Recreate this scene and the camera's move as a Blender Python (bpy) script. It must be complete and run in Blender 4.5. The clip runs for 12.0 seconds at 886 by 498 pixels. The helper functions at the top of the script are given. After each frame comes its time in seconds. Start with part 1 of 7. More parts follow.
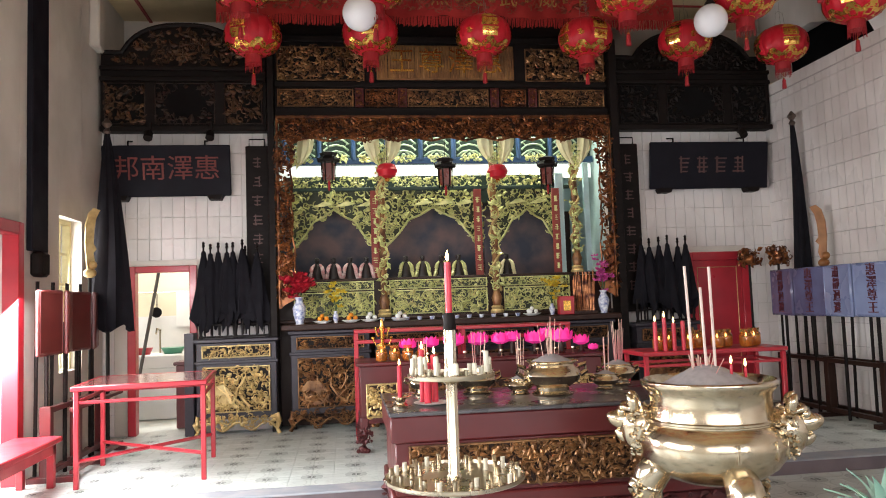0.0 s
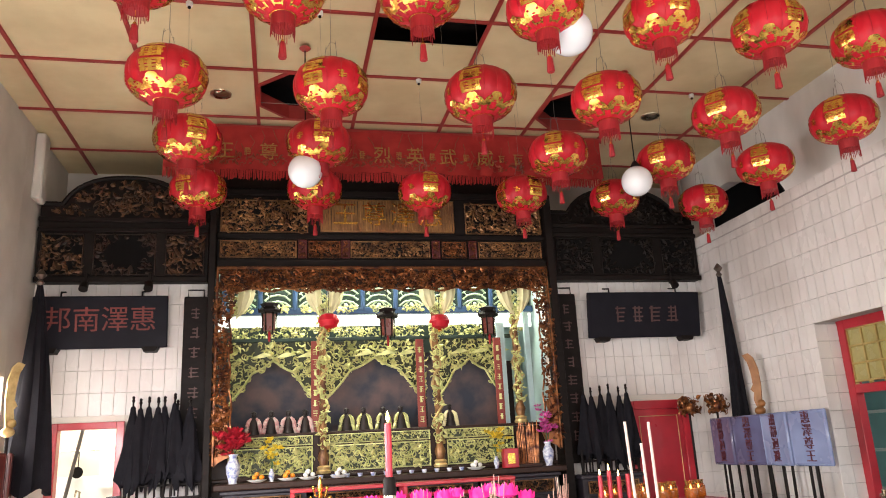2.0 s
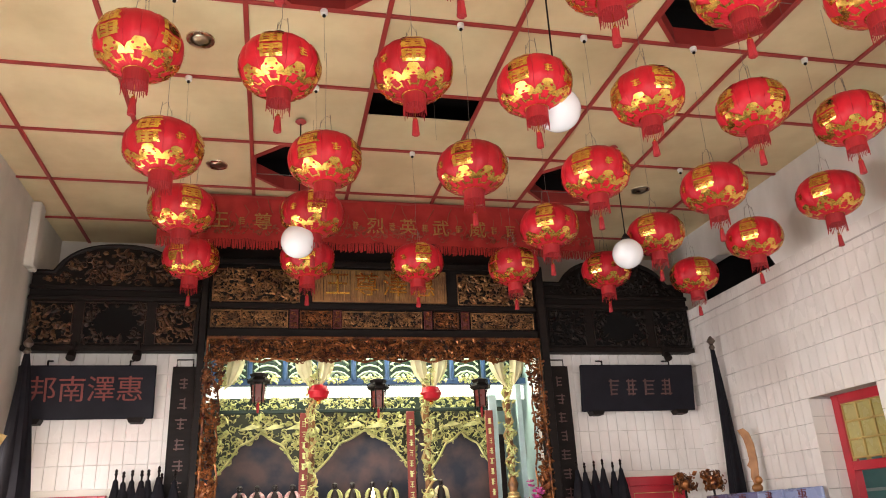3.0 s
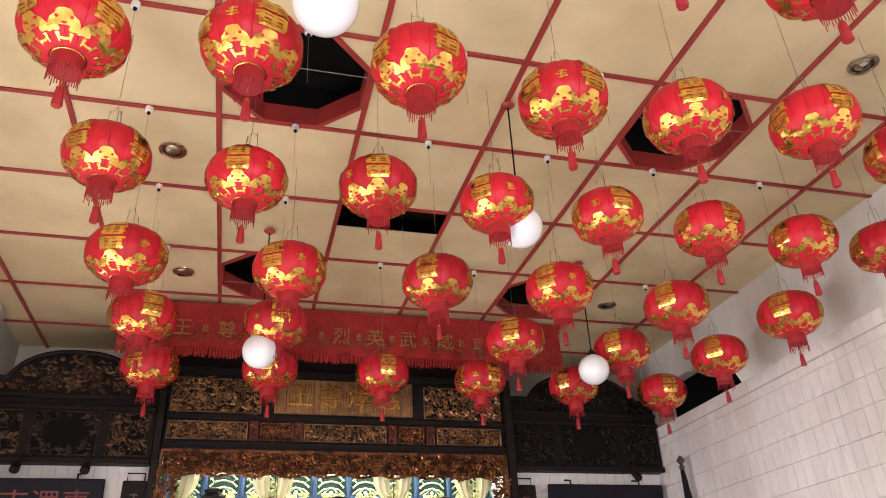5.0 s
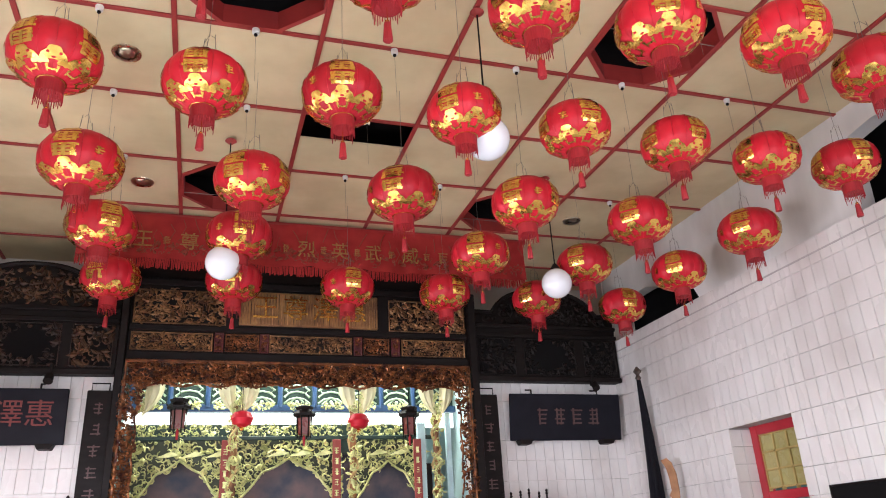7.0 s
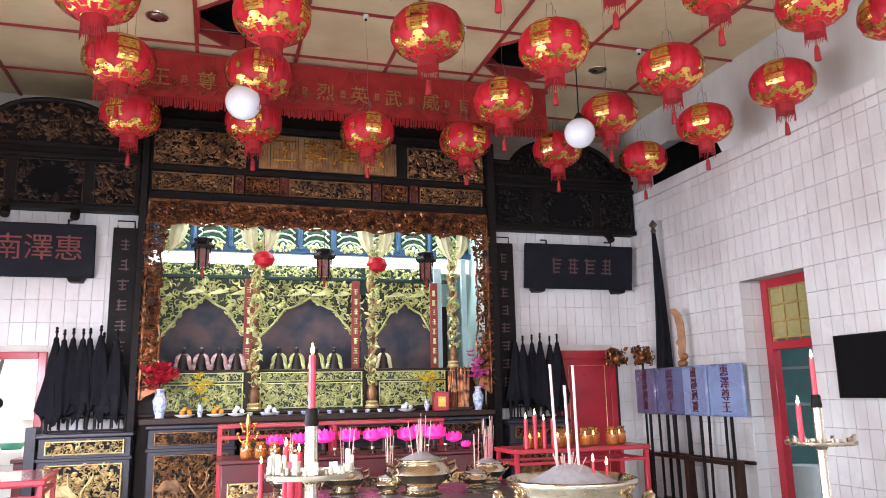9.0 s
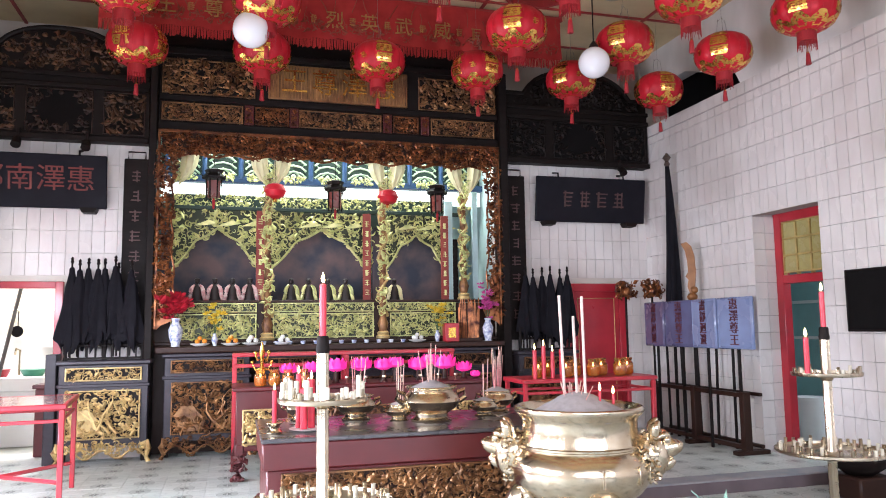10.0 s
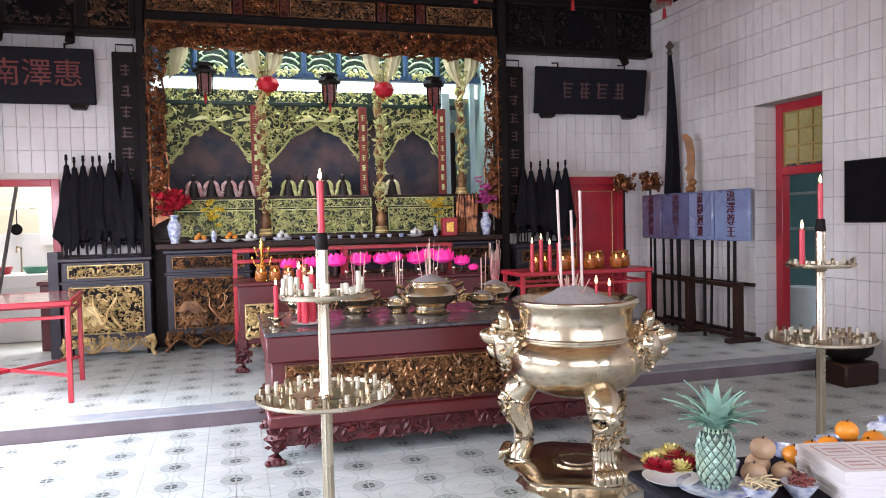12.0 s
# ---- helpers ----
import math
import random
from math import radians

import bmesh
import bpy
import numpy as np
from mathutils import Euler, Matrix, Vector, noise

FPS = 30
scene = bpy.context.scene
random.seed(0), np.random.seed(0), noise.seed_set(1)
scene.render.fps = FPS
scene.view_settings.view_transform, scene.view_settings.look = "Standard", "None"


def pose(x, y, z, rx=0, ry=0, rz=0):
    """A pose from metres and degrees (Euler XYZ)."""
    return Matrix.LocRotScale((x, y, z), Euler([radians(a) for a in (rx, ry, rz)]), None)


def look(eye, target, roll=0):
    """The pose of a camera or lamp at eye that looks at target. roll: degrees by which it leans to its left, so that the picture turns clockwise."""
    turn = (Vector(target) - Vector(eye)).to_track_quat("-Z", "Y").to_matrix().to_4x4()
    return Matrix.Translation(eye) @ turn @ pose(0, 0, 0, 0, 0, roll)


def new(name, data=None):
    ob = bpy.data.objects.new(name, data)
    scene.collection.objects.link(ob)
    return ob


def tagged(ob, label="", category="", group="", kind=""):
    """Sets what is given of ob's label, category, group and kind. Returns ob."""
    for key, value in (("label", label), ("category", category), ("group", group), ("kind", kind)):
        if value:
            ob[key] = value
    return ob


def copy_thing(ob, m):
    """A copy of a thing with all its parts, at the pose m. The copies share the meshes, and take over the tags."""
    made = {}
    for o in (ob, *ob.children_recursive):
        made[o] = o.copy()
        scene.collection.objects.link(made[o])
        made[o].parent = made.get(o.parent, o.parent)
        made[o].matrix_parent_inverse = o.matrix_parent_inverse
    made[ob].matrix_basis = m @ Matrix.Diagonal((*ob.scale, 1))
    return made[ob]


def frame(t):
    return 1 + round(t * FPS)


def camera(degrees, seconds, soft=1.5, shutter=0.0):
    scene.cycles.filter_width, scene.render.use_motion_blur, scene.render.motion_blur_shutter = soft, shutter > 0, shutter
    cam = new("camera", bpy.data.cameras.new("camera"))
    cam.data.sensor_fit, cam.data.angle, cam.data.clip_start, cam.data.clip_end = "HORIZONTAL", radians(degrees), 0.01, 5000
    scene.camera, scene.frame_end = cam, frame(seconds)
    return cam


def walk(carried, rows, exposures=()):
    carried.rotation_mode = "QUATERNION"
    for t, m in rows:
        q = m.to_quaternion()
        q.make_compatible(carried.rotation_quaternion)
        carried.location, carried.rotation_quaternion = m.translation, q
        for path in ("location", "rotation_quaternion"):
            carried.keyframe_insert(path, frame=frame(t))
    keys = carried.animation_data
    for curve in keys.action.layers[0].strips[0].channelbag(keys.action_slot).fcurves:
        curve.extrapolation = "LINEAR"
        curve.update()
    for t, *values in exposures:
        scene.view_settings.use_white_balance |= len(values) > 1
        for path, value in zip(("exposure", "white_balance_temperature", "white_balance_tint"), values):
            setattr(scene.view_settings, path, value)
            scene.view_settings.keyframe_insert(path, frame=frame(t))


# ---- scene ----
cam = camera(61.6, 12.0, soft=1.0)
PATH = [
    (0, (0.279, 0.293, 1.664), (0.546, 2.27, 1.807), -2.0),
    (0.5, (0.286, 0.282, 1.683), (0.592, 2.241, 1.942), -2.1),
    (1, (0.289, 0.268, 1.702), (0.652, 2.203, 2.054), -2.2),
    (1.5, (0.288, 0.257, 1.719), (0.696, 2.169, 2.143), -2.5),
    (2, (0.284, 0.244, 1.726), (0.706, 2.129, 2.245), -3.0),
    (2.5, (0.297, 0.241, 1.731), (0.726, 2.1, 2.332), -2.9),
    (3, (0.308, 0.224, 1.736), (0.741, 2.048, 2.432), -2.8),
    (3.5, (0.326, 0.22, 1.74), (0.748, 1.995, 2.559), -2.6),
    (3.7, (0.336, 0.219, 1.741), (0.76, 1.977, 2.595), -2.6),
    (5.3, (0.413, 0.185, 1.761), (0.912, 1.866, 2.723), -2.8),
    (5.5, (0.419, 0.186, 1.761), (0.932, 1.867, 2.715), -2.9),
    (6, (0.429, 0.206, 1.757), (0.979, 1.902, 2.662), -3.2),
    (6.5, (0.428, 0.225, 1.753), (1.003, 1.95, 2.586), -3.4),
    (8.5, (0.361, 0.268, 1.681), (0.956, 2.116, 2.16), -1.9),
    (9, (0.348, 0.283, 1.666), (0.919, 2.161, 2.048), -1.2),
    (9.2, (0.347, 0.285, 1.662), (0.912, 2.17, 2.014), -1.2),
    (9.5, (0.352, 0.285, 1.659), (0.901, 2.184, 1.961), -0.9),
    (10, (0.358, 0.289, 1.649), (0.904, 2.202, 1.856), -0.8),
    (10.5, (0.362, 0.288, 1.647), (0.906, 2.21, 1.75), -1.1),
    (11, (0.375, 0.291, 1.652), (0.923, 2.214, 1.677), -1.4),
    (11.5, (0.379, 0.296, 1.659), (0.932, 2.217, 1.6), -1.5),
    (12, (0.362, 0.304, 1.659), (0.911, 2.225, 1.581), -1.3),
]
walk(cam, [(t, look(eye, target, roll)) for t, eye, target, roll in PATH], [(0.0, -0.53, 6500, 12), (1.0, -0.12, 6600, 13), (3.0, 0.1, 6950, 14), (6.0, 0.1, 6250, 16), (8.5, 0.18, 5750, 15), (10.5, -0.12, 5850, 17), (12.0, -0.52, 5850, 18)])

# ---- light ----
world = bpy.data.worlds.new("sky")
scene.world = world
world.use_nodes = True
wn = world.node_tree
sky = wn.nodes.new("ShaderNodeTexSky")
sky.sky_type = 'NISHITA'
sky.sun_disc = False
sky.sun_elevation, sky.sun_rotation = radians(52), radians(-75)
wn.links.new(sky.outputs[0], wn.nodes["Background"].inputs[0])
wn.nodes["Background"].inputs[1].default_value = 0.12


def lamp(name, kind, m, power, size=(1, 1), colour=(1, 1, 1)):
    data = bpy.data.lights.new(name, kind)
    data.energy, data.color = power, colour
    if kind == 'AREA':
        data.shape, data.size, data.size_y = 'RECTANGLE', *size
    ob = new(name, data)
    ob.matrix_world = m
    return ob


sun = lamp("sun", 'SUN', look((-20, 2, 26), (0, 7, 0)), 3.0, colour=(1, 0.95, 0.87))
sun.data.angle = radians(0.6)
lamp("entrance_daylight", 'AREA', look((1.8, -2.6, 2.4), (1.9, 3.5, -0.6)), 500, (7.5, 2.7), (0.97, 0.98, 1.0))
lamp("side_door_daylight", 'AREA', look((-2.85, 7.05, 1.6), (-1.3, 7.3, 0)), 330, (1.2, 1.6), (0.98, 0.99, 1.0))
lamp("side_court_daylight", 'AREA', look((-2.72, 3.4, 2.0), (-1.6, 3.9, 0)), 520, (3.4, 1.5), (0.96, 0.98, 1.0))
lamp("window_daylight", 'AREA', look((-2.9, 9.1, 1.9), (0, 9.1, 1.7)), 45, (0.6, 1.6), (1.0, 0.99, 0.97))
lamp("altar_tube_light", 'AREA', look((1.7, 10.5, 4.5), (1.7, 10.9, 2.0)), 135, (3.8, 0.3), (0.95, 1.0, 0.84))
lamp("kitchen_daylight", 'AREA', look((-2.4, 12.2, 3.0), (-2.2, 11.4, 0.8)), 120, (2.0, 1.2), (1.0, 0.97, 0.92))
lamp("side_room_daylight", 'AREA', look((8.4, 7.0, 2.7), (7.8, 7.5, 0.8)), 40, (1.2, 1.2), (0.95, 1.0, 1.0))


# ---- building kit ----
def smooth_path(pts, k=4):
    """A finer path through the given points (Catmull-Rom)."""
    p = [Vector(q) for q in pts]
    out = []
    for i in range(len(p) - 1):
        a, b, c, d = p[max(i - 1, 0)], p[i], p[i + 1], p[min(i + 2, len(p) - 1)]
        for j in range(k):
            t = j / k
            out.append(0.5 * (2 * b + (c - a) * t + (2 * a - 5 * b + 4 * c - d) * t * t + (3 * b - a - 3 * c + d) * t ** 3))
    return out + [p[-1]]


def smooth_values(v, k=4):
    return [q.x for q in smooth_path([(a, 0, 0) for a in v], k)]


class Geo:
    """Vertices and faces of one part."""

    def __init__(self):
        self.v, self.f = [], []

    def add(self, verts, faces, m=None):
        n = len(self.v)
        self.v += [tuple(m @ Vector(p)) for p in verts] if m is not None else [tuple(p) for p in verts]
        self.f += [tuple(n + i for i in f) for f in faces]
        return self

    def box(self, x0, y0, z0, x1, y1, z1, b=0.004, m=None):
        """A box with chamfered edges."""
        b = min(b, (x1 - x0) * 0.4, (y1 - y0) * 0.4, (z1 - z0) * 0.4)
        vs, ids = [], {}
        for ix, iy, iz in ((i, j, k) for i in (0, 1) for j in (0, 1) for k in (0, 1)):
            x, y, z = (x0, x1)[ix], (y0, y1)[iy], (z0, z1)[iz]
            dx, dy, dz = (b, -b)[ix], (b, -b)[iy], (b, -b)[iz]
            ids[ix, iy, iz] = len(vs)
            vs += [(x, y + dy, z + dz), (x + dx, y, z + dz), (x + dx, y + dy, z)]
        a = lambda i, j, k, n: ids[i, j, k] + n
        fs = []
        for s in (0, 1):
            q = [a(s, 0, 0, 0), a(s, 1, 0, 0), a(s, 1, 1, 0), a(s, 0, 1, 0)]
            fs.append(q if s else q[::-1])
            q = [a(0, s, 0, 1), a(0, s, 1, 1), a(1, s, 1, 1), a(1, s, 0, 1)]
            fs.append(q if s else q[::-1])
            q = [a(0, 0, s, 2), a(1, 0, s, 2), a(1, 1, s, 2), a(0, 1, s, 2)]
            fs.append(q if s else q[::-1])
        for s in (0, 1):
            for t in (0, 1):
                fs.append([a(0, s, t, 1), a(1, s, t, 1), a(1, s, t, 2), a(0, s, t, 2)][::1 if s != t else -1])
                fs.append([a(s, 0, t, 0), a(s, 1, t, 0), a(s, 1, t, 2), a(s, 0, t, 2)][::1 if s == t else -1])
                fs.append([a(s, t, 0, 0), a(s, t, 1, 0), a(s, t, 1, 1), a(s, t, 0, 1)][::1 if s != t else -1])
        for i, j, k in ids:
            q = [a(i, j, k, 0), a(i, j, k, 1), a(i, j, k, 2)]
            fs.append(q if (i + j + k) % 2 else q[::-1])
        return self.add(vs, fs, m)

    def lathe(self, profile, n=24, m=None, ripple=None):
        """A turned form round z from (radius, height) pairs."""
        vs, fs = [], []
        for r, z in profile:
            for k in range(n):
                a = 2 * math.pi * k / n
                q = r * (ripple(k, z) if ripple else 1)
                vs.append((q * math.cos(a), q * math.sin(a), z))
        for i in range(len(profile) - 1):
            for k in range(n):
                k2 = (k + 1) % n
                fs.append((i * n + k, i * n + k2, (i + 1) * n + k2, (i + 1) * n + k))
        fs.append(tuple(range(n))[::-1])
        fs.append(tuple((len(profile) - 1) * n + k for k in range(n)))
        return self.add(vs, fs, m)

    def tube(self, pts, r, n=6, taper=None):
        pts = [Vector(p) for p in pts]
        vs, fs = [], []
        for i, p in enumerate(pts):
            d = (pts[min(i + 1, len(pts) - 1)] - pts[max(i - 1, 0)]).normalized()
            u = d.orthogonal().normalized() if abs(d.z) > 0.99 else d.cross(Vector((0, 0, 1))).normalized()
            w = d.cross(u)
            q = r * (taper[i] if taper else 1)
            vs += [p + q * (math.cos(2 * math.pi * k / n) * u + math.sin(2 * math.pi * k / n) * w) for k in range(n)]
        for i in range(len(pts) - 1):
            for k in range(n):
                k2 = (k + 1) % n
                fs.append((i * n + k, i * n + k2, (i + 1) * n + k2, (i + 1) * n + k))
        fs.append(tuple(range(n))[::-1])
        fs.append(tuple((len(pts) - 1) * n + k for k in range(n)))
        return self.add(vs, fs)

    def prism(self, outline, d0, d1, axis='y', m=None):
        """An outline of (a, b) pairs pulled from d0 to d1 along the axis; a, b are the other two axes in order."""
        put = {'x': lambda a, b, d: (d, a, b), 'y': lambda a, b, d: (a, d, b), 'z': lambda a, b, d: (a, b, d)}[axis]
        n = len(outline)
        vs = [put(a, b, d0) for a, b in outline] + [put(a, b, d1) for a, b in outline]
        fs = [tuple(range(n)), tuple(range(2 * n - 1, n - 1, -1))]
        fs += [(i, n + i, n + (i + 1) % n, (i + 1) % n) for i in range(n)]
        return self.add(vs, fs, m)

    def ball(self, c, r, sx=1, sy=1, sz=1, n=10, k=6):
        prof = [(max(0.02, math.sin(math.pi * i / k)) * r, -math.cos(math.pi * i / k) * r * sz) for i in range(k + 1)]
        return self.lathe(prof, n, Matrix.Translation(c) @ Matrix.Diagonal((sx, sy, 1, 1)))

    def mesh(self, name, material, smooth=40):
        me = bpy.data.meshes.new(name)
        me.from_pydata(self.v, [], self.f)
        bm = bmesh.new()
        bm.from_mesh(me)
        bmesh.ops.recalc_face_normals(bm, faces=bm.faces)
        bm.to_mesh(me)
        bm.free()
        if smooth:
            me.polygons.foreach_set("use_smooth", [True] * len(me.polygons))
            me.set_sharp_from_angle(angle=radians(smooth))
        me.materials.append(material)
        return me


def part(name, g, material, parent=None, label="", smooth=40):
    ob = new(name, g.mesh(name, material, smooth))
    ob.parent = parent
    return tagged(ob, label)


def thing(name, label, category, group="", kind="", at=(0, 0, 0), turn=0):
    ob = new(name)
    ob.empty_display_size = 0.05
    ob.matrix_world = pose(*at, 0, 0, turn)
    return tagged(ob, label, category, group, kind)


def alike(name, mesh, parent, m):
    """A further piece on a shared mesh."""
    ob = new(name, mesh)
    ob.parent = parent
    ob.matrix_basis = m
    return ob


# ---- materials ----
def mat(name, colour, rough=0.5, metal=0.0, other=None, scale=6.0, amount=0.5, bump=0.15, fine=60.0, island=0.0, coat=0.0, stretch=(1, 1, 1), rough_var=0.15, piece=0.0, emit=0.0, trans=0.0, spec=0.5):
    """A surface with two scales of variation: broad stains towards the other colour and a fine grain with relief."""
    m = bpy.data.materials.new(name)
    m.use_nodes = True
    nt = m.node_tree
    nd, ln = nt.nodes, nt.links
    b = nd["Principled BSDF"]
    geo = nd.new("ShaderNodeNewGeometry")
    mapping = nd.new("ShaderNodeMapping")
    mapping.inputs["Scale"].default_value = stretch
    ln.new(geo.outputs["Position"], mapping.inputs[0])
    n1, n2 = nd.new("ShaderNodeTexNoise"), nd.new("ShaderNodeTexNoise")
    n1.inputs["Scale"].default_value, n1.inputs["Detail"].default_value = scale, 5
    n2.inputs["Scale"].default_value, n2.inputs["Detail"].default_value = fine, 3
    ln.new(mapping.outputs[0], n1.inputs["Vector"])
    ln.new(mapping.outputs[0], n2.inputs["Vector"])
    other = other or tuple(c * 0.62 for c in colour)
    ramp = nd.new("ShaderNodeMapRange")
    ramp.inputs["From Min"].default_value, ramp.inputs["From Max"].default_value = 0.38, 0.68
    ramp.inputs["To Max"].default_value = amount
    ln.new(n1.outputs[0], ramp.inputs[0])
    mix = nd.new("ShaderNodeMix")
    mix.data_type = 'RGBA'
    mix.inputs["A"].default_value, mix.inputs["B"].default_value = (*colour, 1), (*other, 1)
    ln.new(ramp.outputs[0], mix.inputs["Factor"])
    last = mix.outputs["Result"]
    for source, strength in ((geo.outputs["Random Per Island"], island), ("piece", piece)):
        if not strength:
            continue
        if source == "piece":
            source = nd.new("ShaderNodeObjectInfo").outputs["Random"]
        rng = nd.new("ShaderNodeMapRange")
        rng.inputs["To Min"].default_value, rng.inputs["To Max"].default_value = 1 - strength, 1 + strength * 0.4
        ln.new(source, rng.inputs[0])
        mul = nd.new("ShaderNodeMix")
        mul.data_type, mul.blend_type = 'RGBA', 'MULTIPLY'
        mul.inputs["Factor"].default_value = 1
        ln.new(last, mul.inputs["A"])
        ln.new(rng.outputs[0], mul.inputs["B"])
        last = mul.outputs["Result"]
    ln.new(last, b.inputs["Base Color"])
    rr = nd.new("ShaderNodeMapRange")
    rr.inputs["To Min"].default_value, rr.inputs["To Max"].default_value = max(0.03, rough - rough_var), min(1, rough + rough_var)
    ln.new(n1.outputs[0], rr.inputs[0])
    ln.new(rr.outputs[0], b.inputs["Roughness"])
    b.inputs["Metallic"].default_value = metal
    b.inputs["Specular IOR Level"].default_value = spec
    b.inputs["Coat Weight"].default_value = coat
    b.inputs["Coat Roughness"].default_value = 0.12
    b.inputs["Transmission Weight"].default_value = trans
    if emit:
        b.inputs["Emission Color"].default_value = (*colour, 1)
        b.inputs["Emission Strength"].default_value = emit
    if bump:
        bp = nd.new("ShaderNodeBump")
        bp.inputs["Strength"].default_value, bp.inputs["Distance"].default_value = bump, 0.004
        ln.new(n2.outputs[0], bp.inputs["Height"])
        ln.new(bp.outputs[0], b.inputs["Normal"])
    return m


M_TILE = mat("white_glazed_wall_tile", (0.78, 0.735, 0.71), 0.28, other=(0.55, 0.49, 0.46), scale=1.5, amount=0.8, stretch=(1, 1, 0.55), bump=0.05, piece=0.04, island=0.04)
M_GROUT = mat("dirty_grout", (0.46, 0.42, 0.40), 0.9, scale=3, bump=0.3)
M_PLASTER = mat("stained_white_plaster", (0.66, 0.61, 0.55), 0.85, other=(0.42, 0.37, 0.32), scale=1.1, amount=0.6, bump=0.2)
M_PLASTER_WHITE = mat("streaked_white_plaster", (0.78, 0.75, 0.73), 0.8, other=(0.5, 0.47, 0.45), scale=1.6, amount=0.7, bump=0.2, stretch=(1, 1, 0.35))
M_PLASTER_DARK = mat("grey_attic_plaster", (0.12, 0.115, 0.11), 0.9, scale=2)
# the darker blotches paint soft lantern shadows along with soot
M_CEIL = mat("cream_ceiling_board", (0.73, 0.59, 0.36), 0.7, other=(0.48, 0.34, 0.18), scale=1.5, amount=0.5, bump=0.06, island=0.08)
M_BATTEN = mat("red_painted_batten", (0.36, 0.035, 0.03), 0.5, scale=4, bump=0.1)
M_BLACKWOOD = mat("black_lacquered_wood", (0.012, 0.008, 0.007), 0.55, scale=5, amount=0.6, bump=0.12, stretch=(1, 1, 4), spec=0.13)
M_CABWOOD = mat("slate_black_cabinet_wood", (0.030, 0.024, 0.032), 0.42, scale=5, bump=0.1, stretch=(1, 1, 4), spec=0.4)
M_BROWNWOOD = mat("dark_brown_wood", (0.035, 0.015, 0.01), 0.45, spec=0.25, scale=5, bump=0.15, stretch=(4, 1, 1))
M_MAROON = mat("maroon_lacquered_wood", (0.10, 0.011, 0.012), 0.4, other=(0.055, 0.007, 0.008), scale=3, bump=0.06, coat=0.15)
M_REDPAINT = mat("bright_red_paint", (0.44, 0.020, 0.034), 0.35, other=(0.28, 0.013, 0.020), scale=4, bump=0.08, coat=0.2)
M_GOLD = mat("gilded_carving", (0.80, 0.60, 0.27), 0.42, 0.3, other=(0.40, 0.24, 0.08), scale=9, amount=0.8, bump=0.2, island=0.45)
M_GOLDRED = mat("red_and_gilt_carving", (0.36, 0.135, 0.045), 0.34, 0.6, other=(0.050, 0.010, 0.008), scale=11, amount=1.0, bump=0.2, island=0.6)
M_GOLDDARK = mat("aged_dark_gilding", (0.40, 0.20, 0.08), 0.43, 0.5, other=(0.09, 0.035, 0.02), scale=8, amount=0.9, bump=0.2, island=0.6)
M_GILTGREEN = mat("pale_gilt_screen", (0.82, 0.80, 0.36), 0.36, 0.3, other=(0.36, 0.40, 0.12), scale=10, amount=0.7, bump=0.2, island=0.4)
M_LANTERN = mat("red_lantern_fabric", (0.58, 0.011, 0.026), 0.46, other=(0.42, 0.007, 0.016), scale=9, amount=0.6, bump=0.25, fine=140, piece=0.22, spec=0.35)
M_FOIL = mat("gold_foil_print", (0.92, 0.56, 0.14), 0.24, 0.95, other=(0.70, 0.34, 0.05), scale=14, amount=0.7, bump=0.3, fine=35, piece=0.12, island=0.1)
M_TASSEL = mat("red_silk_tassel", (0.36, 0.008, 0.014), 0.6, scale=20, bump=0.5, fine=120, stretch=(6, 6, 0.4), piece=0.15)
M_WIRE = mat("thin_grey_wire", (0.25, 0.22, 0.2), 0.5, 0.5)
M_GLOBE = mat("opal_glass_globe", (0.74, 0.73, 0.76), 0.18, other=(0.8, 0.78, 0.8), scale=2, bump=0)
M_BRASS = mat("polished_brass", (0.68, 0.59, 0.45), 0.2, 1.0, other=(0.52, 0.41, 0.27), scale=7, amount=0.8, bump=0.4, fine=14)
M_STEEL = mat("brushed_brassy_steel", (0.58, 0.50, 0.38), 0.28, 1.0, other=(0.42, 0.34, 0.24), scale=6, bump=0.05)
M_ASH = mat("grey_incense_ash", (0.36, 0.33, 0.33), 0.95, scale=20, bump=0.6, fine=150)
M_FABRIC_RED = mat("red_embroidered_cloth", (0.42, 0.022, 0.02), 0.8, other=(0.24, 0.012, 0.012), scale=6, bump=0.3, fine=90)
M_CLOTH_BLACK = mat("black_cloth", (0.009, 0.008, 0.011), 0.85, spec=0.15, scale=8, bump=0.4)
M_INDIGO = mat("dark_slate_lacquer", (0.011, 0.010, 0.015), 0.6, spec=0.14, scale=4, bump=0.1)
M_REDLETTER = mat("faded_red_lettering", (0.17, 0.032, 0.026), 0.65, scale=8)
M_WHITE = mat("white_paint", (0.8, 0.79, 0.77), 0.4, scale=3, amount=0.2)
# flat black: painted shade of unlit spaces, also plain black things
M_VOID = mat("void_shade_and_black", (0.007, 0.006, 0.006), 0.95, spec=0.1, scale=3)

# ---- setting ----
XL, XR, YB, YF, ZC, STEP, YS = -2.75, 6.38, 10.2, -2.8, 5.85, 0.125, 6.69
XU = 6.62


def wall(name, boxes, material=M_PLASTER, label=""):
    g = Geo()
    for q in boxes:
        g.box(*q, b=0.003)
    return tagged(part(name, g, material, None, label or "stained white plaster wall of the hall"), category="wall", kind="structure")


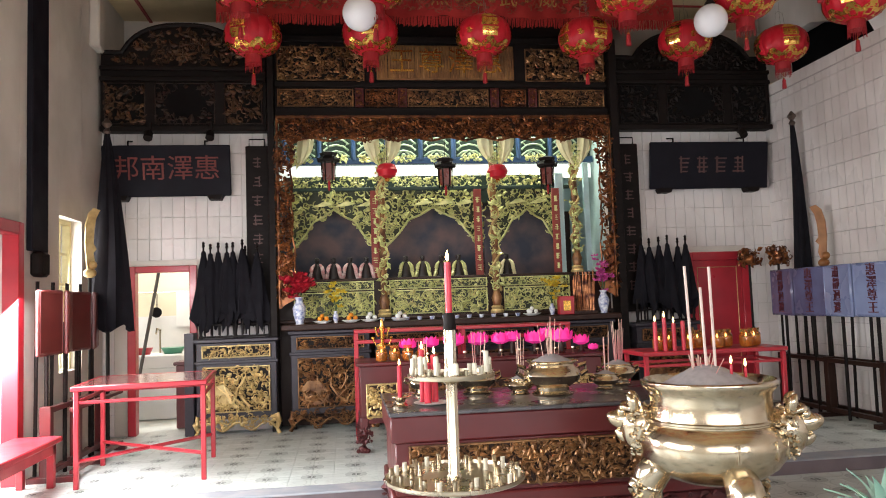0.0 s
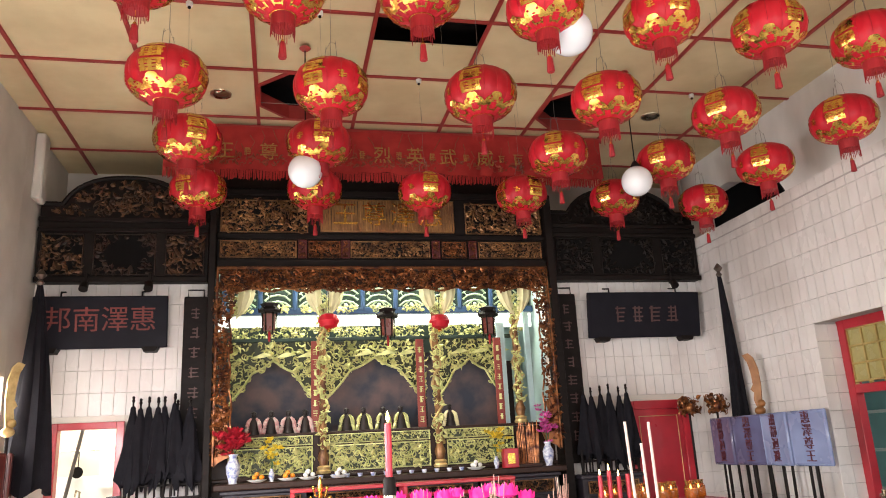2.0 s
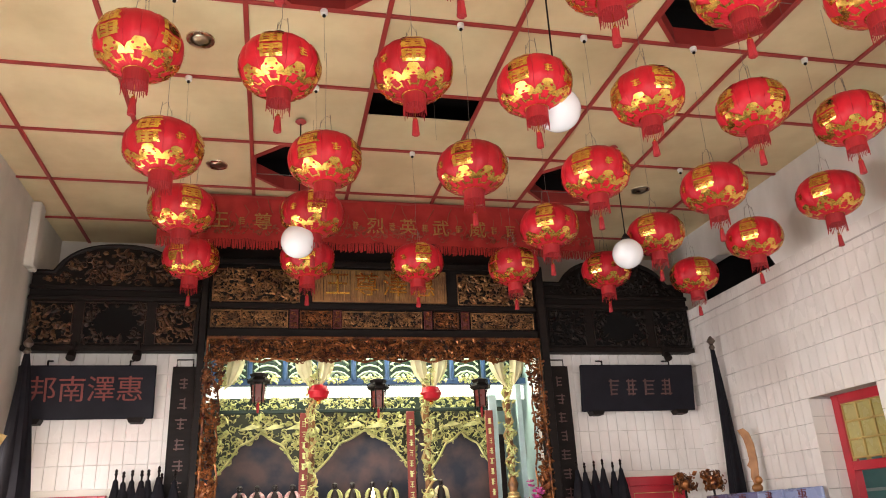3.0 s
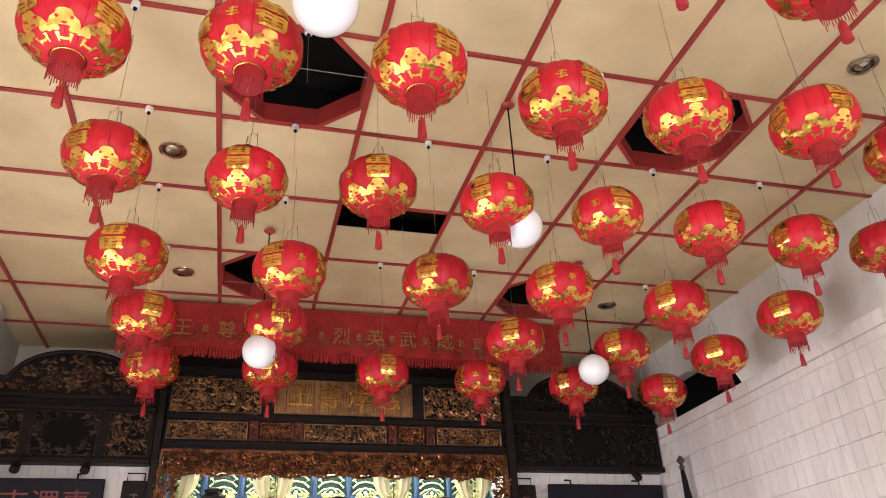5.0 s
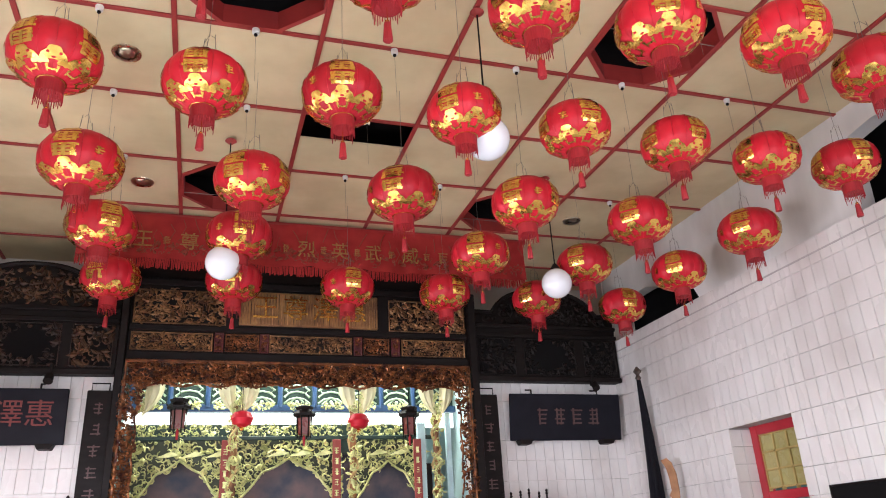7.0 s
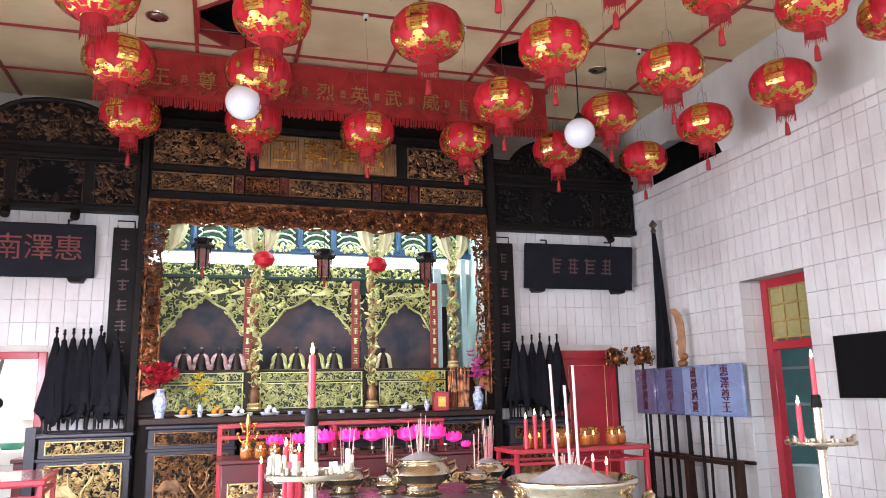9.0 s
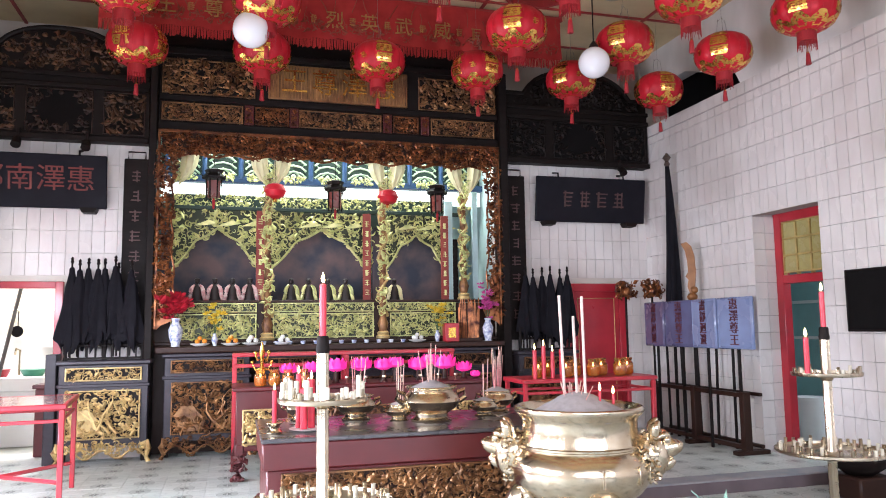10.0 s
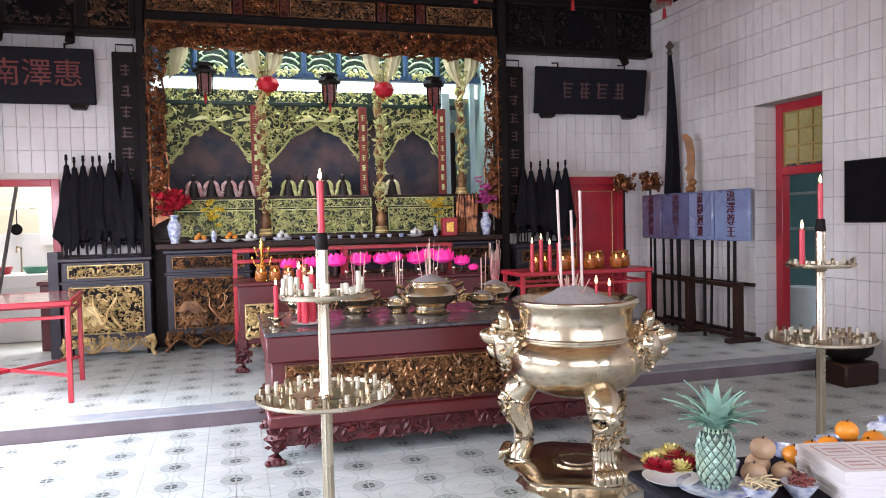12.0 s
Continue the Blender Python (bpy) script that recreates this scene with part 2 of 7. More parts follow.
M_FLOORGROUT = mat("pale_cement_joint", (0.60, 0.63, 0.60), 0.9, scale=3)
floor = tagged(part("floor", Geo().box(-9, -12, -0.2, 12, YS, -0.012), M_FLOORGROUT, None, "lower hall floor of patterned cement tiles"), category="floor", kind="structure")
dais = tagged(part("raised_floor", Geo().box(-9, YS + 0.12, -0.2, 12, 13.5, STEP - 0.012), M_FLOORGROUT, None, "raised rear floor of patterned cement tiles"), category="floor", kind="structure")
M_NOSING = mat("worn_grey_cement_nosing", (0.25, 0.27, 0.30), 0.7, other=(0.45, 0.42, 0.42), scale=5, amount=0.6, bump=0.3)
M_RISER = mat("purplish_cement_riser", (0.17, 0.13, 0.14), 0.75, other=(0.1, 0.08, 0.085), scale=4, bump=0.3)
step = tagged(part("step", Geo().box(XL, YS, -0.01, XR, YS + 0.03, STEP - 0.004), M_RISER, None, "low cement step with a worn grey edge"), category="step", kind="structure")
part("nosing", Geo().box(XL, YS - 0.004, STEP - 0.02, XR, YS + 0.26, STEP + 0.002, b=0.012), M_NOSING, step)

wall("wall_back", [(XL - 0.3, YB, STEP, -2.42, YB + 0.2, 4.9), (-2.42, YB, 2.24, -1.6, YB + 0.2, 4.9), (-1.6, YB, STEP, -0.58, YB + 0.2, 4.9),
                   (-0.58, YB, 4.9, 3.97, YB + 0.2, 5.0), (3.97, YB, STEP, XR + 0.5, YB + 0.2, 4.9)])
wall("wall_recess", [(XL - 0.3, 11.2, 4.9, XR + 0.5, 11.35, 6.2), (XL - 0.3, YB, 4.9, -0.76, 11.2, 5.0), (4.16, YB, 4.9, XR + 0.5, 11.2, 5.0), (XL - 0.25, YB, 5.0, XL, 11.2, 6.2), (XU, YB + 0.42, 5.0, XU + 0.2, 11.2, 6.2)], M_PLASTER, "shadowed recess wall above the side screens")
wall("wall_left", [(XL - 0.25, YF, 0, XL, 1.6, 6.2), (XL - 0.25, 1.6, 2.75, XL, 5.2, 6.2), (XL - 0.25, 5.2, 0, XL, 6.35, 6.2), (XL - 0.25, 6.35, 2.45, XL, 7.75, 6.2),
                   (XL - 0.25, 7.75, 0, XL, 8.75, 6.2), (XL - 0.25, 8.75, 2.75, XL, 9.45, 6.2), (XL - 0.25, 8.75, 0, XL, 9.45, 1.05), (XL - 0.25, 9.45, 0, XL, YB, 6.2)])
wall("wall_right", [(XR + 0.02, YF, 0, XR + 0.42, 6.71, 4.45), (XR + 0.02, 6.71, 2.95, XR + 0.42, 7.86, 4.45), (XR + 0.02, 7.86, 0, XR + 0.42, YB, 4.45)], M_GROUT, "side wall faced with white glazed tiles")
g = Geo().box(XU, YF, 4.4, XU + 0.2, 2.7, 6.2)
g.prism([(2.7, 4.4), (2.98, 4.4), (3.29, 5.41), (5.04, 5.57), (5.4, 5.52), (5.44, 4.4), (8.06, 4.4), (8.1, 4.58), (8.28, 4.9), (9.35, 5.27), (10.53, 5.27), (10.6, 6.2), (2.7, 6.2)], XU, XU + 0.2, 'x')
g.prism([(10.17, 4.56), (10.17, 4.4), (10.6, 4.4), (10.6, 5.16), (10.53, 5.08)], XU, XU + 0.2, 'x')
tagged(part("wall_right_upper", g, M_PLASTER_WHITE, None, "stained plaster upper wall above a ledge", smooth=0), category="wall", kind="structure")
# black sheets put the shade behind the upper openings into colour
tagged(part("attic_void", Geo().box(XU + 0.5, 2.0, 4.2, XU + 0.6, YB + 0.6, 6.2).box(XU + 0.2, 2.0, 4.2, XU + 0.5, YB + 0.6, 4.39), M_VOID, None, "black sheets in place of the shade behind the upper openings"), category="wall", kind="structure")
tagged(part("ledge_trim", Geo().box(XR - 0.006, YF, 4.43, XU, YB, 4.45), M_GROUT, None, "narrow ledge along the tiled wall"), category="trim", kind="structure")
wall("wall_front", [(XL, YF - 0.2, 3.9, XR + 0.5, YF, 6.2), (XL, YF - 0.2, 0, -2.1, YF, 3.9), (5.7, YF - 0.2, 0, XR + 0.5, YF, 3.9)])

# ceiling: boards with octagonal wells and one missing strip, red battens below
GX = [-3.56, -2.38, -1.2, -0.02, 1.165, 2.32, 3.49, 4.63, 5.81, 6.75]
GY = [YF - 0.1, -1.72, -0.52, 0.68, 1.88, 3.08, 4.28, 5.43, 6.6, 7.83, 9.05, 10.27, 11.3]
WELLS = {(3, 6), (6, 6), (3, 9), (6, 9)}
g, gw, gb = Geo(), Geo(), Geo()
for i in range(len(GX) - 1):
    for j in range(len(GY) - 1):
        x0, x1, y0, y1 = GX[i], GX[i + 1], GY[j], GY[j + 1]
        if (i, j) in WELLS:
            c = 0.30 * (x1 - x0)
            for cx, cy, sx, sy in ((x0, y0, 1, 1), (x1, y0, -1, 1), (x1, y1, -1, -1), (x0, y1, 1, -1)):
                g.prism([(cx, cy), (cx + sx * c, cy), (cx, cy + sy * c)], ZC, ZC + 0.02, 'z')
            o = [(x0 + c, y0), (x1 - c, y0), (x1, y0 + c), (x1, y1 - c), (x1 - c, y1), (x0 + c, y1), (x0, y1 - c), (x0, y0 + c)]
            mx, my = (x0 + x1) / 2, (y0 + y1) / 2
            for a, b in zip(o, o[1:] + o[:1]):
                ins = lambda p, q: (mx + (p[0] - mx) * q, my + (p[1] - my) * q)
                gb.prism([a, b, ins(b, 0.93), ins(a, 0.93)], ZC - 0.02, ZC + 0.16, 'z')
            # black lid and sides paint the shade inside the well
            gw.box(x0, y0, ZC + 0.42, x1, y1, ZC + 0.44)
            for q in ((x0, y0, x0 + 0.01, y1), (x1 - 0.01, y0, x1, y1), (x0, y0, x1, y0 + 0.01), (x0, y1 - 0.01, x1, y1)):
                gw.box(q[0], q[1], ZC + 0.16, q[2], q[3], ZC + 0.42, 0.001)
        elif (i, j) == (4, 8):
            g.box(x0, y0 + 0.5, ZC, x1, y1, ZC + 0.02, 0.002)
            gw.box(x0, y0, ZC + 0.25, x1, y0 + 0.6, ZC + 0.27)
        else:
            g.box(x0 + 0.002, y0 + 0.002, ZC, x1 - 0.002, y1 - 0.002, ZC + 0.02, 0.003)
ceiling = tagged(part("ceiling", g, M_CEIL, None, "cream ceiling boards with octagonal wells", 0), category="ceiling", kind="structure")
# all black, as painted shade over wells and the missing strip
tagged(part("ceiling_void", gw.box(-4, YF - 0.3, 6.3, 8, 11.4, 6.4), M_VOID, None, "black sheets in place of the shade above the ceiling", 0), category="ceiling", kind="structure")
for x in GX:
    gb.box(x - 0.022, YF, ZC - 0.025, x + 0.022, 11.2, ZC - 0.001, 0.004)
for y in GY:
    gb.box(-3, y - 0.022, ZC - 0.021, 6.7, y + 0.022, ZC - 0.001, 0.004)
tagged(part("trim", gb, M_BATTEN, None, "red painted ceiling battens in a square grid", 0), category="trim", kind="structure")

# alcove behind the altar frame
M_TEAL = mat("pale_blue_green_wall", (0.52, 0.68, 0.66), 0.7, scale=2)
M_BLUE = mat("cobalt_blue_beam", (0.015, 0.05, 0.13), 0.5, scale=5)
wall("wall_alcove", [(-0.75, YB + 0.2, 0, -0.6, 12.0, 5.2), (4.0, YB + 0.2, 0, 4.15, 12.0, 5.2), (-0.75, 11.8, 0, 4.15, 12.0, 5.2), (-0.75, YB, 5.0, 4.15, 12.0, 5.2)], M_TEAL, "pale blue-green wall of the altar alcove")

# ---- lanterns ----
def lantern_radius(u):
    """Radius over height of the body, u from -1 to 1."""
    return (1 - abs(u) ** 2.3) ** 0.5


def lantern_point(a, u, R, H, lift=0.0):
    q = max(0.22, lantern_radius(u))
    k = (a / (2 * math.pi) * 16) % 1
    q *= 1 - 0.035 * (2 * k - 1) ** 2
    return ((R * q + lift) * math.cos(a), (R * q + lift) * math.sin(a), u * H)


def lantern(R):
    H = R * 0.75
    t = thing("lantern", "round red fabric lantern with gold foil print and tassel", "lantern", "red ceiling lanterns")
    n, k = 64, 14
    vs = [lantern_point(2 * math.pi * j / n, -math.cos(math.pi * (0.1 + 0.8 * i / k)), R, H) for i in range(k + 1) for j in range(n)]
    fs = [(i * n + j, i * n + (j + 1) % n, (i + 1) * n + (j + 1) % n, (i + 1) * n + j) for i in range(k) for j in range(n)]
    part("body", Geo().add(vs, fs), M_LANTERN, t, "", 24)
    gold, eyes = Geo(), Geo()

    def patch(g, a0, u0, pts, lift=0.007):
        c = [lantern_point(a0 + p, u0 + q, R, H, lift) for p, q in pts]
        m = lantern_point(a0 + sum(p for p, q in pts) / len(pts), u0 + sum(q for p, q in pts) / len(pts), R, H, lift + 0.001)
        g.add([m] + c, [(0, 1 + i, 1 + (i + 1) % len(c)) for i in range(len(c))])

    def leafed(g, a0, u0, w, h, shape=lambda v: 1.0, lift=0.006, nu=5, nv=4):
        """A piece of foil laid on the curved body, w wide and h high, its width following shape."""
        vs = []
        for j in range(nv + 1):
            for i in range(nu + 1):
                v = j / nv
                vs.append(lantern_point(a0 + (i / nu - 0.5) * w * shape(v), u0 + h * v, R, H, lift))
        g.add(vs, [(j * (nu + 1) + i, j * (nu + 1) + i + 1, (j + 1) * (nu + 1) + i + 1, (j + 1) * (nu + 1) + i) for j in range(nv) for i in range(nu)])
    ring = [2 * math.pi * i / 20 for i in range(20)]
    cloud = [(0.2 * (1 + 0.3 * math.cos(3 * s + 1.57)) * math.cos(s), 0.17 * (1 + 0.3 * math.cos(3 * s + 1.57)) * math.sin(s)) for s in ring]
    rng = random.Random(int(R * 1000))
    for i in range(8):
        a = 2 * math.pi * (i + 0.5) / 8
        # cloud heads round the lower body, a fan of petals under them
        patch(gold, a, -0.63, [(p * 1.5, q * 0.86) for p, q in cloud], 0.009)
        for s in (-1, 1):
            patch(eyes, a + s * 0.15, -0.63, [(0.04 * math.cos(t), 0.028 * math.sin(t)) for t in ring[::3]], 0.0125)
            patch(gold, a + s * 0.3, -0.76, [(p * 0.8, q * 0.4) for p, q in cloud], 0.007)
            leafed(gold, a + s * 0.2, -0.92, 0.12, 0.09, lambda v: 0.4 + 0.6 * v, nu=2, nv=2)
        patch(eyes, a, -0.71, [(0.07 * math.cos(t), 0.02 * math.sin(t)) for t in ring[::3]], 0.0125)
        leafed(gold, a, -0.9, 0.34, 0.025, nu=6, nv=1)
        if i % 2 == 0:
            # a foil panel with two block characters and a leafy head
            for row in range(2):
                z = -0.42 + row * 0.48
                for k in range(4):
                    w = rng.uniform(0.5, 0.66)
                    leafed(gold, a + rng.uniform(-0.03, 0.03), z + 0.112 * k, w, 0.075 if k % 2 else 0.088, nu=6, nv=1)
                for x in (-0.22, 0.0, 0.22):
                    leafed(gold, a + x + rng.uniform(-0.03, 0.03), z + 0.01, 0.1, rng.uniform(0.36, 0.42), nu=1, nv=5, lift=0.0068)
            leafed(gold, a, 0.54, 0.62, 0.3, lambda v: 1 - 0.35 * v + 0.12 * math.sin(v * 9), nu=6, nv=8)
        elif i in (3, 7):
            for k in range(3):
                leafed(gold, a + rng.uniform(-0.03, 0.03), -0.2 + 0.09 * k, rng.uniform(0.16, 0.28), 0.045, nu=3, nv=1)
            leafed(gold, a, -0.22, 0.06, 0.28, nu=1, nv=4, lift=0.0068)
    tagged(part("print_detail", eyes, M_LANTERN, t), kind="stuff")
    tagged(part("gold_print", gold, M_FOIL, t, "gold foil cloud and character print"), kind="stuff")
    for k in range(16):
        a = 2 * math.pi * k / 16
        part("rib", Geo().tube([lantern_point(a, -math.cos(math.pi * (0.1 + 0.8 * i / 10)), R, H, 0.0015) for i in range(11)], 0.0028, 4), M_LANTERN, t)
    part("cap", Geo().lathe([(R * 0.3, H * 0.86), (R * 0.33, H * 0.88), (R * 0.33, H * 0.97), (R * 0.27, H)], 18), M_FOIL, t, "gilt top ring")
    zc = -H * 0.92 - R * 0.34
    part("neck_ring", Geo().lathe([(R * 0.27, -H * 0.88), (R * 0.31, -H * 0.9), (R * 0.31, -H * 0.95), (R * 0.28, -H * 0.97)], 20), M_FOIL, t, "gilt ring round the lower opening")
    part("collar", Geo().lathe([(R * 0.27, zc), (R * 0.285, zc), (R * 0.29, -H * 0.95), (R * 0.27, -H * 0.93)], 24, None, lambda k, q: 1 + 0.02 * (k % 2)), M_TASSEL, t, "red pleated collar")
    g = Geo()
    for j in range(34):
        a = 2 * math.pi * j / 34
        x, y, d = R * 0.28 * math.cos(a), R * 0.28 * math.sin(a), random.uniform(0.08, 0.3) * R
        g.tube([(x, y, zc + 0.01), (x * 1.02, y * 1.02, zc - d)], 0.003, 4)
    tagged(part("fringe", g, M_TASSEL, t, "ragged red fringe"), kind="stuff")
    z = zc - R * 0.34
    part("bead", Geo().tube([(0, 0, zc + 0.05), (0, 0, z)], 0.0025, 4).ball((0, 0, z), 0.013), M_FOIL, t, "small gilt bead")
    part("tassel", Geo().lathe([(0.008, z), (0.018, z - 0.012), (0.019, z - 0.04), (0.025, z - 0.12), (0.022, z - 0.125)], 14, None, lambda k, q: 1 + 0.14 * (k % 2)), M_TASSEL, t)
    top = H + 0.2
    g = Geo()
    for j in range(3):
        a = 2.1 * j + 0.4
        g.tube([(R * 0.2 * math.cos(a), R * 0.2 * math.sin(a), H * 0.98), (R * 0.14 * math.cos(a), R * 0.14 * math.sin(a), top - 0.03 * j)], 0.0022, 4)
        g.tube([(R * 0.14 * math.cos(a), R * 0.14 * math.sin(a), top - 0.03 * j - 0.03), (0, 0, top)], 0.0014, 4)
    part("hanger", g, M_WIRE, t)
    part("cord", Geo().tube([(0, 0, top), (0, 0, ZC - 4.752)], 0.0018, 4), M_WIRE, t)
    return t


random.seed(4)
BIG = [(-0.64, 6.01), (0.68, 6.06), (2.0, 6.05), (3.18, 6.01), (4.51, 6.17), (5.85, 6.18), (-0.62, 7.28), (0.64, 7.27), (3.2, 7.32), (4.53, 7.42), (5.8, 7.41),
       (-0.67, 8.72), (0.65, 8.62), (1.97, 8.62), (3.21, 8.65), (4.49, 8.7), (5.82, 8.8)]
SMALL = [(-0.64, 3.46), (0.27, 3.38), (1.21, 3.35), (2.15, 3.46), (3.01, 3.44), (3.88, 3.32), (4.78, 3.47), (5.66, 3.45),
         (-0.62, 4.61), (0.28, 4.71), (1.2, 4.63), (2.12, 4.68), (3.04, 4.69), (3.97, 4.72), (4.91, 4.76), (5.72, 4.71),
         (-0.63, 2.2), (0.28, 2.2), (1.2, 2.2), (2.13, 2.2), (3.03, 2.22), (3.9, 2.2), (4.8, 2.2), (5.66, 2.2)]
for R, spots in ((0.32, BIG), (0.28, SMALL)):
    first = None
    for x, y in spots:
        m = pose(x, y, 4.75, random.uniform(-0.5, 0.5), random.uniform(-0.5, 0.5), random.uniform(0, 360))
        if first is None:
            first = lantern(R)
            first.matrix_world = m
        else:
            copy_thing(first, m)


for x, y in ((0.65, 8.62), (4.49, 8.7), (0.28, 4.71), (3.97, 4.72)):
    x0 = max(q for q in GX if q < x)
    tagged(part("hanging_wire", Geo().tube([(x0, y, ZC - 0.012), (x0 + 1.18, y, ZC - 0.012)], 0.004, 5), M_WIRE, None, "thin wire stretched across a ceiling well"), category="wire", group="hanging wires")


def globe_lamp(x, y, z, r=0.17):
    t = thing("globe_lamp", "white opal globe lamp hanging from the ceiling on a rod", "lamp", "globe lamps", at=(x, y, z))
    part("globe", Geo().ball((0, 0, 0), r, n=28, k=16), M_GLOBE, t)
    part("holder", Geo().lathe([(0.05, r * 0.9), (0.055, r + 0.01), (0.03, r + 0.05), (0.012, r + 0.07)], 14), M_BLACKWOOD, t)
    part("rod", Geo().tube([(0, 0, r + 0.05), (0, 0, ZC - z - 0.03)], 0.007), M_BLACKWOOD, t)
    part("rose", Geo().lathe([(0.05, ZC - z - 0.03), (0.06, ZC - z - 0.045), (0.03, ZC - z - 0.07)][::-1], 14), M_BATTEN, t)


for q in ((0.5, 7.26, 4.45), (4.12, 7.37, 4.48), (2.33, 4.77, 4.62), (0.62, 2.9, 4.66), (5.9, 3.6, 4.66)):
    globe_lamp(*q)


def ceiling_hook(x, y):
    t = thing("ceiling_hook", "small white porcelain hook on a red batten", "hook", "ceiling hooks", at=(x, y, ZC - 0.02))
    part("cup", Geo().lathe([(0.012, -0.045), (0.03, -0.04), (0.032, 0.0)], 12), M_WHITE, t)
    part("knob", Geo().ball((0, 0, -0.055), 0.016), M_BLACKWOOD, t)
    part("thread", Geo().tube([(0, 0, -0.06), (0.01, 0.004, -0.5)], 0.0014, 4), M_WIRE, t)


for x in (-0.57, 0.62, 1.8, 2.95, 4.05, 5.25):
    for y in (4.28, 5.43, 6.6, 7.83):
        ceiling_hook(x, y)


def downlight(x, y):
    t = thing("downlight", "round recessed ceiling downlight with a metal rim", "light", "downlights", at=(x, y, ZC))
    part("rim", Geo().lathe([(0.085, 0.004), (0.085, -0.012), (0.12, -0.012), (0.125, 0.0)], 24), M_STEEL, t)
    part("bulb", Geo().ball((0, 0, -0.004), 0.075, sz=0.25), M_STEEL, t)


for q in ((-0.42, 6.02), (-0.43, 8.46), (5.04, 3.73), (5.05, 8.52)):
    downlight(*q)


# ---- carving ----
def carve(w, h, size=0.05, depth=0.03, seed=1, density=1.0, inside=None, kinds="slb"):
    """Relief of scrolls, leaves and bosses in a field w by h, centred on x, from z = 0, facing -y."""
    rng = random.Random(seed)
    g = Geo()
    for _ in range(int(density * 2.0 * w * h / size ** 2)):
        x, z = rng.uniform(-w / 2, w / 2), rng.uniform(0, h)
        if inside and not inside(x, z):
            continue
        s, a, y = size * rng.uniform(0.6, 1.35), rng.uniform(0, 2 * math.pi), -depth * rng.uniform(0.1, 1.0)
        kind = rng.choice(kinds)
        if kind == "s":
            n, turn, r0 = 8, rng.choice((-1, 1)) * rng.uniform(2.6, 5.4), s * 0.62
            pts = []
            for i in range(n):
                q = i / (n - 1)
                r = r0 * (1 - 0.55 * q)
                pts.append((x + r * math.cos(a + turn * q), y + 0.2 * s * q, z + r * math.sin(a + turn * q)))
            g.tube(pts, s * 0.115, 4, [0.4, 0.9, 1.1, 1.15, 1.05, 0.9, 0.75, 0.5])
        elif kind == "l":
            c, sn, k = math.cos(a), math.sin(a), rng.uniform(0.25, 0.45)
            loc = [(-0.7, 0, 0), (0, k, 0.05), (0.75, 0, 0.1), (0, -k, 0.05), (-0.2, 0, -0.25), (0.3, 0.05, -0.2)]
            g.add([(x + s * (p * c - q * sn), y + s * d, z + s * (p * sn + q * c)) for p, q, d in loc], [(0, 1, 4), (1, 5, 4), (1, 2, 5), (2, 3, 5), (3, 4, 5), (3, 0, 4)])
        else:
            n, r = 7, s * 0.36
            g.add([(x, y - r * 0.8, z)] + [(x + r * math.cos(a + 2 * math.pi * i / n) * (1 + 0.25 * (i % 2)), y + r * 0.3, z + r * math.sin(a + 2 * math.pi * i / n)) for i in range(n)],
                  [(0, 1 + i, 1 + (i + 1) % n) for i in range(n)])
    return g


def moved(g, x, y, z, rz=0):
    m = pose(x, y, z, 0, 0, rz)
    g.v = [tuple(m @ Vector(p)) for p in g.v]
    return g


def border(x0, z0, x1, z1, y, t=0.02, d=0.02):
    """A moulded frame round a field, facing -y."""
    g = Geo()
    for q in ((x0 - t, z0 - t, x0, z1 + t), (x1, z0 - t, x1 + t, z1 + t), (x0, z0 - t, x1, z0), (x0, z1, x1, z1 + t)):
        g.box(q[0], y - d, q[1], q[2], y + 0.005, q[3], 0.005)
    return g


def carved_panel(parent, x0, z0, x1, z1, y, material, back, seed, size=0.05, rim=None, depth=0.03, density=1.0, name="carved_panel", kinds="slb"):
    ob = part(name, Geo().box(x0 - 0.005, y, z0 - 0.005, x1 + 0.005, y + 0.02, z1 + 0.005, 0.002), back, parent)
    tagged(part("relief", moved(carve(x1 - x0, z1 - z0, size, depth, seed, density, kinds=kinds), (x0 + x1) / 2, y, z0), material, ob), kind="stuff")
    part("rim", border(x0, z0, x1, z1, y - 0.004, 0.018), rim or material, ob)
    return ob


def lettering(parent, words, x, y, z, size, material, name="lettering", m=None, deep=0.006, gap=1.0):
    """Words in the built-in font on a board that faces -y; one line for each list entry."""
    cu = bpy.data.curves.new(name, 'FONT')
    cu.body, cu.size, cu.extrude, cu.align_x, cu.align_y = words, size, deep, 'CENTER', 'CENTER'
    cu.space_line, cu.space_character = gap, gap
    cu.materials.append(material)
    ob = new(name, cu)
    ob.parent = parent
    ob.matrix_basis = (m or Matrix()) @ pose(x, y, z, 90, 0, 0)
    return ob


# ---- altar frame and upper screens on the rear wall ----
frame_thing = thing("gilt_altar_surround", "large pierced red and gilt carved frame round the altar opening", "altar frame")
g = Geo()
for q in ((-0.54, 4.09, 3.92, 4.13), (-0.54, 1.66, -0.51, 4.09), (3.89, 1.66, 3.92, 4.09)):
    g.box(q[0], 9.86, q[1], q[2], 9.93, q[3], 0.006)
part("moulding", g, M_GOLDRED, frame_thing)
# added dark board: stands in for the shade seen through the piercing
part("backboard", Geo().box(-0.5, 9.945, 3.86, 3.88, 9.965, 4.1, 0.003), M_BROWNWOOD, frame_thing, "added dark board for the shade behind the pierced rail")
part("top_rail", moved(carve(4.4, 0.31, 0.055, 0.06, 5, 2.1, lambda x, z: z > 0.03 + 0.025 * math.cos(x * 14), "ssblb"), 1.695, 9.91, 3.785), M_GOLDRED, frame_thing, "pierced top rail with scrolls and leaves")
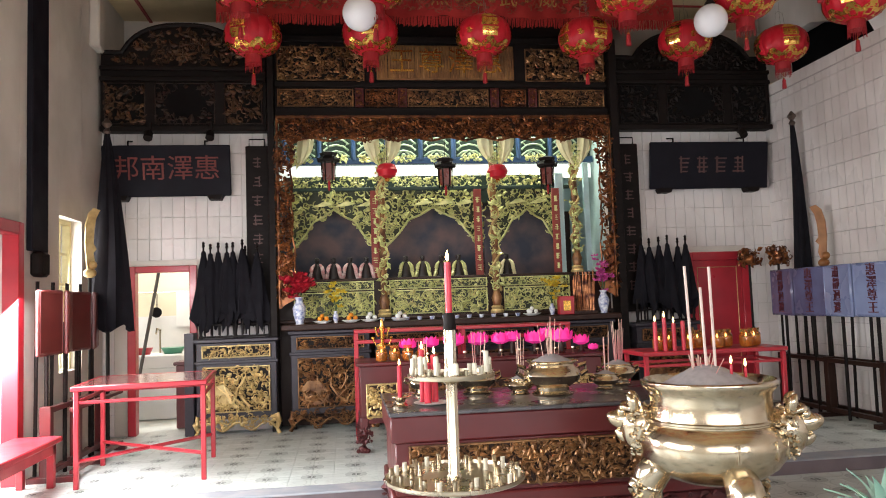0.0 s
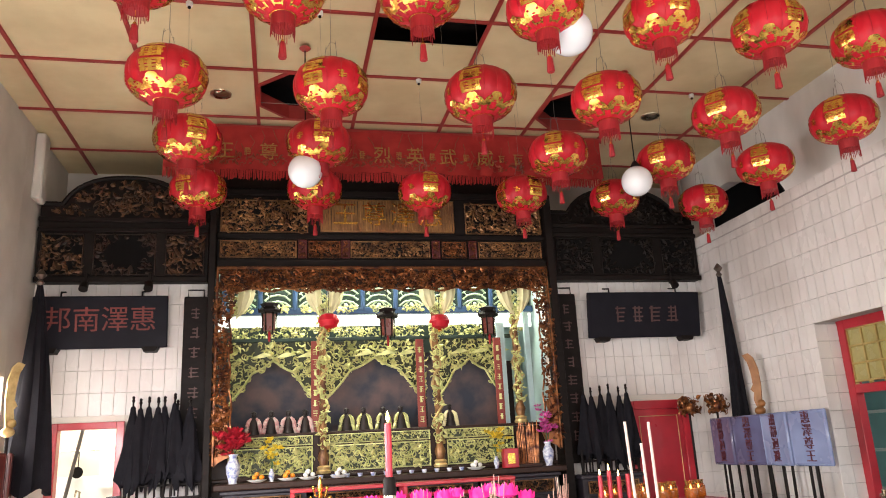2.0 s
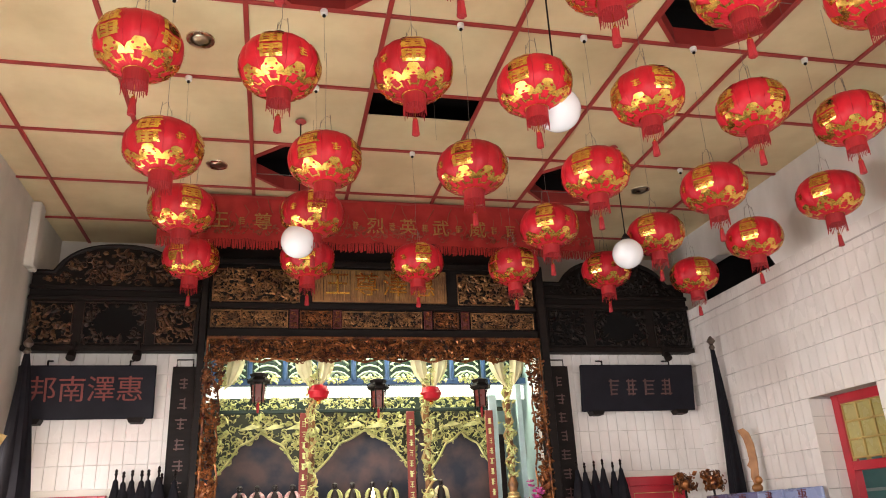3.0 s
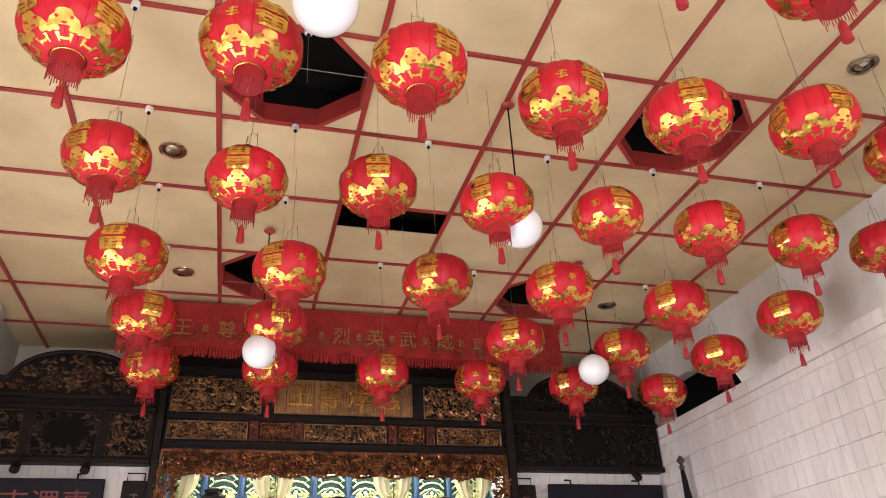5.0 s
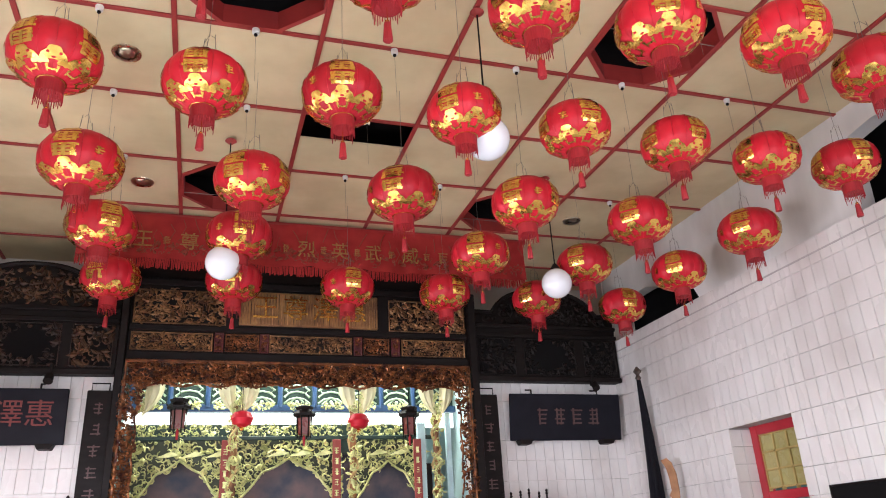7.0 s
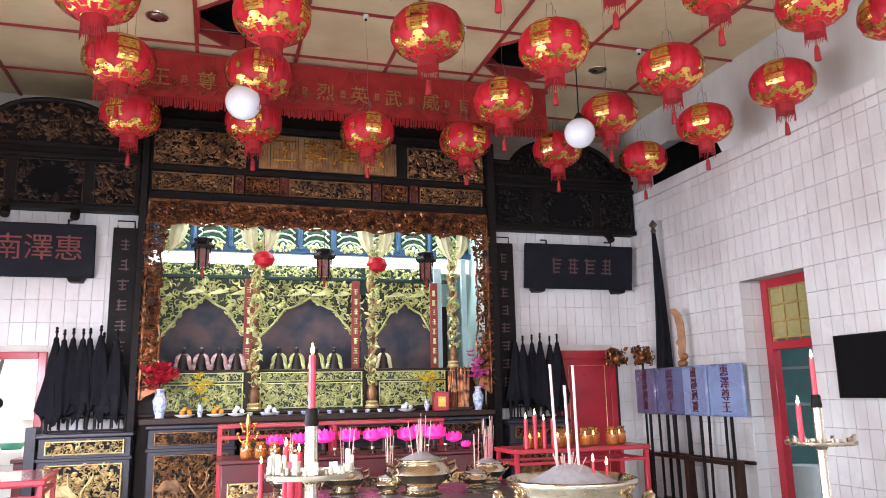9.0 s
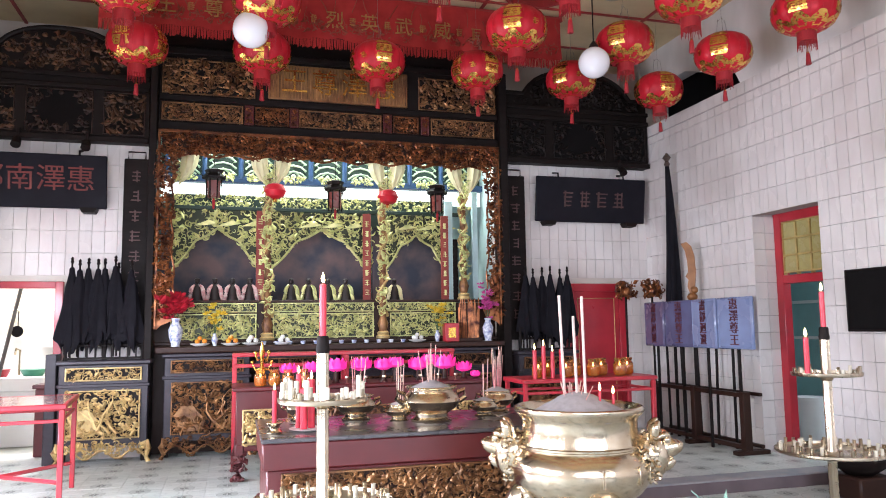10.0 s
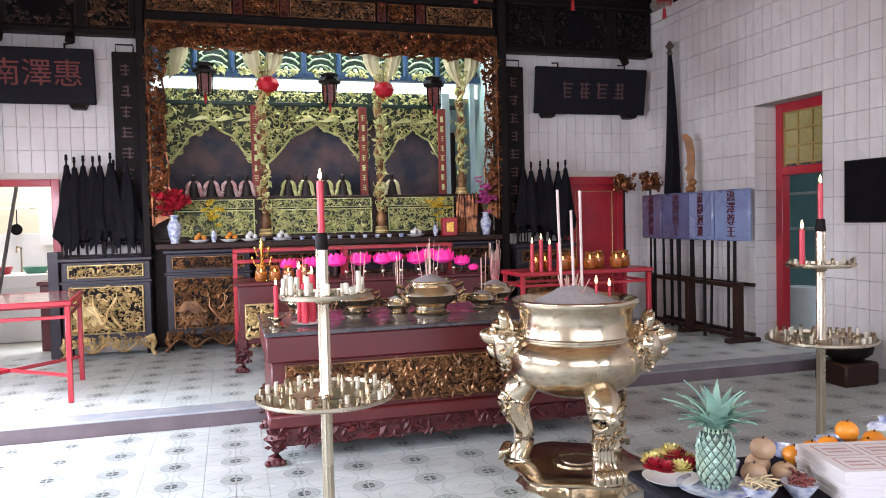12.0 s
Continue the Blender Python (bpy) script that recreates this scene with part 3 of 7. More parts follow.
for s in (-1, 1):
    edge = lambda x, z, s=s: x * s > -0.02 + 0.02 * math.cos(z * 15) - 0.12 * max(0, (z - 1.85) / 0.35) - 0.06 * max(0, 1 - z / 0.5) and (z > 0.1 + 0.5 * max(0, 0.1 - x * s))
    part("stile", moved(carve(0.36, 2.2, 0.055, 0.06, 7 + s, 2.1 if s < 0 else 1.5, edge, "ssblb"), 1.695 + s * 2.07, 9.91, 1.66), M_GOLDRED, frame_thing, "pierced side stile with figures and scrolls")
    lobe = [(0, 0), (-0.05, 0.05), (-0.2, 0.12), (-0.24, 0.22), (-0.2, 0.4), (-0.13, 0.52), (-0.16, 0.62), (-0.05, 0.7), (0, 0.72)]
    part("lobe", Geo().prism([(1.695 + s * (2.21 + p), 1.65 + q) for p, q in lobe], 9.9, 9.93), mat("worn_orange_gilt_wood", (0.42, 0.15, 0.045), 0.4, 0.3, other=(0.2, 0.05, 0.02), scale=14, amount=0.9), frame_thing, "pierced gilt foot lobe")

part("inner_edge", Geo().tube([(-0.3 + 3.99 * i / 120, 9.88, 3.815 + 0.02 * math.cos((3.99 * i / 120 - 1.995) * 14)) for i in range(121)], 0.014, 5), M_GOLDRED, frame_thing, "wavy gilt bead along the opening")
for s in (-1, 1):
    part("inner_edge", Geo().tube([(1.695 + s * (2.05 - 0.06 * max(0, min(1, (1.0 - z) / 1.0)) + 0.012 * math.cos(z * 15)), 9.88, 1.75 + z) for z in [2.0 * i / 50 for i in range(51)]], 0.013, 5), M_GOLDRED, frame_thing)

for x0, x1 in ((-0.645, -0.555), (3.945, 4.06)):
    tagged(part("pillar", Geo().box(x0, 9.88, STEP, x1, 10.18, 5.2, 0.01), M_BLACKWOOD, None, "black lacquered square timber pillar beside the altar"), category="pillar")

centre = thing("centre_screen", "black timber screen with gilt carved panels above the altar", "wall screen")
part("board", Geo().box(-0.55, 10.0, 4.12, 3.94, 10.15, 5.25), M_BLACKWOOD, centre)
part("fascia", Geo().box(-0.6, 10.04, 5.255, 4.0, 10.12, ZC - 0.03), M_BLACKWOOD, centre)
for z0, z1 in ((4.135, 4.25), (4.53, 4.6), (5.14, 5.22)):
    part("rail", Geo().box(-0.55, 9.95, z0, 3.94, 9.998, z1, 0.008), M_BLACKWOOD, centre)
for k, (x0, x1) in enumerate(((-0.5, 0.6), (2.82, 3.9))):
    carved_panel(centre, x0, 4.64, x1, 5.06, 9.99, M_GOLDDARK, M_BLACKWOOD, 20 + k, 0.06, depth=0.05, density=1.6)
board = part("inscribed_board", Geo().box(0.78, 9.95, 4.63, 2.64, 9.99, 5.1, 0.008), mat("dull_gold_board", (0.34, 0.17, 0.06), 0.4, 0.5, other=(0.14, 0.06, 0.03), scale=6, amount=0.9), centre, "gilt board with raised gold characters")
g = Geo()
for i in range(46):
    g.box(0.8 + i * 0.04, 9.946, 4.65, 0.815 + i * 0.04, 9.952, 5.08, 0.002)
tagged(part("ribbing", g, M_GOLDDARK, board), kind="stuff")
lettering(board, "王尊澤惠", 1.71, 9.938, 4.86, 0.36, M_FOIL, gap=1.2)
for k, (x0, x1) in enumerate(((-0.5, 0.45), (0.64, 1.03), (1.2, 2.26), (2.46, 2.78), (2.99, 3.88))):
    carved_panel(centre, x0, 4.29, x1, 4.49, 9.985, (M_GOLDDARK, M_GOLDRED)[k % 2], M_BLACKWOOD, 30 + k, 0.04, depth=0.03, density=1.6)
for k, x in enumerate((0.545, 1.115, 2.36, 2.885)):
    carved_panel(centre, x - 0.04, 4.28, x + 0.04, 4.5, 9.97, M_GOLDRED, M_MAROON, 40 + k, 0.035, rim=M_MAROON)

M_DIMCARVE = mat("deep_brown_carving", (0.055, 0.026, 0.017), 0.55, 0.1, other=(0.018, 0.009, 0.006), scale=8, amount=0.9, island=0.6)
M_DARKCARVE = mat("near_black_carving", (0.016, 0.010, 0.008), 0.6, other=(0.008, 0.005, 0.004), scale=8, amount=0.9, island=0.5, spec=0.2)
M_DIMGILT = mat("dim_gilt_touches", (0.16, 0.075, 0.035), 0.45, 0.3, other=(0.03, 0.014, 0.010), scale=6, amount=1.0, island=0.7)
# the right screen's carving is coloured darker than the left's
for x0, x1, seed, relief, detail in ((XL + 0.04, -0.66, 50, M_DIMCARVE, M_DIMGILT), (4.07, XR - 0.02, 60, M_DARKCARVE, M_DARKCARVE)):
    wing = thing("side_screen", "black timber screen with dim carved panels and an arched crest", "wall screen", "side screens")
    xm, w = (x0 + x1) / 2, x1 - x0
    part("board", Geo().box(x0, 10.0, 3.96, x1, 10.16, 4.8), M_BLACKWOOD, wing)
    for z0, z1 in ((3.95, 4.02), (4.6, 4.66), (4.74, 4.8)):
        part("rail", Geo().box(x0, 9.95, z0, x1, 9.998, z1, 0.01), M_BLACKWOOD, wing)
    arch = [(x0, 4.8)] + [(x0 + w * i / 24, 5.0 + 0.37 * max(0.0, 1 - (abs(i / 24 - 0.5) / 0.36) ** 2.4) ** 0.6) for i in range(25)] + [(x1, 4.8)]
    part("crest", Geo().prism(arch, 10.02, 10.12), M_BLACKWOOD, wing, "arched crest board")
    inner = lambda x, z: z < 0.12 + 0.36 * max(0.0, 1 - (abs(x / w) / 0.34) ** 2.4) ** 0.6
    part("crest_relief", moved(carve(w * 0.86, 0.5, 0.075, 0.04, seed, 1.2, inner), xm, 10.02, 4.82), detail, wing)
    part("crest_edge", Geo().tube([(a, 10.0, b - 0.02) for a, b in arch[1:-1]], 0.03, 6), M_BLACKWOOD, wing)
    for k, (a, b) in enumerate(((0.03, 0.26), (0.33, 0.68), (0.75, 0.97))):
        p0, p1 = x0 + a * w, x0 + b * w
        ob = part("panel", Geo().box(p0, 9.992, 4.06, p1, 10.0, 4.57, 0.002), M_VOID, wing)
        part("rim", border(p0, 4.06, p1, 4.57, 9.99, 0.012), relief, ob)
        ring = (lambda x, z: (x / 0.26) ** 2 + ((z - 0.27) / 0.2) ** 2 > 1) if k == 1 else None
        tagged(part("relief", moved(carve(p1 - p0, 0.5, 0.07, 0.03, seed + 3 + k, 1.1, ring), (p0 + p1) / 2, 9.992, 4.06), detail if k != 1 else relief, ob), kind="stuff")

# banner under the ceiling
M_THREAD = mat("dull_gold_thread", (0.42, 0.22, 0.06), 0.55, 0.2, other=(0.28, 0.10, 0.03), scale=14, amount=0.8)
M_STITCH = mat("dark_gold_stitching", (0.30, 0.05, 0.025), 0.6, scale=12)
banner = thing("banner", "long red cloth altar banner with gold embroidered characters and fringe", "banner")
n, vs, fs = 120, [], []
for i in range(n + 1):
    x = -1.15 + 5.75 * i / n
    for j, z in enumerate((5.78, 5.6, 5.36, 5.2)):
        vs.append((x, 9.2 + 0.02 * math.sin(i * 0.9 + j) * (0.4 + 0.3 * j) + 0.012 * math.sin(i * 0.31), z + 0.01 * math.sin(i * 0.37)))
fs = [(i * 4 + j, i * 4 + j + 1, i * 4 + j + 5, i * 4 + j + 4) for i in range(n) for j in range(3)]
part("cloth", Geo().add(vs, fs), M_FABRIC_RED, banner)
g = Geo()
random.seed(9)
for i in range(330):
    x = -1.14 + 5.73 * i / 330
    g.tube([(x, 9.195, 5.21), (x + random.uniform(-0.01, 0.01), 9.19, 5.08 + random.uniform(-0.02, 0.02))], 0.008, 3)
tagged(part("fringe", g, M_FABRIC_RED, banner, "red fringe along the lower edge"), kind="stuff")
g = Geo().box(-1.2, 9.22, 5.76, 4.65, 9.27, 5.82)
part("rail", g, M_BATTEN, banner)
tagged(part("frill", moved(carve(5.6, 0.16, 0.05, 0.01, 77, 0.5, None, "sl"), 1.72, 9.165, 5.26), M_STITCH, banner, "embroidery along the hem"), kind="stuff")
for word, x in (("王", -0.42), ("尊", 0.11), ("烈", 1.54), ("英", 1.97), ("武", 2.41), ("威", 2.92)):
    lettering(banner, word, x, 9.15, 5.42, 0.24, M_THREAD, "character", deep=0.004)
random.seed(12)
for x in (-0.15, 0.38, 0.66, 0.95, 1.28, 1.76, 2.2, 2.66, 3.15, 3.38, 3.75):
    g, q = Geo(), 0.05 if x not in (0.66, 0.95, 3.38, 3.75) else 0.085
    for k in range(4):
        z, d = 5.43 + (k - 1.5) * 0.5 * q, random.uniform(0.5, 0.95) * q
        g.box(x - d, 9.152, z, x + d, 9.16, z + 0.012, 0.002)
    for k in range(2):
        a = x + random.uniform(-0.6, 0.6) * q
        g.box(a - 0.006, 9.15, 5.43 - q, a + 0.006, 9.158, 5.43 + q * random.uniform(0.6, 1.2), 0.002)
    tagged(part("ornament", g, M_THREAD, banner), kind="stuff")
rng = random.Random(5)
for i in range(46):
    x, z = -1.05 + 5.55 * i / 45, rng.uniform(5.4, 5.66)
    part("stitching", Geo().tube([(x + rng.uniform(-0.06, 0.06), 9.158, z - 0.1), (x, 9.152, z), (x + rng.uniform(-0.06, 0.06), 9.158, z + 0.09)], 0.006, 4), M_STITCH, banner)


# ---- boards on the rear wall ----
def plaque(xc, words, material, w, label):
    t = thing("plaque", label, "plaque", "name plaques")
    z0, z1 = 3.13, 3.78
    g = Geo().add([], [])
    g.box(-w / 2, -0.02, 0, w / 2, 0.02, z1 - z0, 0.012, pose(xc, 10.07, z0, 8, 0, 0))
    part("board", g, M_INDIGO, t)
    for s in (-1, 1):
        part("corbel", Geo().prism([(xc + s * w * 0.37 - 0.1, z0 + 0.01), (xc + s * w * 0.37 - 0.07, z0 - 0.05), (xc + s * w * 0.37 + 0.07, z0 - 0.05), (xc + s * w * 0.37 + 0.1, z0 + 0.01)], 10.02, 10.19), M_BLACKWOOD, t)
        part("hook", Geo().tube([(xc + s * w * 0.3, 10.0, z1 - 0.02), (xc + s * w * 0.3, 10.0, z1 + 0.05), (xc + s * w * 0.3, 10.19, z1 + 0.09)], 0.012), M_BLACKWOOD, t)
    return t


pl = plaque(-1.91, "", M_REDLETTER, 1.57, "dark slate plaque with faded red characters on the tiled wall")
lettering(pl, "邦南澤惠", 0, -0.024, 0.34, 0.33, M_REDLETTER, m=pose(-1.91, 10.07, 3.13, 8, 0, 0))
pr = plaque(5.40, "", M_REDLETTER, 1.75, "dark lacquered plaque with dim raised characters on the tiled wall")
M_DIMLETTER = mat("dim_raised_lettering", (0.10, 0.045, 0.04), 0.5, scale=8)
random.seed(31)
tilted = pose(0, 10.07, 3.13, 8, 0, 0)
for i in range(4):
    g, x = Geo(), 5.02 + i * 0.27
    for k in range(4):
        d = random.uniform(0.05, 0.09)
        g.box(x - d, -0.03, 0.23 + 0.06 * k, x + d, -0.022, 0.25 + 0.06 * k, 0.002, tilted)
    for k in range(2):
        q = x + random.uniform(-0.06, 0.06)
        g.box(q - 0.01, -0.031, 0.22, q + 0.01, -0.023, 0.45, 0.002, tilted)
    part("character", g, M_DIMLETTER, pr)

for x0, x1, seed in ((-0.945, -0.655, 3), (4.075, 4.385, 4)):
    t = thing("couplet_board", "tall narrow black couplet board hung on the tiled wall", "board", "couplet boards")
    part("board", Geo().box(x0, 10.08, 1.45, x1, 10.13, 3.78, 0.01), M_BLACKWOOD, t)
    xm = (x0 + x1) / 2
    part("handle", Geo().tube([(xm - 0.1, 10.11, 3.77), (xm - 0.1, 10.11, 3.87), (xm + 0.1, 10.11, 3.87), (xm + 0.1, 10.11, 3.77)], 0.01), M_BLACKWOOD, t)
    rng = random.Random(seed)
    for i in range(8):
        g, z = Geo(), 3.5 - i * 0.25
        for k in range(3):
            d = rng.uniform(0.03, 0.07)
            g.box(xm - d, 10.072, z + 0.05 * k, xm + d, 10.079, z + 0.015 + 0.05 * k, 0.001)
        q = xm + rng.uniform(-0.04, 0.04)
        g.box(q - 0.008, 10.07, z - 0.01, q + 0.008, 10.077, z + 0.13, 0.001)
        part("character", g, M_DIMLETTER, t)


# ---- furled flags in their racks ----
def furled_flag(x, y, z0, z1, seed):
    rng = random.Random(seed)
    t = thing("furled_flag", "black cloth flag furled round its pole", "flag", "furled black flags", at=(x, y, 0))
    part("pole", Geo().tube([(0, 0, z0), (0, 0, z1 - 0.05)], 0.012), M_BLACKWOOD, t)
    part("finial", Geo().lathe([(0.01, z1 - 0.08), (0.022, z1 - 0.06), (0.012, z1 - 0.04), (0.02, z1 - 0.02), (0.004, z1)], 8), M_BLACKWOOD, t)
    zt, zb = z1 - 0.13, z0 + 0.16 + rng.uniform(-0.04, 0.08)
    n, m, ph = 22, 12, rng.uniform(0, 6)
    lean, vs = rng.uniform(-0.05, 0.05), []
    for i in range(m + 1):
        u = i / m
        for k in range(n):
            a = 2 * math.pi * k / n
            hem = 0.07 * math.sin(3 * a + ph) + 0.05 * math.sin(7 * a + 2 * ph)
            r = (0.02 + 0.028 * min(1, u * 4) + 0.085 * u ** 1.5) * (1 + (0.1 + 0.3 * u) * math.sin(5 * a + ph + 3 * u) * 0.8)
            vs.append((r * math.cos(a) * 1.15 + lean * u * u, r * math.sin(a) * 0.7, zt - (zt - zb + hem * u) * u))
    fs = [(i * n + k, i * n + (k + 1) % n, (i + 1) * n + (k + 1) % n, (i + 1) * n + k) for i in range(m) for k in range(n)]
    part("cloth", Geo().add(vs, fs), M_CLOTH_BLACK, t)
    part("tie", Geo().lathe([(0.012, zt + 0.01), (0.03, zt - 0.01), (0.032, zt - 0.06), (0.022, zt - 0.09)], 10), M_CLOTH_BLACK, t)


def flag_rack(x0, x1, y, z0, label):
    t = thing("flag_rack", label, "rack", "flag racks")
    for z in (z0 + 0.02, z0 + 0.17, z0 + 0.31):
        part("rail", Geo().box(x0, y - 0.03, z - 0.012, x1, y + 0.03, z + 0.012), M_BLACKWOOD, t)
    n = int((x1 - x0) / 0.45) + 1
    for i in range(n + 1):
        x = x0 + (x1 - x0) * i / n
        part("post", Geo().lathe([(0.03, z0), (0.018, z0 + 0.05), (0.028, z0 + 0.15), (0.014, z0 + 0.2), (0.025, z0 + 0.3), (0.012, z0 + 0.36)], 10, pose(x, y, 0)), M_BLACKWOOD, t)
    for i in range(int((x1 - x0) / 0.09)):
        x = x0 + 0.05 + i * 0.09
        part("baluster", Geo().box(x - 0.008, y - 0.01, z0 + 0.03, x + 0.008, y + 0.01, z0 + 0.16, 0.002), M_BLACKWOOD, t)


flag_rack(-1.5, -0.66, 9.93, 1.31, "low black rail rack for furled flags on the cabinet")
flag_rack(4.2, 5.0, 9.93, 1.3, "low black rail rack for furled flags beside the red door")
for i, (x, z) in enumerate(((-1.46, 2.53), (-1.37, 2.5), (-1.28, 2.52), (-1.17, 2.51), (-1.1, 2.52), (-0.98, 2.55), (-0.95, 2.47), (-0.8, 2.5))):
    furled_flag(x, 9.93 - 0.03 * (i % 2), 1.35, z, 90 + i)
for i, (x, z) in enumerate(((4.3, 2.47), (4.4, 2.44), (4.55, 2.46), (4.66, 2.48), (4.82, 2.44), (4.92, 2.47))):
    furled_flag(x, 9.93 - 0.03 * (i % 2), 1.32, z, 110 + i)


# ---- cabinets ----
def cabinet(x0, x1, y0, y1, z1, seed, gold, label, rows=True):
    t = thing("altar_cabinet", label, "cabinet", "altar cabinets")
    z0 = STEP
    part("body", Geo().box(x0 + 0.03, y0 + 0.02, z0 + 0.2, x1 - 0.03, y1, z1 - 0.05, 0.01), M_CABWOOD, t)
    part("top", Geo().box(x0, y0 - 0.02, z1 - 0.05, x1, y1, z1, 0.012), M_CABWOOD, t)
    part("waist", Geo().box(x0 + 0.01, y0, z1 - 0.31, x1 - 0.01, y0 + 0.03, z1 - 0.27, 0.008), M_CABWOOD, t)
    carved_panel(t, x0 + 0.12, z1 - 0.22, x1 - 0.12, z1 - 0.1, y0 + 0.012, gold, M_BLACKWOOD, seed, 0.042, density=1.1, kinds="ssl")
    ob = carved_panel(t, x0 + 0.13, z0 + 0.3, x1 - 0.13, z1 - 0.36, y0 + 0.012, gold, M_BLACKWOOD, seed + 1, 0.058, density=1.6, depth=0.04, kinds="sslb")
    rng = random.Random(seed)
    g = Geo()
    for k in range(7):
        x, z = rng.uniform(x0 + 0.25, x1 - 0.25), z0 + 0.34
        pts = [(x, y0, z)]
        for i in range(5):
            x = min(max(x + rng.uniform(-0.09, 0.09), x0 + 0.16), x1 - 0.16)
            z += rng.uniform(0.04, 0.11)
            pts.append((x, y0 - 0.02, min(z, z1 - 0.4)))
        part("tree", Geo().tube(pts, 0.016, 5, [1.4, 1.2, 1, 0.8, 0.6, 0.4]), gold, ob, "gilt carved tree")
    g = Geo()
    xa = x0 + 0.17
    g.box(xa, y0 - 0.012, z0 + 0.32, xa + 0.26, y0 + 0.01, z0 + 0.5).prism([(xa - 0.03, z0 + 0.5), (xa + 0.3, z0 + 0.5), (xa + 0.2, z0 + 0.62), (xa + 0.06, z0 + 0.62)], y0 - 0.03, y0)
    part("pavilion", g, gold, ob, "small gilt pavilion")
    apron = lambda x, z: z > 0.09 + 0.05 * math.cos(x * 2 * math.pi / (x1 - x0) * 3)
    part("apron", moved(carve(x1 - x0 - 0.1, 0.22, 0.05, 0.03, seed + 5, 1.5, apron, "ssl"), (x0 + x1) / 2, y0 + 0.01, z0 + 0.02), gold, t, "scalloped carved apron")
    part("apron_bead", Geo().tube([(x0 + 0.05 + (x1 - x0 - 0.1) * i / 30, y0 - 0.005, z0 + 0.11 + 0.05 * math.cos((i / 30 - 0.5) * (x1 - x0 - 0.1) * 2 * math.pi / (x1 - x0) * 3)) for i in range(31)], 0.012, 5), gold, t)
    for x, s in ((x0 + 0.05, -1), (x1 - 0.05, 1)):
        part("leg", Geo().tube([(x, y0 + 0.04, z0 + 0.24), (x + 0.035 * s, y0 + 0.02, z0 + 0.15), (x + 0.01 * s, y0 + 0.04, z0 + 0.06), (x + 0.04 * s, y0 + 0.02, z0 + 0.0)], 0.035, 8, [1.2, 1.1, 0.6, 0.8]), gold, t, "curved claw leg")
        part("back_leg", Geo().box(x - 0.03, y1 - 0.08, z0, x + 0.03, y1 - 0.02, z0 + 0.22), M_BLACKWOOD, t)


cabinet(-1.57, -0.54, 9.78, 10.14, 1.31, 200, M_GOLD, "black altar cabinet with bright gilt carved front panels")
tagged(part("side_plank", Geo().box(-1.7, 9.9, STEP, -1.585, 10.13, 1.385, 0.006), M_CABWOOD, None, "dark upright plank leaning beside the cabinet"), category="plank")
cabinet(-0.43, 0.62, 9.82, 10.08, 1.37, 210, M_GOLDDARK, "black altar cabinet with dim gilt carved front panels")
cabinet(0.64, 1.69, 9.82, 10.08, 1.37, 220, M_GOLDDARK, "black altar cabinet with dim gilt carved front panels")
cabinet(1.71, 2.76, 9.82, 10.08, 1.37, 230, M_GOLDDARK, "black altar cabinet with dim gilt carved front panels")
cabinet(2.78, 3.84, 9.82, 10.08, 1.37, 240, M_GOLDDARK, "black altar cabinet with dim gilt carved front panels")
cabinet(4.1, 5.02, 9.8, 10.16, 1.3, 250, M_GOLDDARK, "black altar cabinet standing beside the red door")
tagged(part("altar_counter", Geo().box(-0.5, 9.72, 1.375, 3.9, 10.14, 1.45, 0.012), M_BROWNWOOD, None, "long dark wooden altar counter on the cabinets"), category="counter")


def spotlight(x, y, z):
    t = thing("spotlight", "small black spotlight on the beam above the plaque", "light", "beam spotlights", at=(x, y, z))
    part("bracket", Geo().box(-0.02, 0.0, 0.0, 0.02, 0.06, 0.16, 0.004), M_BLACKWOOD, t)
    part("head", Geo().lathe([(0.03, 0.0), (0.05, -0.02), (0.055, -0.12), (0.045, -0.12)], 14, pose(0, -0.02, 0.03, -35, 0, 0)), M_BLACKWOOD, t)


for x in (-2.1, -1.35, 5.85):
    spotlight(x, 9.93, 3.9)

# ---- alcove with the gilt shrine ----
M_MURAL = mat("smoky_painted_mural", (0.018, 0.022, 0.040), 0.7, other=(0.13, 0.075, 0.07), scale=2.9, amount=0.9, fine=20)
M_GREENBEAM = mat("dark_green_beam", (0.012, 0.035, 0.022), 0.5, scale=5)
M_PALEPANEL = mat("pale_green_lattice_back", (0.45, 0.55, 0.38), 0.7, scale=4)
M_GILTBACK = mat("dull_olive_gilt_ground", (0.038, 0.045, 0.018), 0.5, 0.2, scale=6)
M_ROBE = mat("figurine_robe_pink", (0.5, 0.22, 0.22), 0.6, other=(0.7, 0.62, 0.56), scale=22, amount=0.9)
M_DARKFIG = mat("dark_figurine", (0.022, 0.014, 0.012), 0.5, scale=9)
M_CURTAIN = mat("cream_yellow_silk", (0.84, 0.77, 0.46), 0.55, other=(0.66, 0.56, 0.27), scale=9, bump=0.3)
M_WINDOW_GLOW = mat("bright_clerestory_pane", (0.95, 1.0, 0.93), 0.4, emit=1.4, bump=0)
M_PLINTH = M_BROWNWOOD

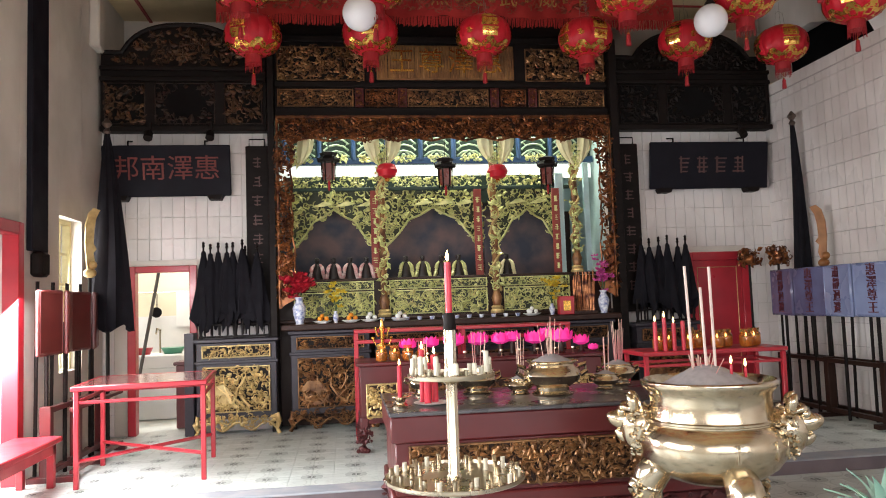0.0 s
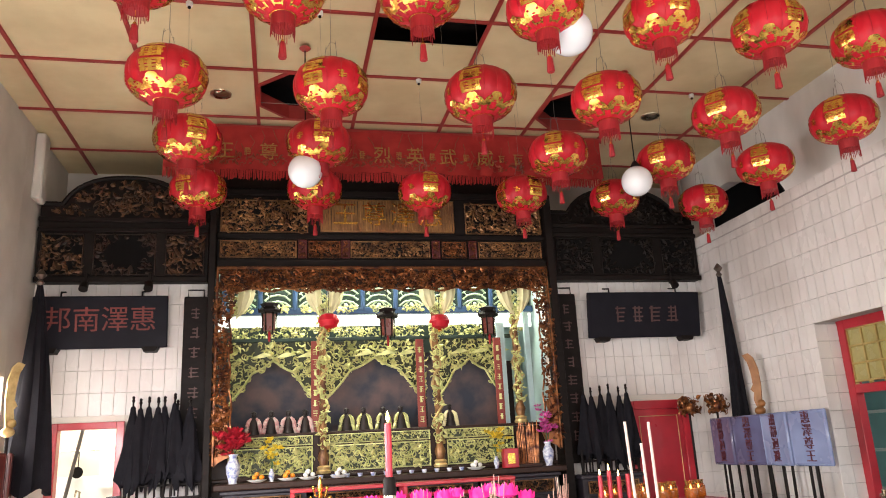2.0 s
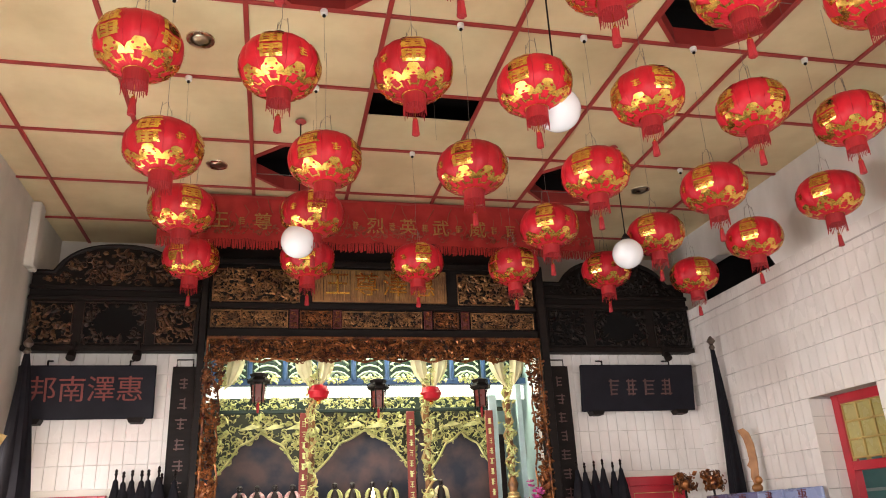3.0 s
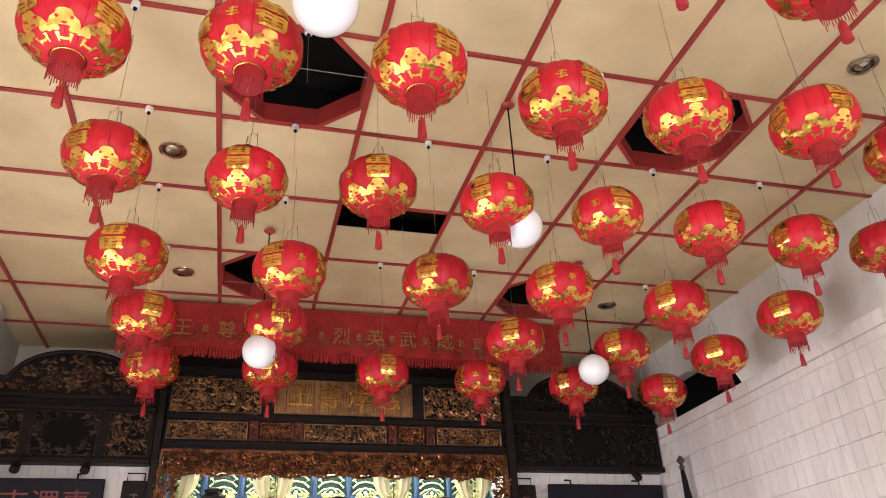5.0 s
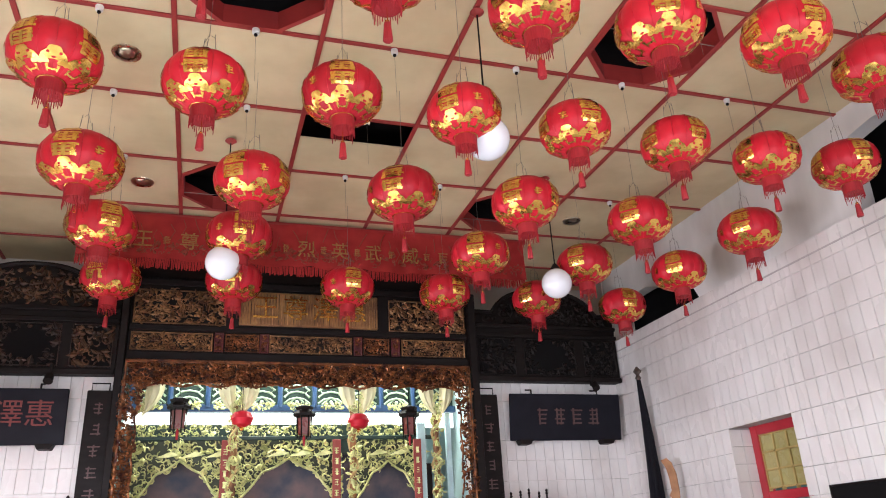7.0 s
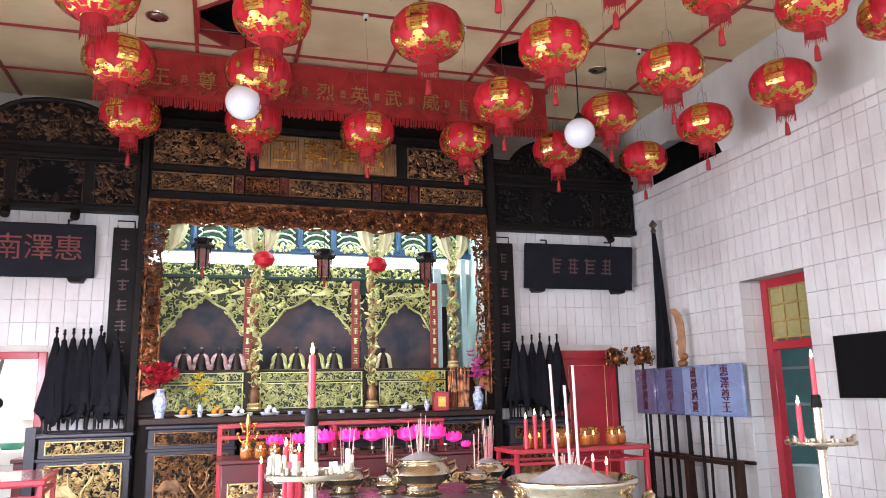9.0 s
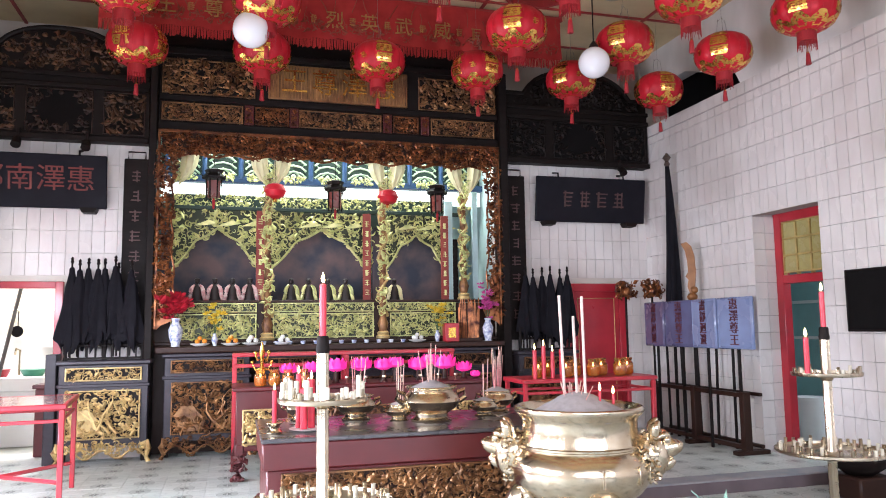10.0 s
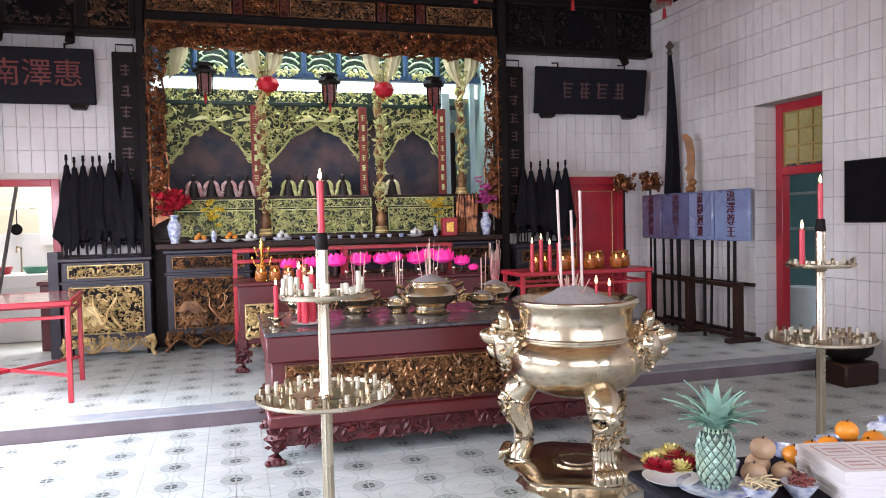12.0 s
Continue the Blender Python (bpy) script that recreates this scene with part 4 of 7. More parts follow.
tagged(part("altar_plinth", Geo().box(-0.58, 10.3, STEP, 3.98, 11.75, 1.98), M_PLINTH, None, "dark timber plinth inside the alcove"), category="plinth")
tagged(part("altar_shelf", Geo().box(-0.55, 10.14, 1.455, 3.95, 10.3, 1.5, 0.01), M_BROWNWOOD, None, "dark shelf below the gilt dado"), category="shelf")
dado = thing("gilt_dado", "gilt carved dado panels along the foot of the shrine", "panel")
for k, (x0, x1) in enumerate(((-0.36, 0.66), (0.9, 2.2), (2.46, 3.36))):
    carved_panel(dado, x0, 1.54, x1, 1.83, 10.28, M_GILTGREEN, M_GILTBACK, 300 + k, 0.06, density=1.6, kinds="sssl")
    carved_panel(dado, x0, 1.88, x1, 1.97, 10.28, M_GILTGREEN, M_GILTBACK, 310 + k, 0.045, density=1.3, kinds="ssl")
tagged(part("shrine_sill", Geo().box(-0.55, 10.22, 1.985, 3.95, 10.34, 2.02, 0.01), M_BROWNWOOD, None, "narrow dark sill above the dado"), category="sill")
for x0, x1 in ((-0.58, 0.76), (0.77, 2.32), (2.33, 3.5)):
    tagged(part("mural", Geo().box(x0, 11.0, 1.98, x1, 11.03, 3.3), M_MURAL, None, "smoke-darkened painted mural behind the figures"), category="mural", group="shrine murals")

screen = thing("shrine_screen", "pale gilt pierced screen with three scalloped arches", "screen")
for k, (xa, xb, apex, foot) in enumerate(((-0.4, 0.74, 2.99, 2.42), (0.84, 2.24, 3.0, 2.42), (2.42, 3.36, 2.95, 2.42))):
    xm, hw = (xa + xb) / 2, (xb - xa) / 2
    gap = lambda x, z, hw=hw, apex=apex, foot=foot: z + 2.3 > foot + (apex - foot) * (1 - (abs(x) / hw) ** 1.7) - 0.05 * abs(math.sin(abs(x) / hw * 6.5))
    arch = part("arch", moved(carve(xb - xa, 0.94, 0.075, 0.05, 330 + k, 1.15, gap, "ssssslb"), xm, 10.6, 2.3), M_GILTGREEN, screen, "pierced gilt spandrel carving")
    pts = []
    for i in range(41):
        x = -hw + 2 * hw * i / 40
        pts.append((xm + x, 10.56, foot + (apex - foot) * (1 - (abs(x) / hw) ** 1.7) - 0.05 * abs(math.sin(abs(x) / hw * 6.5))))
    part("backing", Geo().prism([(a, b + 0.01) for a, _, b in pts] + [(xb, 3.24), (xa, 3.24)], 10.625, 10.64), M_GILTBACK, screen, "dark olive ground behind the carving")
    part("arch_edge", Geo().tube(pts, 0.017, 5), M_GILTGREEN, screen, "scalloped gilt edge")
    part("frieze", moved(carve(xb - xa, 0.16, 0.05, 0.03, 340 + k, 1.1, None, "ssb"), xm, 10.62, 3.29), M_GILTGREEN, screen)
    for i in range(3):
        part("bird", Geo().prism([(xm - 0.3 + i * 0.3, 3.02), (xm - 0.12 + i * 0.3, 3.1), (xm + 0.0 + i * 0.3, 3.06), (xm - 0.13 + i * 0.3, 3.03)], 10.53, 10.55), M_GILTGREEN, screen)
part("backing", Geo().box(-0.5, 10.66, 3.06, 3.45, 10.68, 3.46), M_GREENBEAM, screen)
part("rail", Geo().box(-0.58, 10.55, 3.24, 3.6, 10.62, 3.29, 0.006), M_GREENBEAM, screen, "dark green rail")
tagged(part("window_1", Geo().box(-0.58, 10.9, 3.45, 3.98, 10.92, 3.66), M_WINDOW_GLOW, None, "bright clerestory strip behind the shrine"), category="window", kind="structure")

lattice = thing("lattice_frieze", "blue beams with pale green fretwork panels above the shrine", "frieze")
part("beam", Geo().box(-0.58, 10.78, 3.66, 3.98, 10.86, 3.75, 0.006), M_BLUE, lattice)
part("backing", Geo().box(-0.58, 10.9, 3.7, 3.98, 10.92, 4.35), M_GREENBEAM, lattice)
for i in range(10):
    x = -0.5 + i * 0.48
    part("mullion", Geo().lathe([(0.035, 3.72), (0.035, 4.3)], 10, pose(x, 10.8, 0)), M_BLUE, lattice)
    if i < 9:
        xm = x + 0.24
        g = Geo()
        for r in range(4):
            g.tube([(xm - 0.18, 10.85, 3.78 + r * 0.09), (xm - 0.1, 10.84, 3.84 + r * 0.09), (xm, 10.84, 3.86 + r * 0.09), (xm + 0.1, 10.84, 3.84 + r * 0.09), (xm + 0.18, 10.85, 3.78 + r * 0.09)], 0.014, 4)
        for s in (-1, 1):
            g.tube([(xm + s * 0.13, 10.85, 3.77), (xm, 10.84, 3.87)], 0.012, 4)
            for r in range(3):
                g.tube([(xm + s * 0.17, 10.85, 3.86 + r * 0.1), (xm + s * 0.12, 10.84, 3.93 + r * 0.09), (xm + s * 0.16, 10.84, 3.97 + r * 0.09)], 0.01, 4)
        g.ball((xm, 10.85, 3.8), 0.03)
        part("fretwork", g, M_PALEPANEL, lattice, "pale green scroll fretwork")
        part("rosette", moved(carve(0.3, 0.09, 0.04, 0.04, 360 + i, 1.8), xm, 10.76, 3.68), M_GILTGREEN, lattice)


def shrine_column(x, y, z0, z1, seed):
    t = thing("shrine_column", "gilt column wound with carved scrolls", "column", "gilt shrine columns", at=(x, y, 0))
    part("shaft", Geo().lathe([(0.07, z0), (0.075, z0 + 0.06), (0.05, z0 + 0.1), (0.075, z0 + 0.2), (0.045, z0 + 0.28), (0.045, z1)], 14), M_GOLDDARK, t)
    n = 50
    part("dragon", Geo().tube([((0.06 + 0.012 * math.sin(i)) * math.cos(i * 0.42), (0.06 + 0.012 * math.sin(i)) * math.sin(i * 0.42), z0 + 0.3 + (z1 - z0 - 0.3) * i / n) for i in range(n + 1)], 0.022, 5), M_GOLD, t, "gilt scroll winding up the shaft")
    part("leafwork", moved(carve(0.15, z1 - z0 - 0.3, 0.06, 0.05, seed, 0.8, kinds="sl"), 0, -0.045, z0 + 0.3), M_GILTGREEN, t)
    part("foot_ring", Geo().lathe([(0.09, z0), (0.095, z0 + 0.03), (0.075, z0 + 0.05), (0.085, z0 + 0.08), (0.06, z0 + 0.1)], 16), M_GOLD, t)


for x, seed in ((0.81, 1), (2.335, 2), (3.55, 3)):
    shrine_column(x, 10.42 if x > 3 else 10.22, 2.02 if x > 3 else 1.5, 3.62, 370 + seed)
M_REDBOARD = mat("red_couplet_paint", (0.26, 0.035, 0.022), 0.5, scale=6)
for x, seed in ((0.72, 5), (2.15, 6), (3.27, 7)):
    t = thing("shrine_couplet", "narrow red couplet board with gold characters in the shrine", "board", "red shrine boards")
    part("board", Geo().box(x - 0.055, 10.4, 2.02, x + 0.055, 10.43, 3.22, 0.005), M_REDBOARD, t)
    rng = random.Random(seed)
    for i in range(8):
        g, z = Geo(), 3.1 - i * 0.135
        for k in range(3):
            d = rng.uniform(0.012, 0.032)
            g.box(x - d, 10.392, z - 0.03 * k, x + d, 10.399, z + 0.009 - 0.03 * k, 0.001)
        g.box(x - 0.005 + rng.uniform(-0.02, 0.02), 10.391, z - 0.07, x + 0.005 + rng.uniform(0, 0.02), 10.398, z + 0.01, 0.001)
        part("character", g, M_GILTGREEN, t)

M_PALEBLUE = mat("pale_blue_painted_strip", (0.55, 0.75, 0.78), 0.6, scale=4)
tagged(part("shrine_post", Geo().box(3.3, 10.5, 2.0, 3.42, 10.56, 3.45), M_PALEBLUE, None, "pale blue painted post in the shrine"), category="post")
tagged(part("shrine_post", Geo().box(3.72, 10.5, 1.5, 3.8, 10.56, 3.6), M_PALEBLUE, None, "pale blue painted post in the shrine"), category="post")
tagged(part("shrine_board", Geo().box(3.42, 10.52, 2.0, 3.5, 10.54, 2.9), M_BLACKWOOD, None, "narrow black panel in the shrine"), category="panel")


def swag(x, half=False):
    t = thing("silk_swag", "cream silk curtain swag with a gilt boss", "curtain", "silk swags", at=(x, 10.22, 3.46))
    for s in (-1, 1):
        if half and s < 0:
            continue
        vs, fs = [], []
        for i in range(9):
            for j in range(9):
                u, v = i / 8, j / 8
                spread = math.sin(math.pi / 2 * min(1, v * 1.2)) ** 0.75
                vs.append((s * (0.015 + 0.035 * v + u * (0.015 + 0.2 * spread)), -0.05 * math.sin(u * 3.1) - 0.012 * math.sin(u * 17 + v * 2) - 0.02 * (1 - v), 0.5 * v * (1 - 0.1 * u) + 0.05 * u * u * (1 - v)))
        fs = [(i * 9 + j, i * 9 + j + 1, i * 9 + j + 10, i * 9 + j + 9) for i in range(8) for j in range(8)]
        part("drape", Geo().add(vs, fs), M_CURTAIN, t)
    part("boss", moved(carve(0.1, 0.28, 0.045, 0.03, int(x * 50) + 400, 1.2), 0, -0.03, 0.06), M_GILTGREEN, t, "gilt leaf boss")


swag(-0.33, True)
for x in (0.84, 2.4, 3.52):
    swag(x)


def hung_lantern(x, z, red):
    y = 10.16
    if red:
        t = thing("small_red_lantern", "small round red glass lantern hung before the shrine", "lantern", "small red lanterns", at=(x, y, z))
        part("globe", Geo().lathe([(0.05, -0.1), (0.11, -0.075), (0.145, 0), (0.11, 0.075), (0.05, 0.1)], 24, None, lambda k, q: 1 - 0.04 * (k % 2)), M_LANTERN, t)
        part("finial", Geo().lathe([(0.02, -0.15), (0.035, -0.12), (0.02, -0.1)], 10), M_FOIL, t)
    else:
        t = thing("palace_lantern", "dark hexagonal palace lantern with a red glow inside", "lantern", "palace lanterns", at=(x, y, z))
        part("panes", Geo().lathe([(0.075, -0.12), (0.085, 0.1)], 6), mat("dim_red_lantern_pane", (0.14, 0.03, 0.022), 0.3, emit=0.12), t)
        g = Geo()
        for k in range(6):
            a = math.pi / 3 * k
            g.tube([(0.085 * math.cos(a), 0.085 * math.sin(a), -0.16), (0.095 * math.cos(a), 0.095 * math.sin(a), 0.12), (0.15 * math.cos(a), 0.15 * math.sin(a), 0.18)], 0.011, 4)
        part("frame", g, M_BLACKWOOD, t)
        part("roof", Geo().lathe([(0.14, 0.12), (0.15, 0.15), (0.1, 0.2), (0.12, 0.24), (0.03, 0.27)], 6), M_BLACKWOOD, t)
        part("tassel", Geo().lathe([(0.012, -0.26), (0.02, -0.16), (0.006, -0.12)], 8), M_TASSEL, t)
    part("cord", Geo().tube([(0, 0, 0.08), (0, 0, 4.05 - z)], 0.005, 4), M_BLACKWOOD, t)


for q in ((0.89, 3.45, True), (2.4, 3.42, True), (0.12, 3.45, False), (1.68, 3.36, False), (3.1, 3.36, False)):
    hung_lantern(*q)


def figurine(x, z, s, robe, label, y=10.45):
    """A seated figurine as one plain shape."""
    g = Geo().lathe([(0.1, 0), (0.105, 0.04), (0.085, 0.1), (0.075, 0.2), (0.06, 0.27), (0.03, 0.3)], 12)
    g.ball((0, 0, 0.345), 0.045).lathe([(0.05, 0.37), (0.052, 0.39), (0.03, 0.41), (0.01, 0.42)], 10)
    body = len(g.f)
    for k in (-1, 1):
        g.tube(smooth_path([(0.045 * k, -0.03, 0.29), (0.095 * k, -0.06, 0.22), (0.115 * k, -0.07, 0.1), (0.14 * k, -0.05, 0.0)]), 0.036, 7, smooth_values([0.5, 1, 1.05, 0.9]))
    g.v = [(a * s, b * s, c * s) for a, b, c in g.v]
    ob = part("statue", g, M_DARKFIG, None, label)
    ob.data.materials.append(robe)
    ob.data.polygons.foreach_set("material_index", [0 if i < body else 1 for i in range(len(ob.data.polygons))])
    ob.matrix_world = pose(x, y, z)
    tagged(ob, category="statue", group="shrine statues")


for x in (-0.07, 0.15, 0.37, 0.59):
    figurine(x, 2.02, 0.72, M_ROBE, "small statue in a pink and white robe on the sill")
for x in (1.13, 1.36, 1.62, 1.86):
    figurine(x, 2.02, 0.72, M_GILTGREEN, "small gilded statue on the shrine sill")
figurine(2.54, 2.02, 0.72, M_CURTAIN, "small statue in a yellow robe on the sill")


# ---- things on the altar counter ----
M_PORCELAIN = mat("blue_and_white_porcelain", (0.72, 0.74, 0.78), 0.15, other=(0.10, 0.14, 0.36), scale=26, amount=0.9, bump=0)
M_REDFLOWER = mat("crimson_silk_petals", (0.5, 0.012, 0.03), 0.6, scale=20, island=0.4)
M_YELLOWFLOWER = mat("yellow_petals", (0.85, 0.62, 0.04), 0.55, scale=20, island=0.3)
M_PINKFLOWER = mat("magenta_petals", (0.75, 0.10, 0.42), 0.55, scale=20, island=0.4)
M_LEAF = mat("dull_green_leaf", (0.05, 0.12, 0.05), 0.5, scale=20, island=0.5)
M_ORANGE = mat("orange_peel", (0.85, 0.30, 0.02), 0.4, scale=12, bump=0.4, fine=180)


def flower_heads(rng, n, spread, size, cz):
    g = Geo()
    for _ in range(n):
        c = Vector((rng.gauss(0, spread[0]), rng.gauss(0, spread[1]), cz + rng.gauss(0, spread[2])))
        for k in range(9):
            a, e = 2 * math.pi * k / 9 + rng.uniform(-0.2, 0.2), rng.uniform(0.1, 0.9)
            d = Vector((math.cos(a) * math.cos(e), math.sin(a) * math.cos(e), math.sin(e)))
            w = d.orthogonal().normalized() * size * 0.28
            g.add([c, c + d * size * 0.6 + w, c + d * size, c + d * size * 0.6 - w], [(0, 1, 2, 3)])
    return g


def vase(x, y, z, h, petals, spread, n, size, label, cz=0.12, profile=None, body=None):
    rng = random.Random(int(x * 100) + 7)
    t = thing("flower_vase", label, "vase", "flower vases", at=(x, y, z))
    prof = profile or [(0.45, 0), (0.38, 0.05), (0.62, 0.35), (0.7, 0.6), (0.4, 0.82), (0.34, 0.9), (0.5, 1.0)]
    part("vase_body", Geo().lathe([(r * h * 0.36, q * h) for r, q in prof], 20), body or M_PORCELAIN, t)
    g = Geo()
    for i in range(6):
        g.tube([(0, 0, h * 0.9), (rng.gauss(0, spread[0] * 0.6), rng.gauss(0, 0.03), h + cz * 0.7)], 0.004, 4)
    tagged(part("stem", g, M_LEAF, t), kind="stuff")
    tagged(part("bouquet", flower_heads(rng, n, spread, size, h + cz), petals, t), kind="stuff")


vase(-0.28, 9.8, 1.45, 0.34, M_REDFLOWER, (0.1, 0.05, 0.07), 40, 0.09, "blue and white vase with crimson silk flowers", 0.14)
vase(0.17, 9.8, 1.45, 0.15, M_YELLOWFLOWER, (0.05, 0.03, 0.06), 14, 0.06, "small white vase with yellow flowers", 0.2)
vase(2.98, 9.8, 1.45, 0.15, M_YELLOWFLOWER, (0.06, 0.03, 0.06), 16, 0.06, "small white vase with yellow flowers", 0.26)
vase(3.68, 9.78, 1.45, 0.3, M_PINKFLOWER, (0.05, 0.03, 0.12), 26, 0.06, "pale vase with magenta orchid flowers", 0.22)

t = thing("incense_rack", "bundle of brown joss sticks standing in a rack", "rack", at=(3.42, 9.8, 1.45))
part("tray", Geo().box(-0.16, -0.06, 0, 0.16, 0.06, 0.04), M_BROWNWOOD, t)
random.seed(3)
for i in range(26):
    x = random.uniform(-0.14, 0.14)
    part("joss_stick", Geo().tube([(x, 0, 0.02), (x * 1.1 + random.uniform(-0.02, 0.02), 0.02, random.uniform(0.4, 0.58))], 0.008, 5), M_GOLDRED, t)
t = thing("lantern_box", "small red paper box on the counter", "box", at=(3.16, 9.78, 1.45))
part("box_body", Geo().box(-0.1, -0.06, 0, 0.1, 0.06, 0.24, 0.008), M_REDPAINT, t)
part("box_label", Geo().box(-0.05, -0.066, 0.05, 0.05, -0.062, 0.18, 0.001), M_FOIL, t)


def fruit_plate(x, y, z, n, material, r=0.035, label="plate of oranges on the altar counter"):
    t = thing("fruit_plate", label, "plate", "fruit plates", at=(x, y, z))
    part("plate", Geo().lathe([(0.05, 0), (0.1, 0.02), (0.12, 0.035), (0.1, 0.03)], 20), M_WHITE, t)
    rng = random.Random(int(x * 97))
    for i in range(n):
        a = 2 * math.pi * i / max(1, n - 1)
        p = (0, 0, 0.03 + r * 2.2) if i == n - 1 else (0.055 * math.cos(a), 0.055 * math.sin(a), 0.03 + r)
        part("fruit", Geo().ball(p, r * rng.uniform(0.9, 1.1), sz=0.9, n=12, k=8), material, t)


for x in (0.0, 0.36, 0.6, 0.98, 2.7):
    fruit_plate(x, 9.78, 1.45, 4, M_ORANGE if x < 0.5 else M_WHITE, 0.03)


def tea_cup(x, y, z):
    tagged(part("tea_cup", Geo().lathe([(0.015, 0), (0.025, 0.005), (0.035, 0.045), (0.03, 0.044), (0.02, 0.01)], 14, pose(x, y, z)), M_PORCELAIN, None, "small porcelain tea cup on the altar counter"), category="cup", group="tea cups")


for i in range(12):
    tea_cup(0.75 + i * 0.16, 9.77, 1.45)

# ---- doors and side rooms ----
def door_frame(name, boxes, material, label):
    g = Geo()
    for q in boxes:
        g.box(*q, b=0.006)
    return tagged(part(name, g, material, None, label), category="door", kind="structure")


door_frame("door_1", [(-2.44, 10.15, STEP, -2.34, 10.3, 2.25), (-1.68, 10.15, STEP, -1.59, 10.3, 2.25), (-2.34, 10.15, 2.17, -1.68, 10.3, 2.25)], M_REDPAINT, "open doorway with a red painted frame to the kitchen")
M_KITCHEN = mat("cream_kitchen_wall", (0.78, 0.70, 0.52), 0.7, scale=1.5, amount=0.3)
wall("wall_kitchen", [(-5.0, 13.0, 0, -0.76, 13.2, 4), (-5.0, 10.4, 0, -4.8, 13.0, 4), (-0.9, 10.4, 0, -0.76, 13.0, 4), (-5.0, 10.4, 3.9, -0.76, 13.2, 4)], M_KITCHEN, "cream wall of the kitchen beyond the door")
sink = thing("kitchen_sink", "white sink cabinet beyond the doorway", "sink")
part("cabinet_body", Geo().box(-2.9, 11.6, STEP, -2.1, 12.2, 0.85), M_WHITE, sink)
part("basin", Geo().box(-2.9, 11.55, 0.85, -2.05, 12.2, 1.05, 0.02), M_WHITE, sink)
part("tap", Geo().tube([(-2.5, 12.1, 1.05), (-2.5, 12.1, 1.4), (-2.5, 11.9, 1.42), (-2.5, 11.86, 1.34)], 0.014), M_STEEL, sink)
tub = thing("red_basin", "red plastic basin by the sink", "basin", at=(-2.65, 11.75, 1.05))
part("tub", Geo().lathe([(0.09, 0), (0.13, 0.1), (0.125, 0.1)], 16), M_REDPAINT, tub)
tagged(part("tiled_splashback", Geo().box(-3.1, 12.9, 1.0, -1.9, 12.98, 1.6), M_WHITE, None, "white splashback panel on the kitchen wall"), category="panel")
tagged(part("leaning_pole", Geo().tube([(-2.62, 10.9, STEP), (-2.2, 11.0, 2.5)], 0.022, 8), M_PLASTER_DARK, None, "dark pole leaning inside the kitchen doorway"), category="pole")
t = thing("towel_rail", "thin wall rail with a white towel and a hanging pan", "rail")
part("rail", Geo().tube([(-3.0, 12.86, 1.98), (-1.9, 12.86, 1.98)], 0.012, 6), M_STEEL, t)
part("towel", Geo().add([(-2.42 + 0.045 * i, 12.84 + 0.012 * math.sin(i * 1.9), z) for i in range(11) for z in (1.98, 1.7, 1.42)], [(i * 3 + j, i * 3 + j + 1, i * 3 + j + 4, i * 3 + j + 3) for i in range(10) for j in range(2)]), M_WHITE, t, "white towel")
part("pan", Geo().lathe([(0.02, 0), (0.07, 0.01), (0.085, 0.04), (0.08, 0.04)], 18, pose(-2.72, 12.84, 1.66, 90, 0, 0)).tube([(-2.72, 12.84, 1.74), (-2.72, 12.85, 1.96)], 0.008, 5), M_VOID, t, "dark hanging pan")
t = thing("green_tray", "green plastic dish tray on the sink", "tray", at=(-2.25, 11.8, 1.05))
part("tray_body", Geo().lathe([(0.12, 0), (0.17, 0.09), (0.16, 0.09)], 16), mat("green_plastic", (0.08, 0.3, 0.2), 0.4), t)
chest = thing("maroon_chest", "low maroon wooden chest in the doorway", "chest")
part("chest_body", Geo().box(-1.95, 10.6, STEP, -1.45, 11.0, 0.95, 0.01), M_MAROON, chest)
part("chest_lid", Geo().box(-1.98, 10.57, 0.95, -1.45, 11.02, 1.0, 0.01), M_MAROON, chest)

d2 = door_frame("door_2", [(5.02, 10.12, STEP, 5.12, 10.22, 2.24), (5.85, 10.12, STEP, 5.95, 10.22, 2.24), (5.12, 10.12, 2.12, 5.85, 10.22, 2.24)], M_REDPAINT, "closed red painted door with a gold lined panel")
part("leaf", Geo().box(5.12, 10.15, STEP, 5.85, 10.19, 2.12, 0.004), M_REDPAINT, d2)
part("panel_lining", border(5.2, 0.5, 5.77, 2.02, 10.15, 0.012, 0.008), M_GOLD, d2)

M_GLASSY = mat("amber_obscured_glass", (0.42, 0.36, 0.14), 0.25, scale=8, coat=0.3)
d3 = door_frame("door_3", [(6.72, 7.74, STEP, 6.83, 7.86, 2.95), (6.72, 6.71, STEP, 6.83, 6.8, 2.95), (6.72, 6.8, 2.84, 6.83, 7.74, 2.95), (6.72, 6.8, 2.1, 6.83, 7.74, 2.2)], M_REDPAINT, "red painted doorway with an amber transom window")
for i in range(3):
    for j in range(4):
        y, z = 6.86 + j * 0.225, 2.25 + i * 0.2
        part("pane", Geo().box(6.76, y, z, 6.77, y + 0.2, z + 0.175, 0.002), M_GLASSY, d3)
g = Geo()
for i in range(4):
    g.box(6.74, 6.8, 2.225 + i * 0.2, 6.79, 7.74, 2.25 + i * 0.2)
for j in range(5):
    g.box(6.74, 6.835 + j * 0.225, 2.2, 6.79, 6.86 + j * 0.225, 2.85)
part("glazing_bar", g, mat("ochre_glazing_bar", (0.45, 0.32, 0.1), 0.5), d3)
M_TEALROOM = mat("teal_room_wall", (0.30, 0.52, 0.52), 0.7, scale=2)
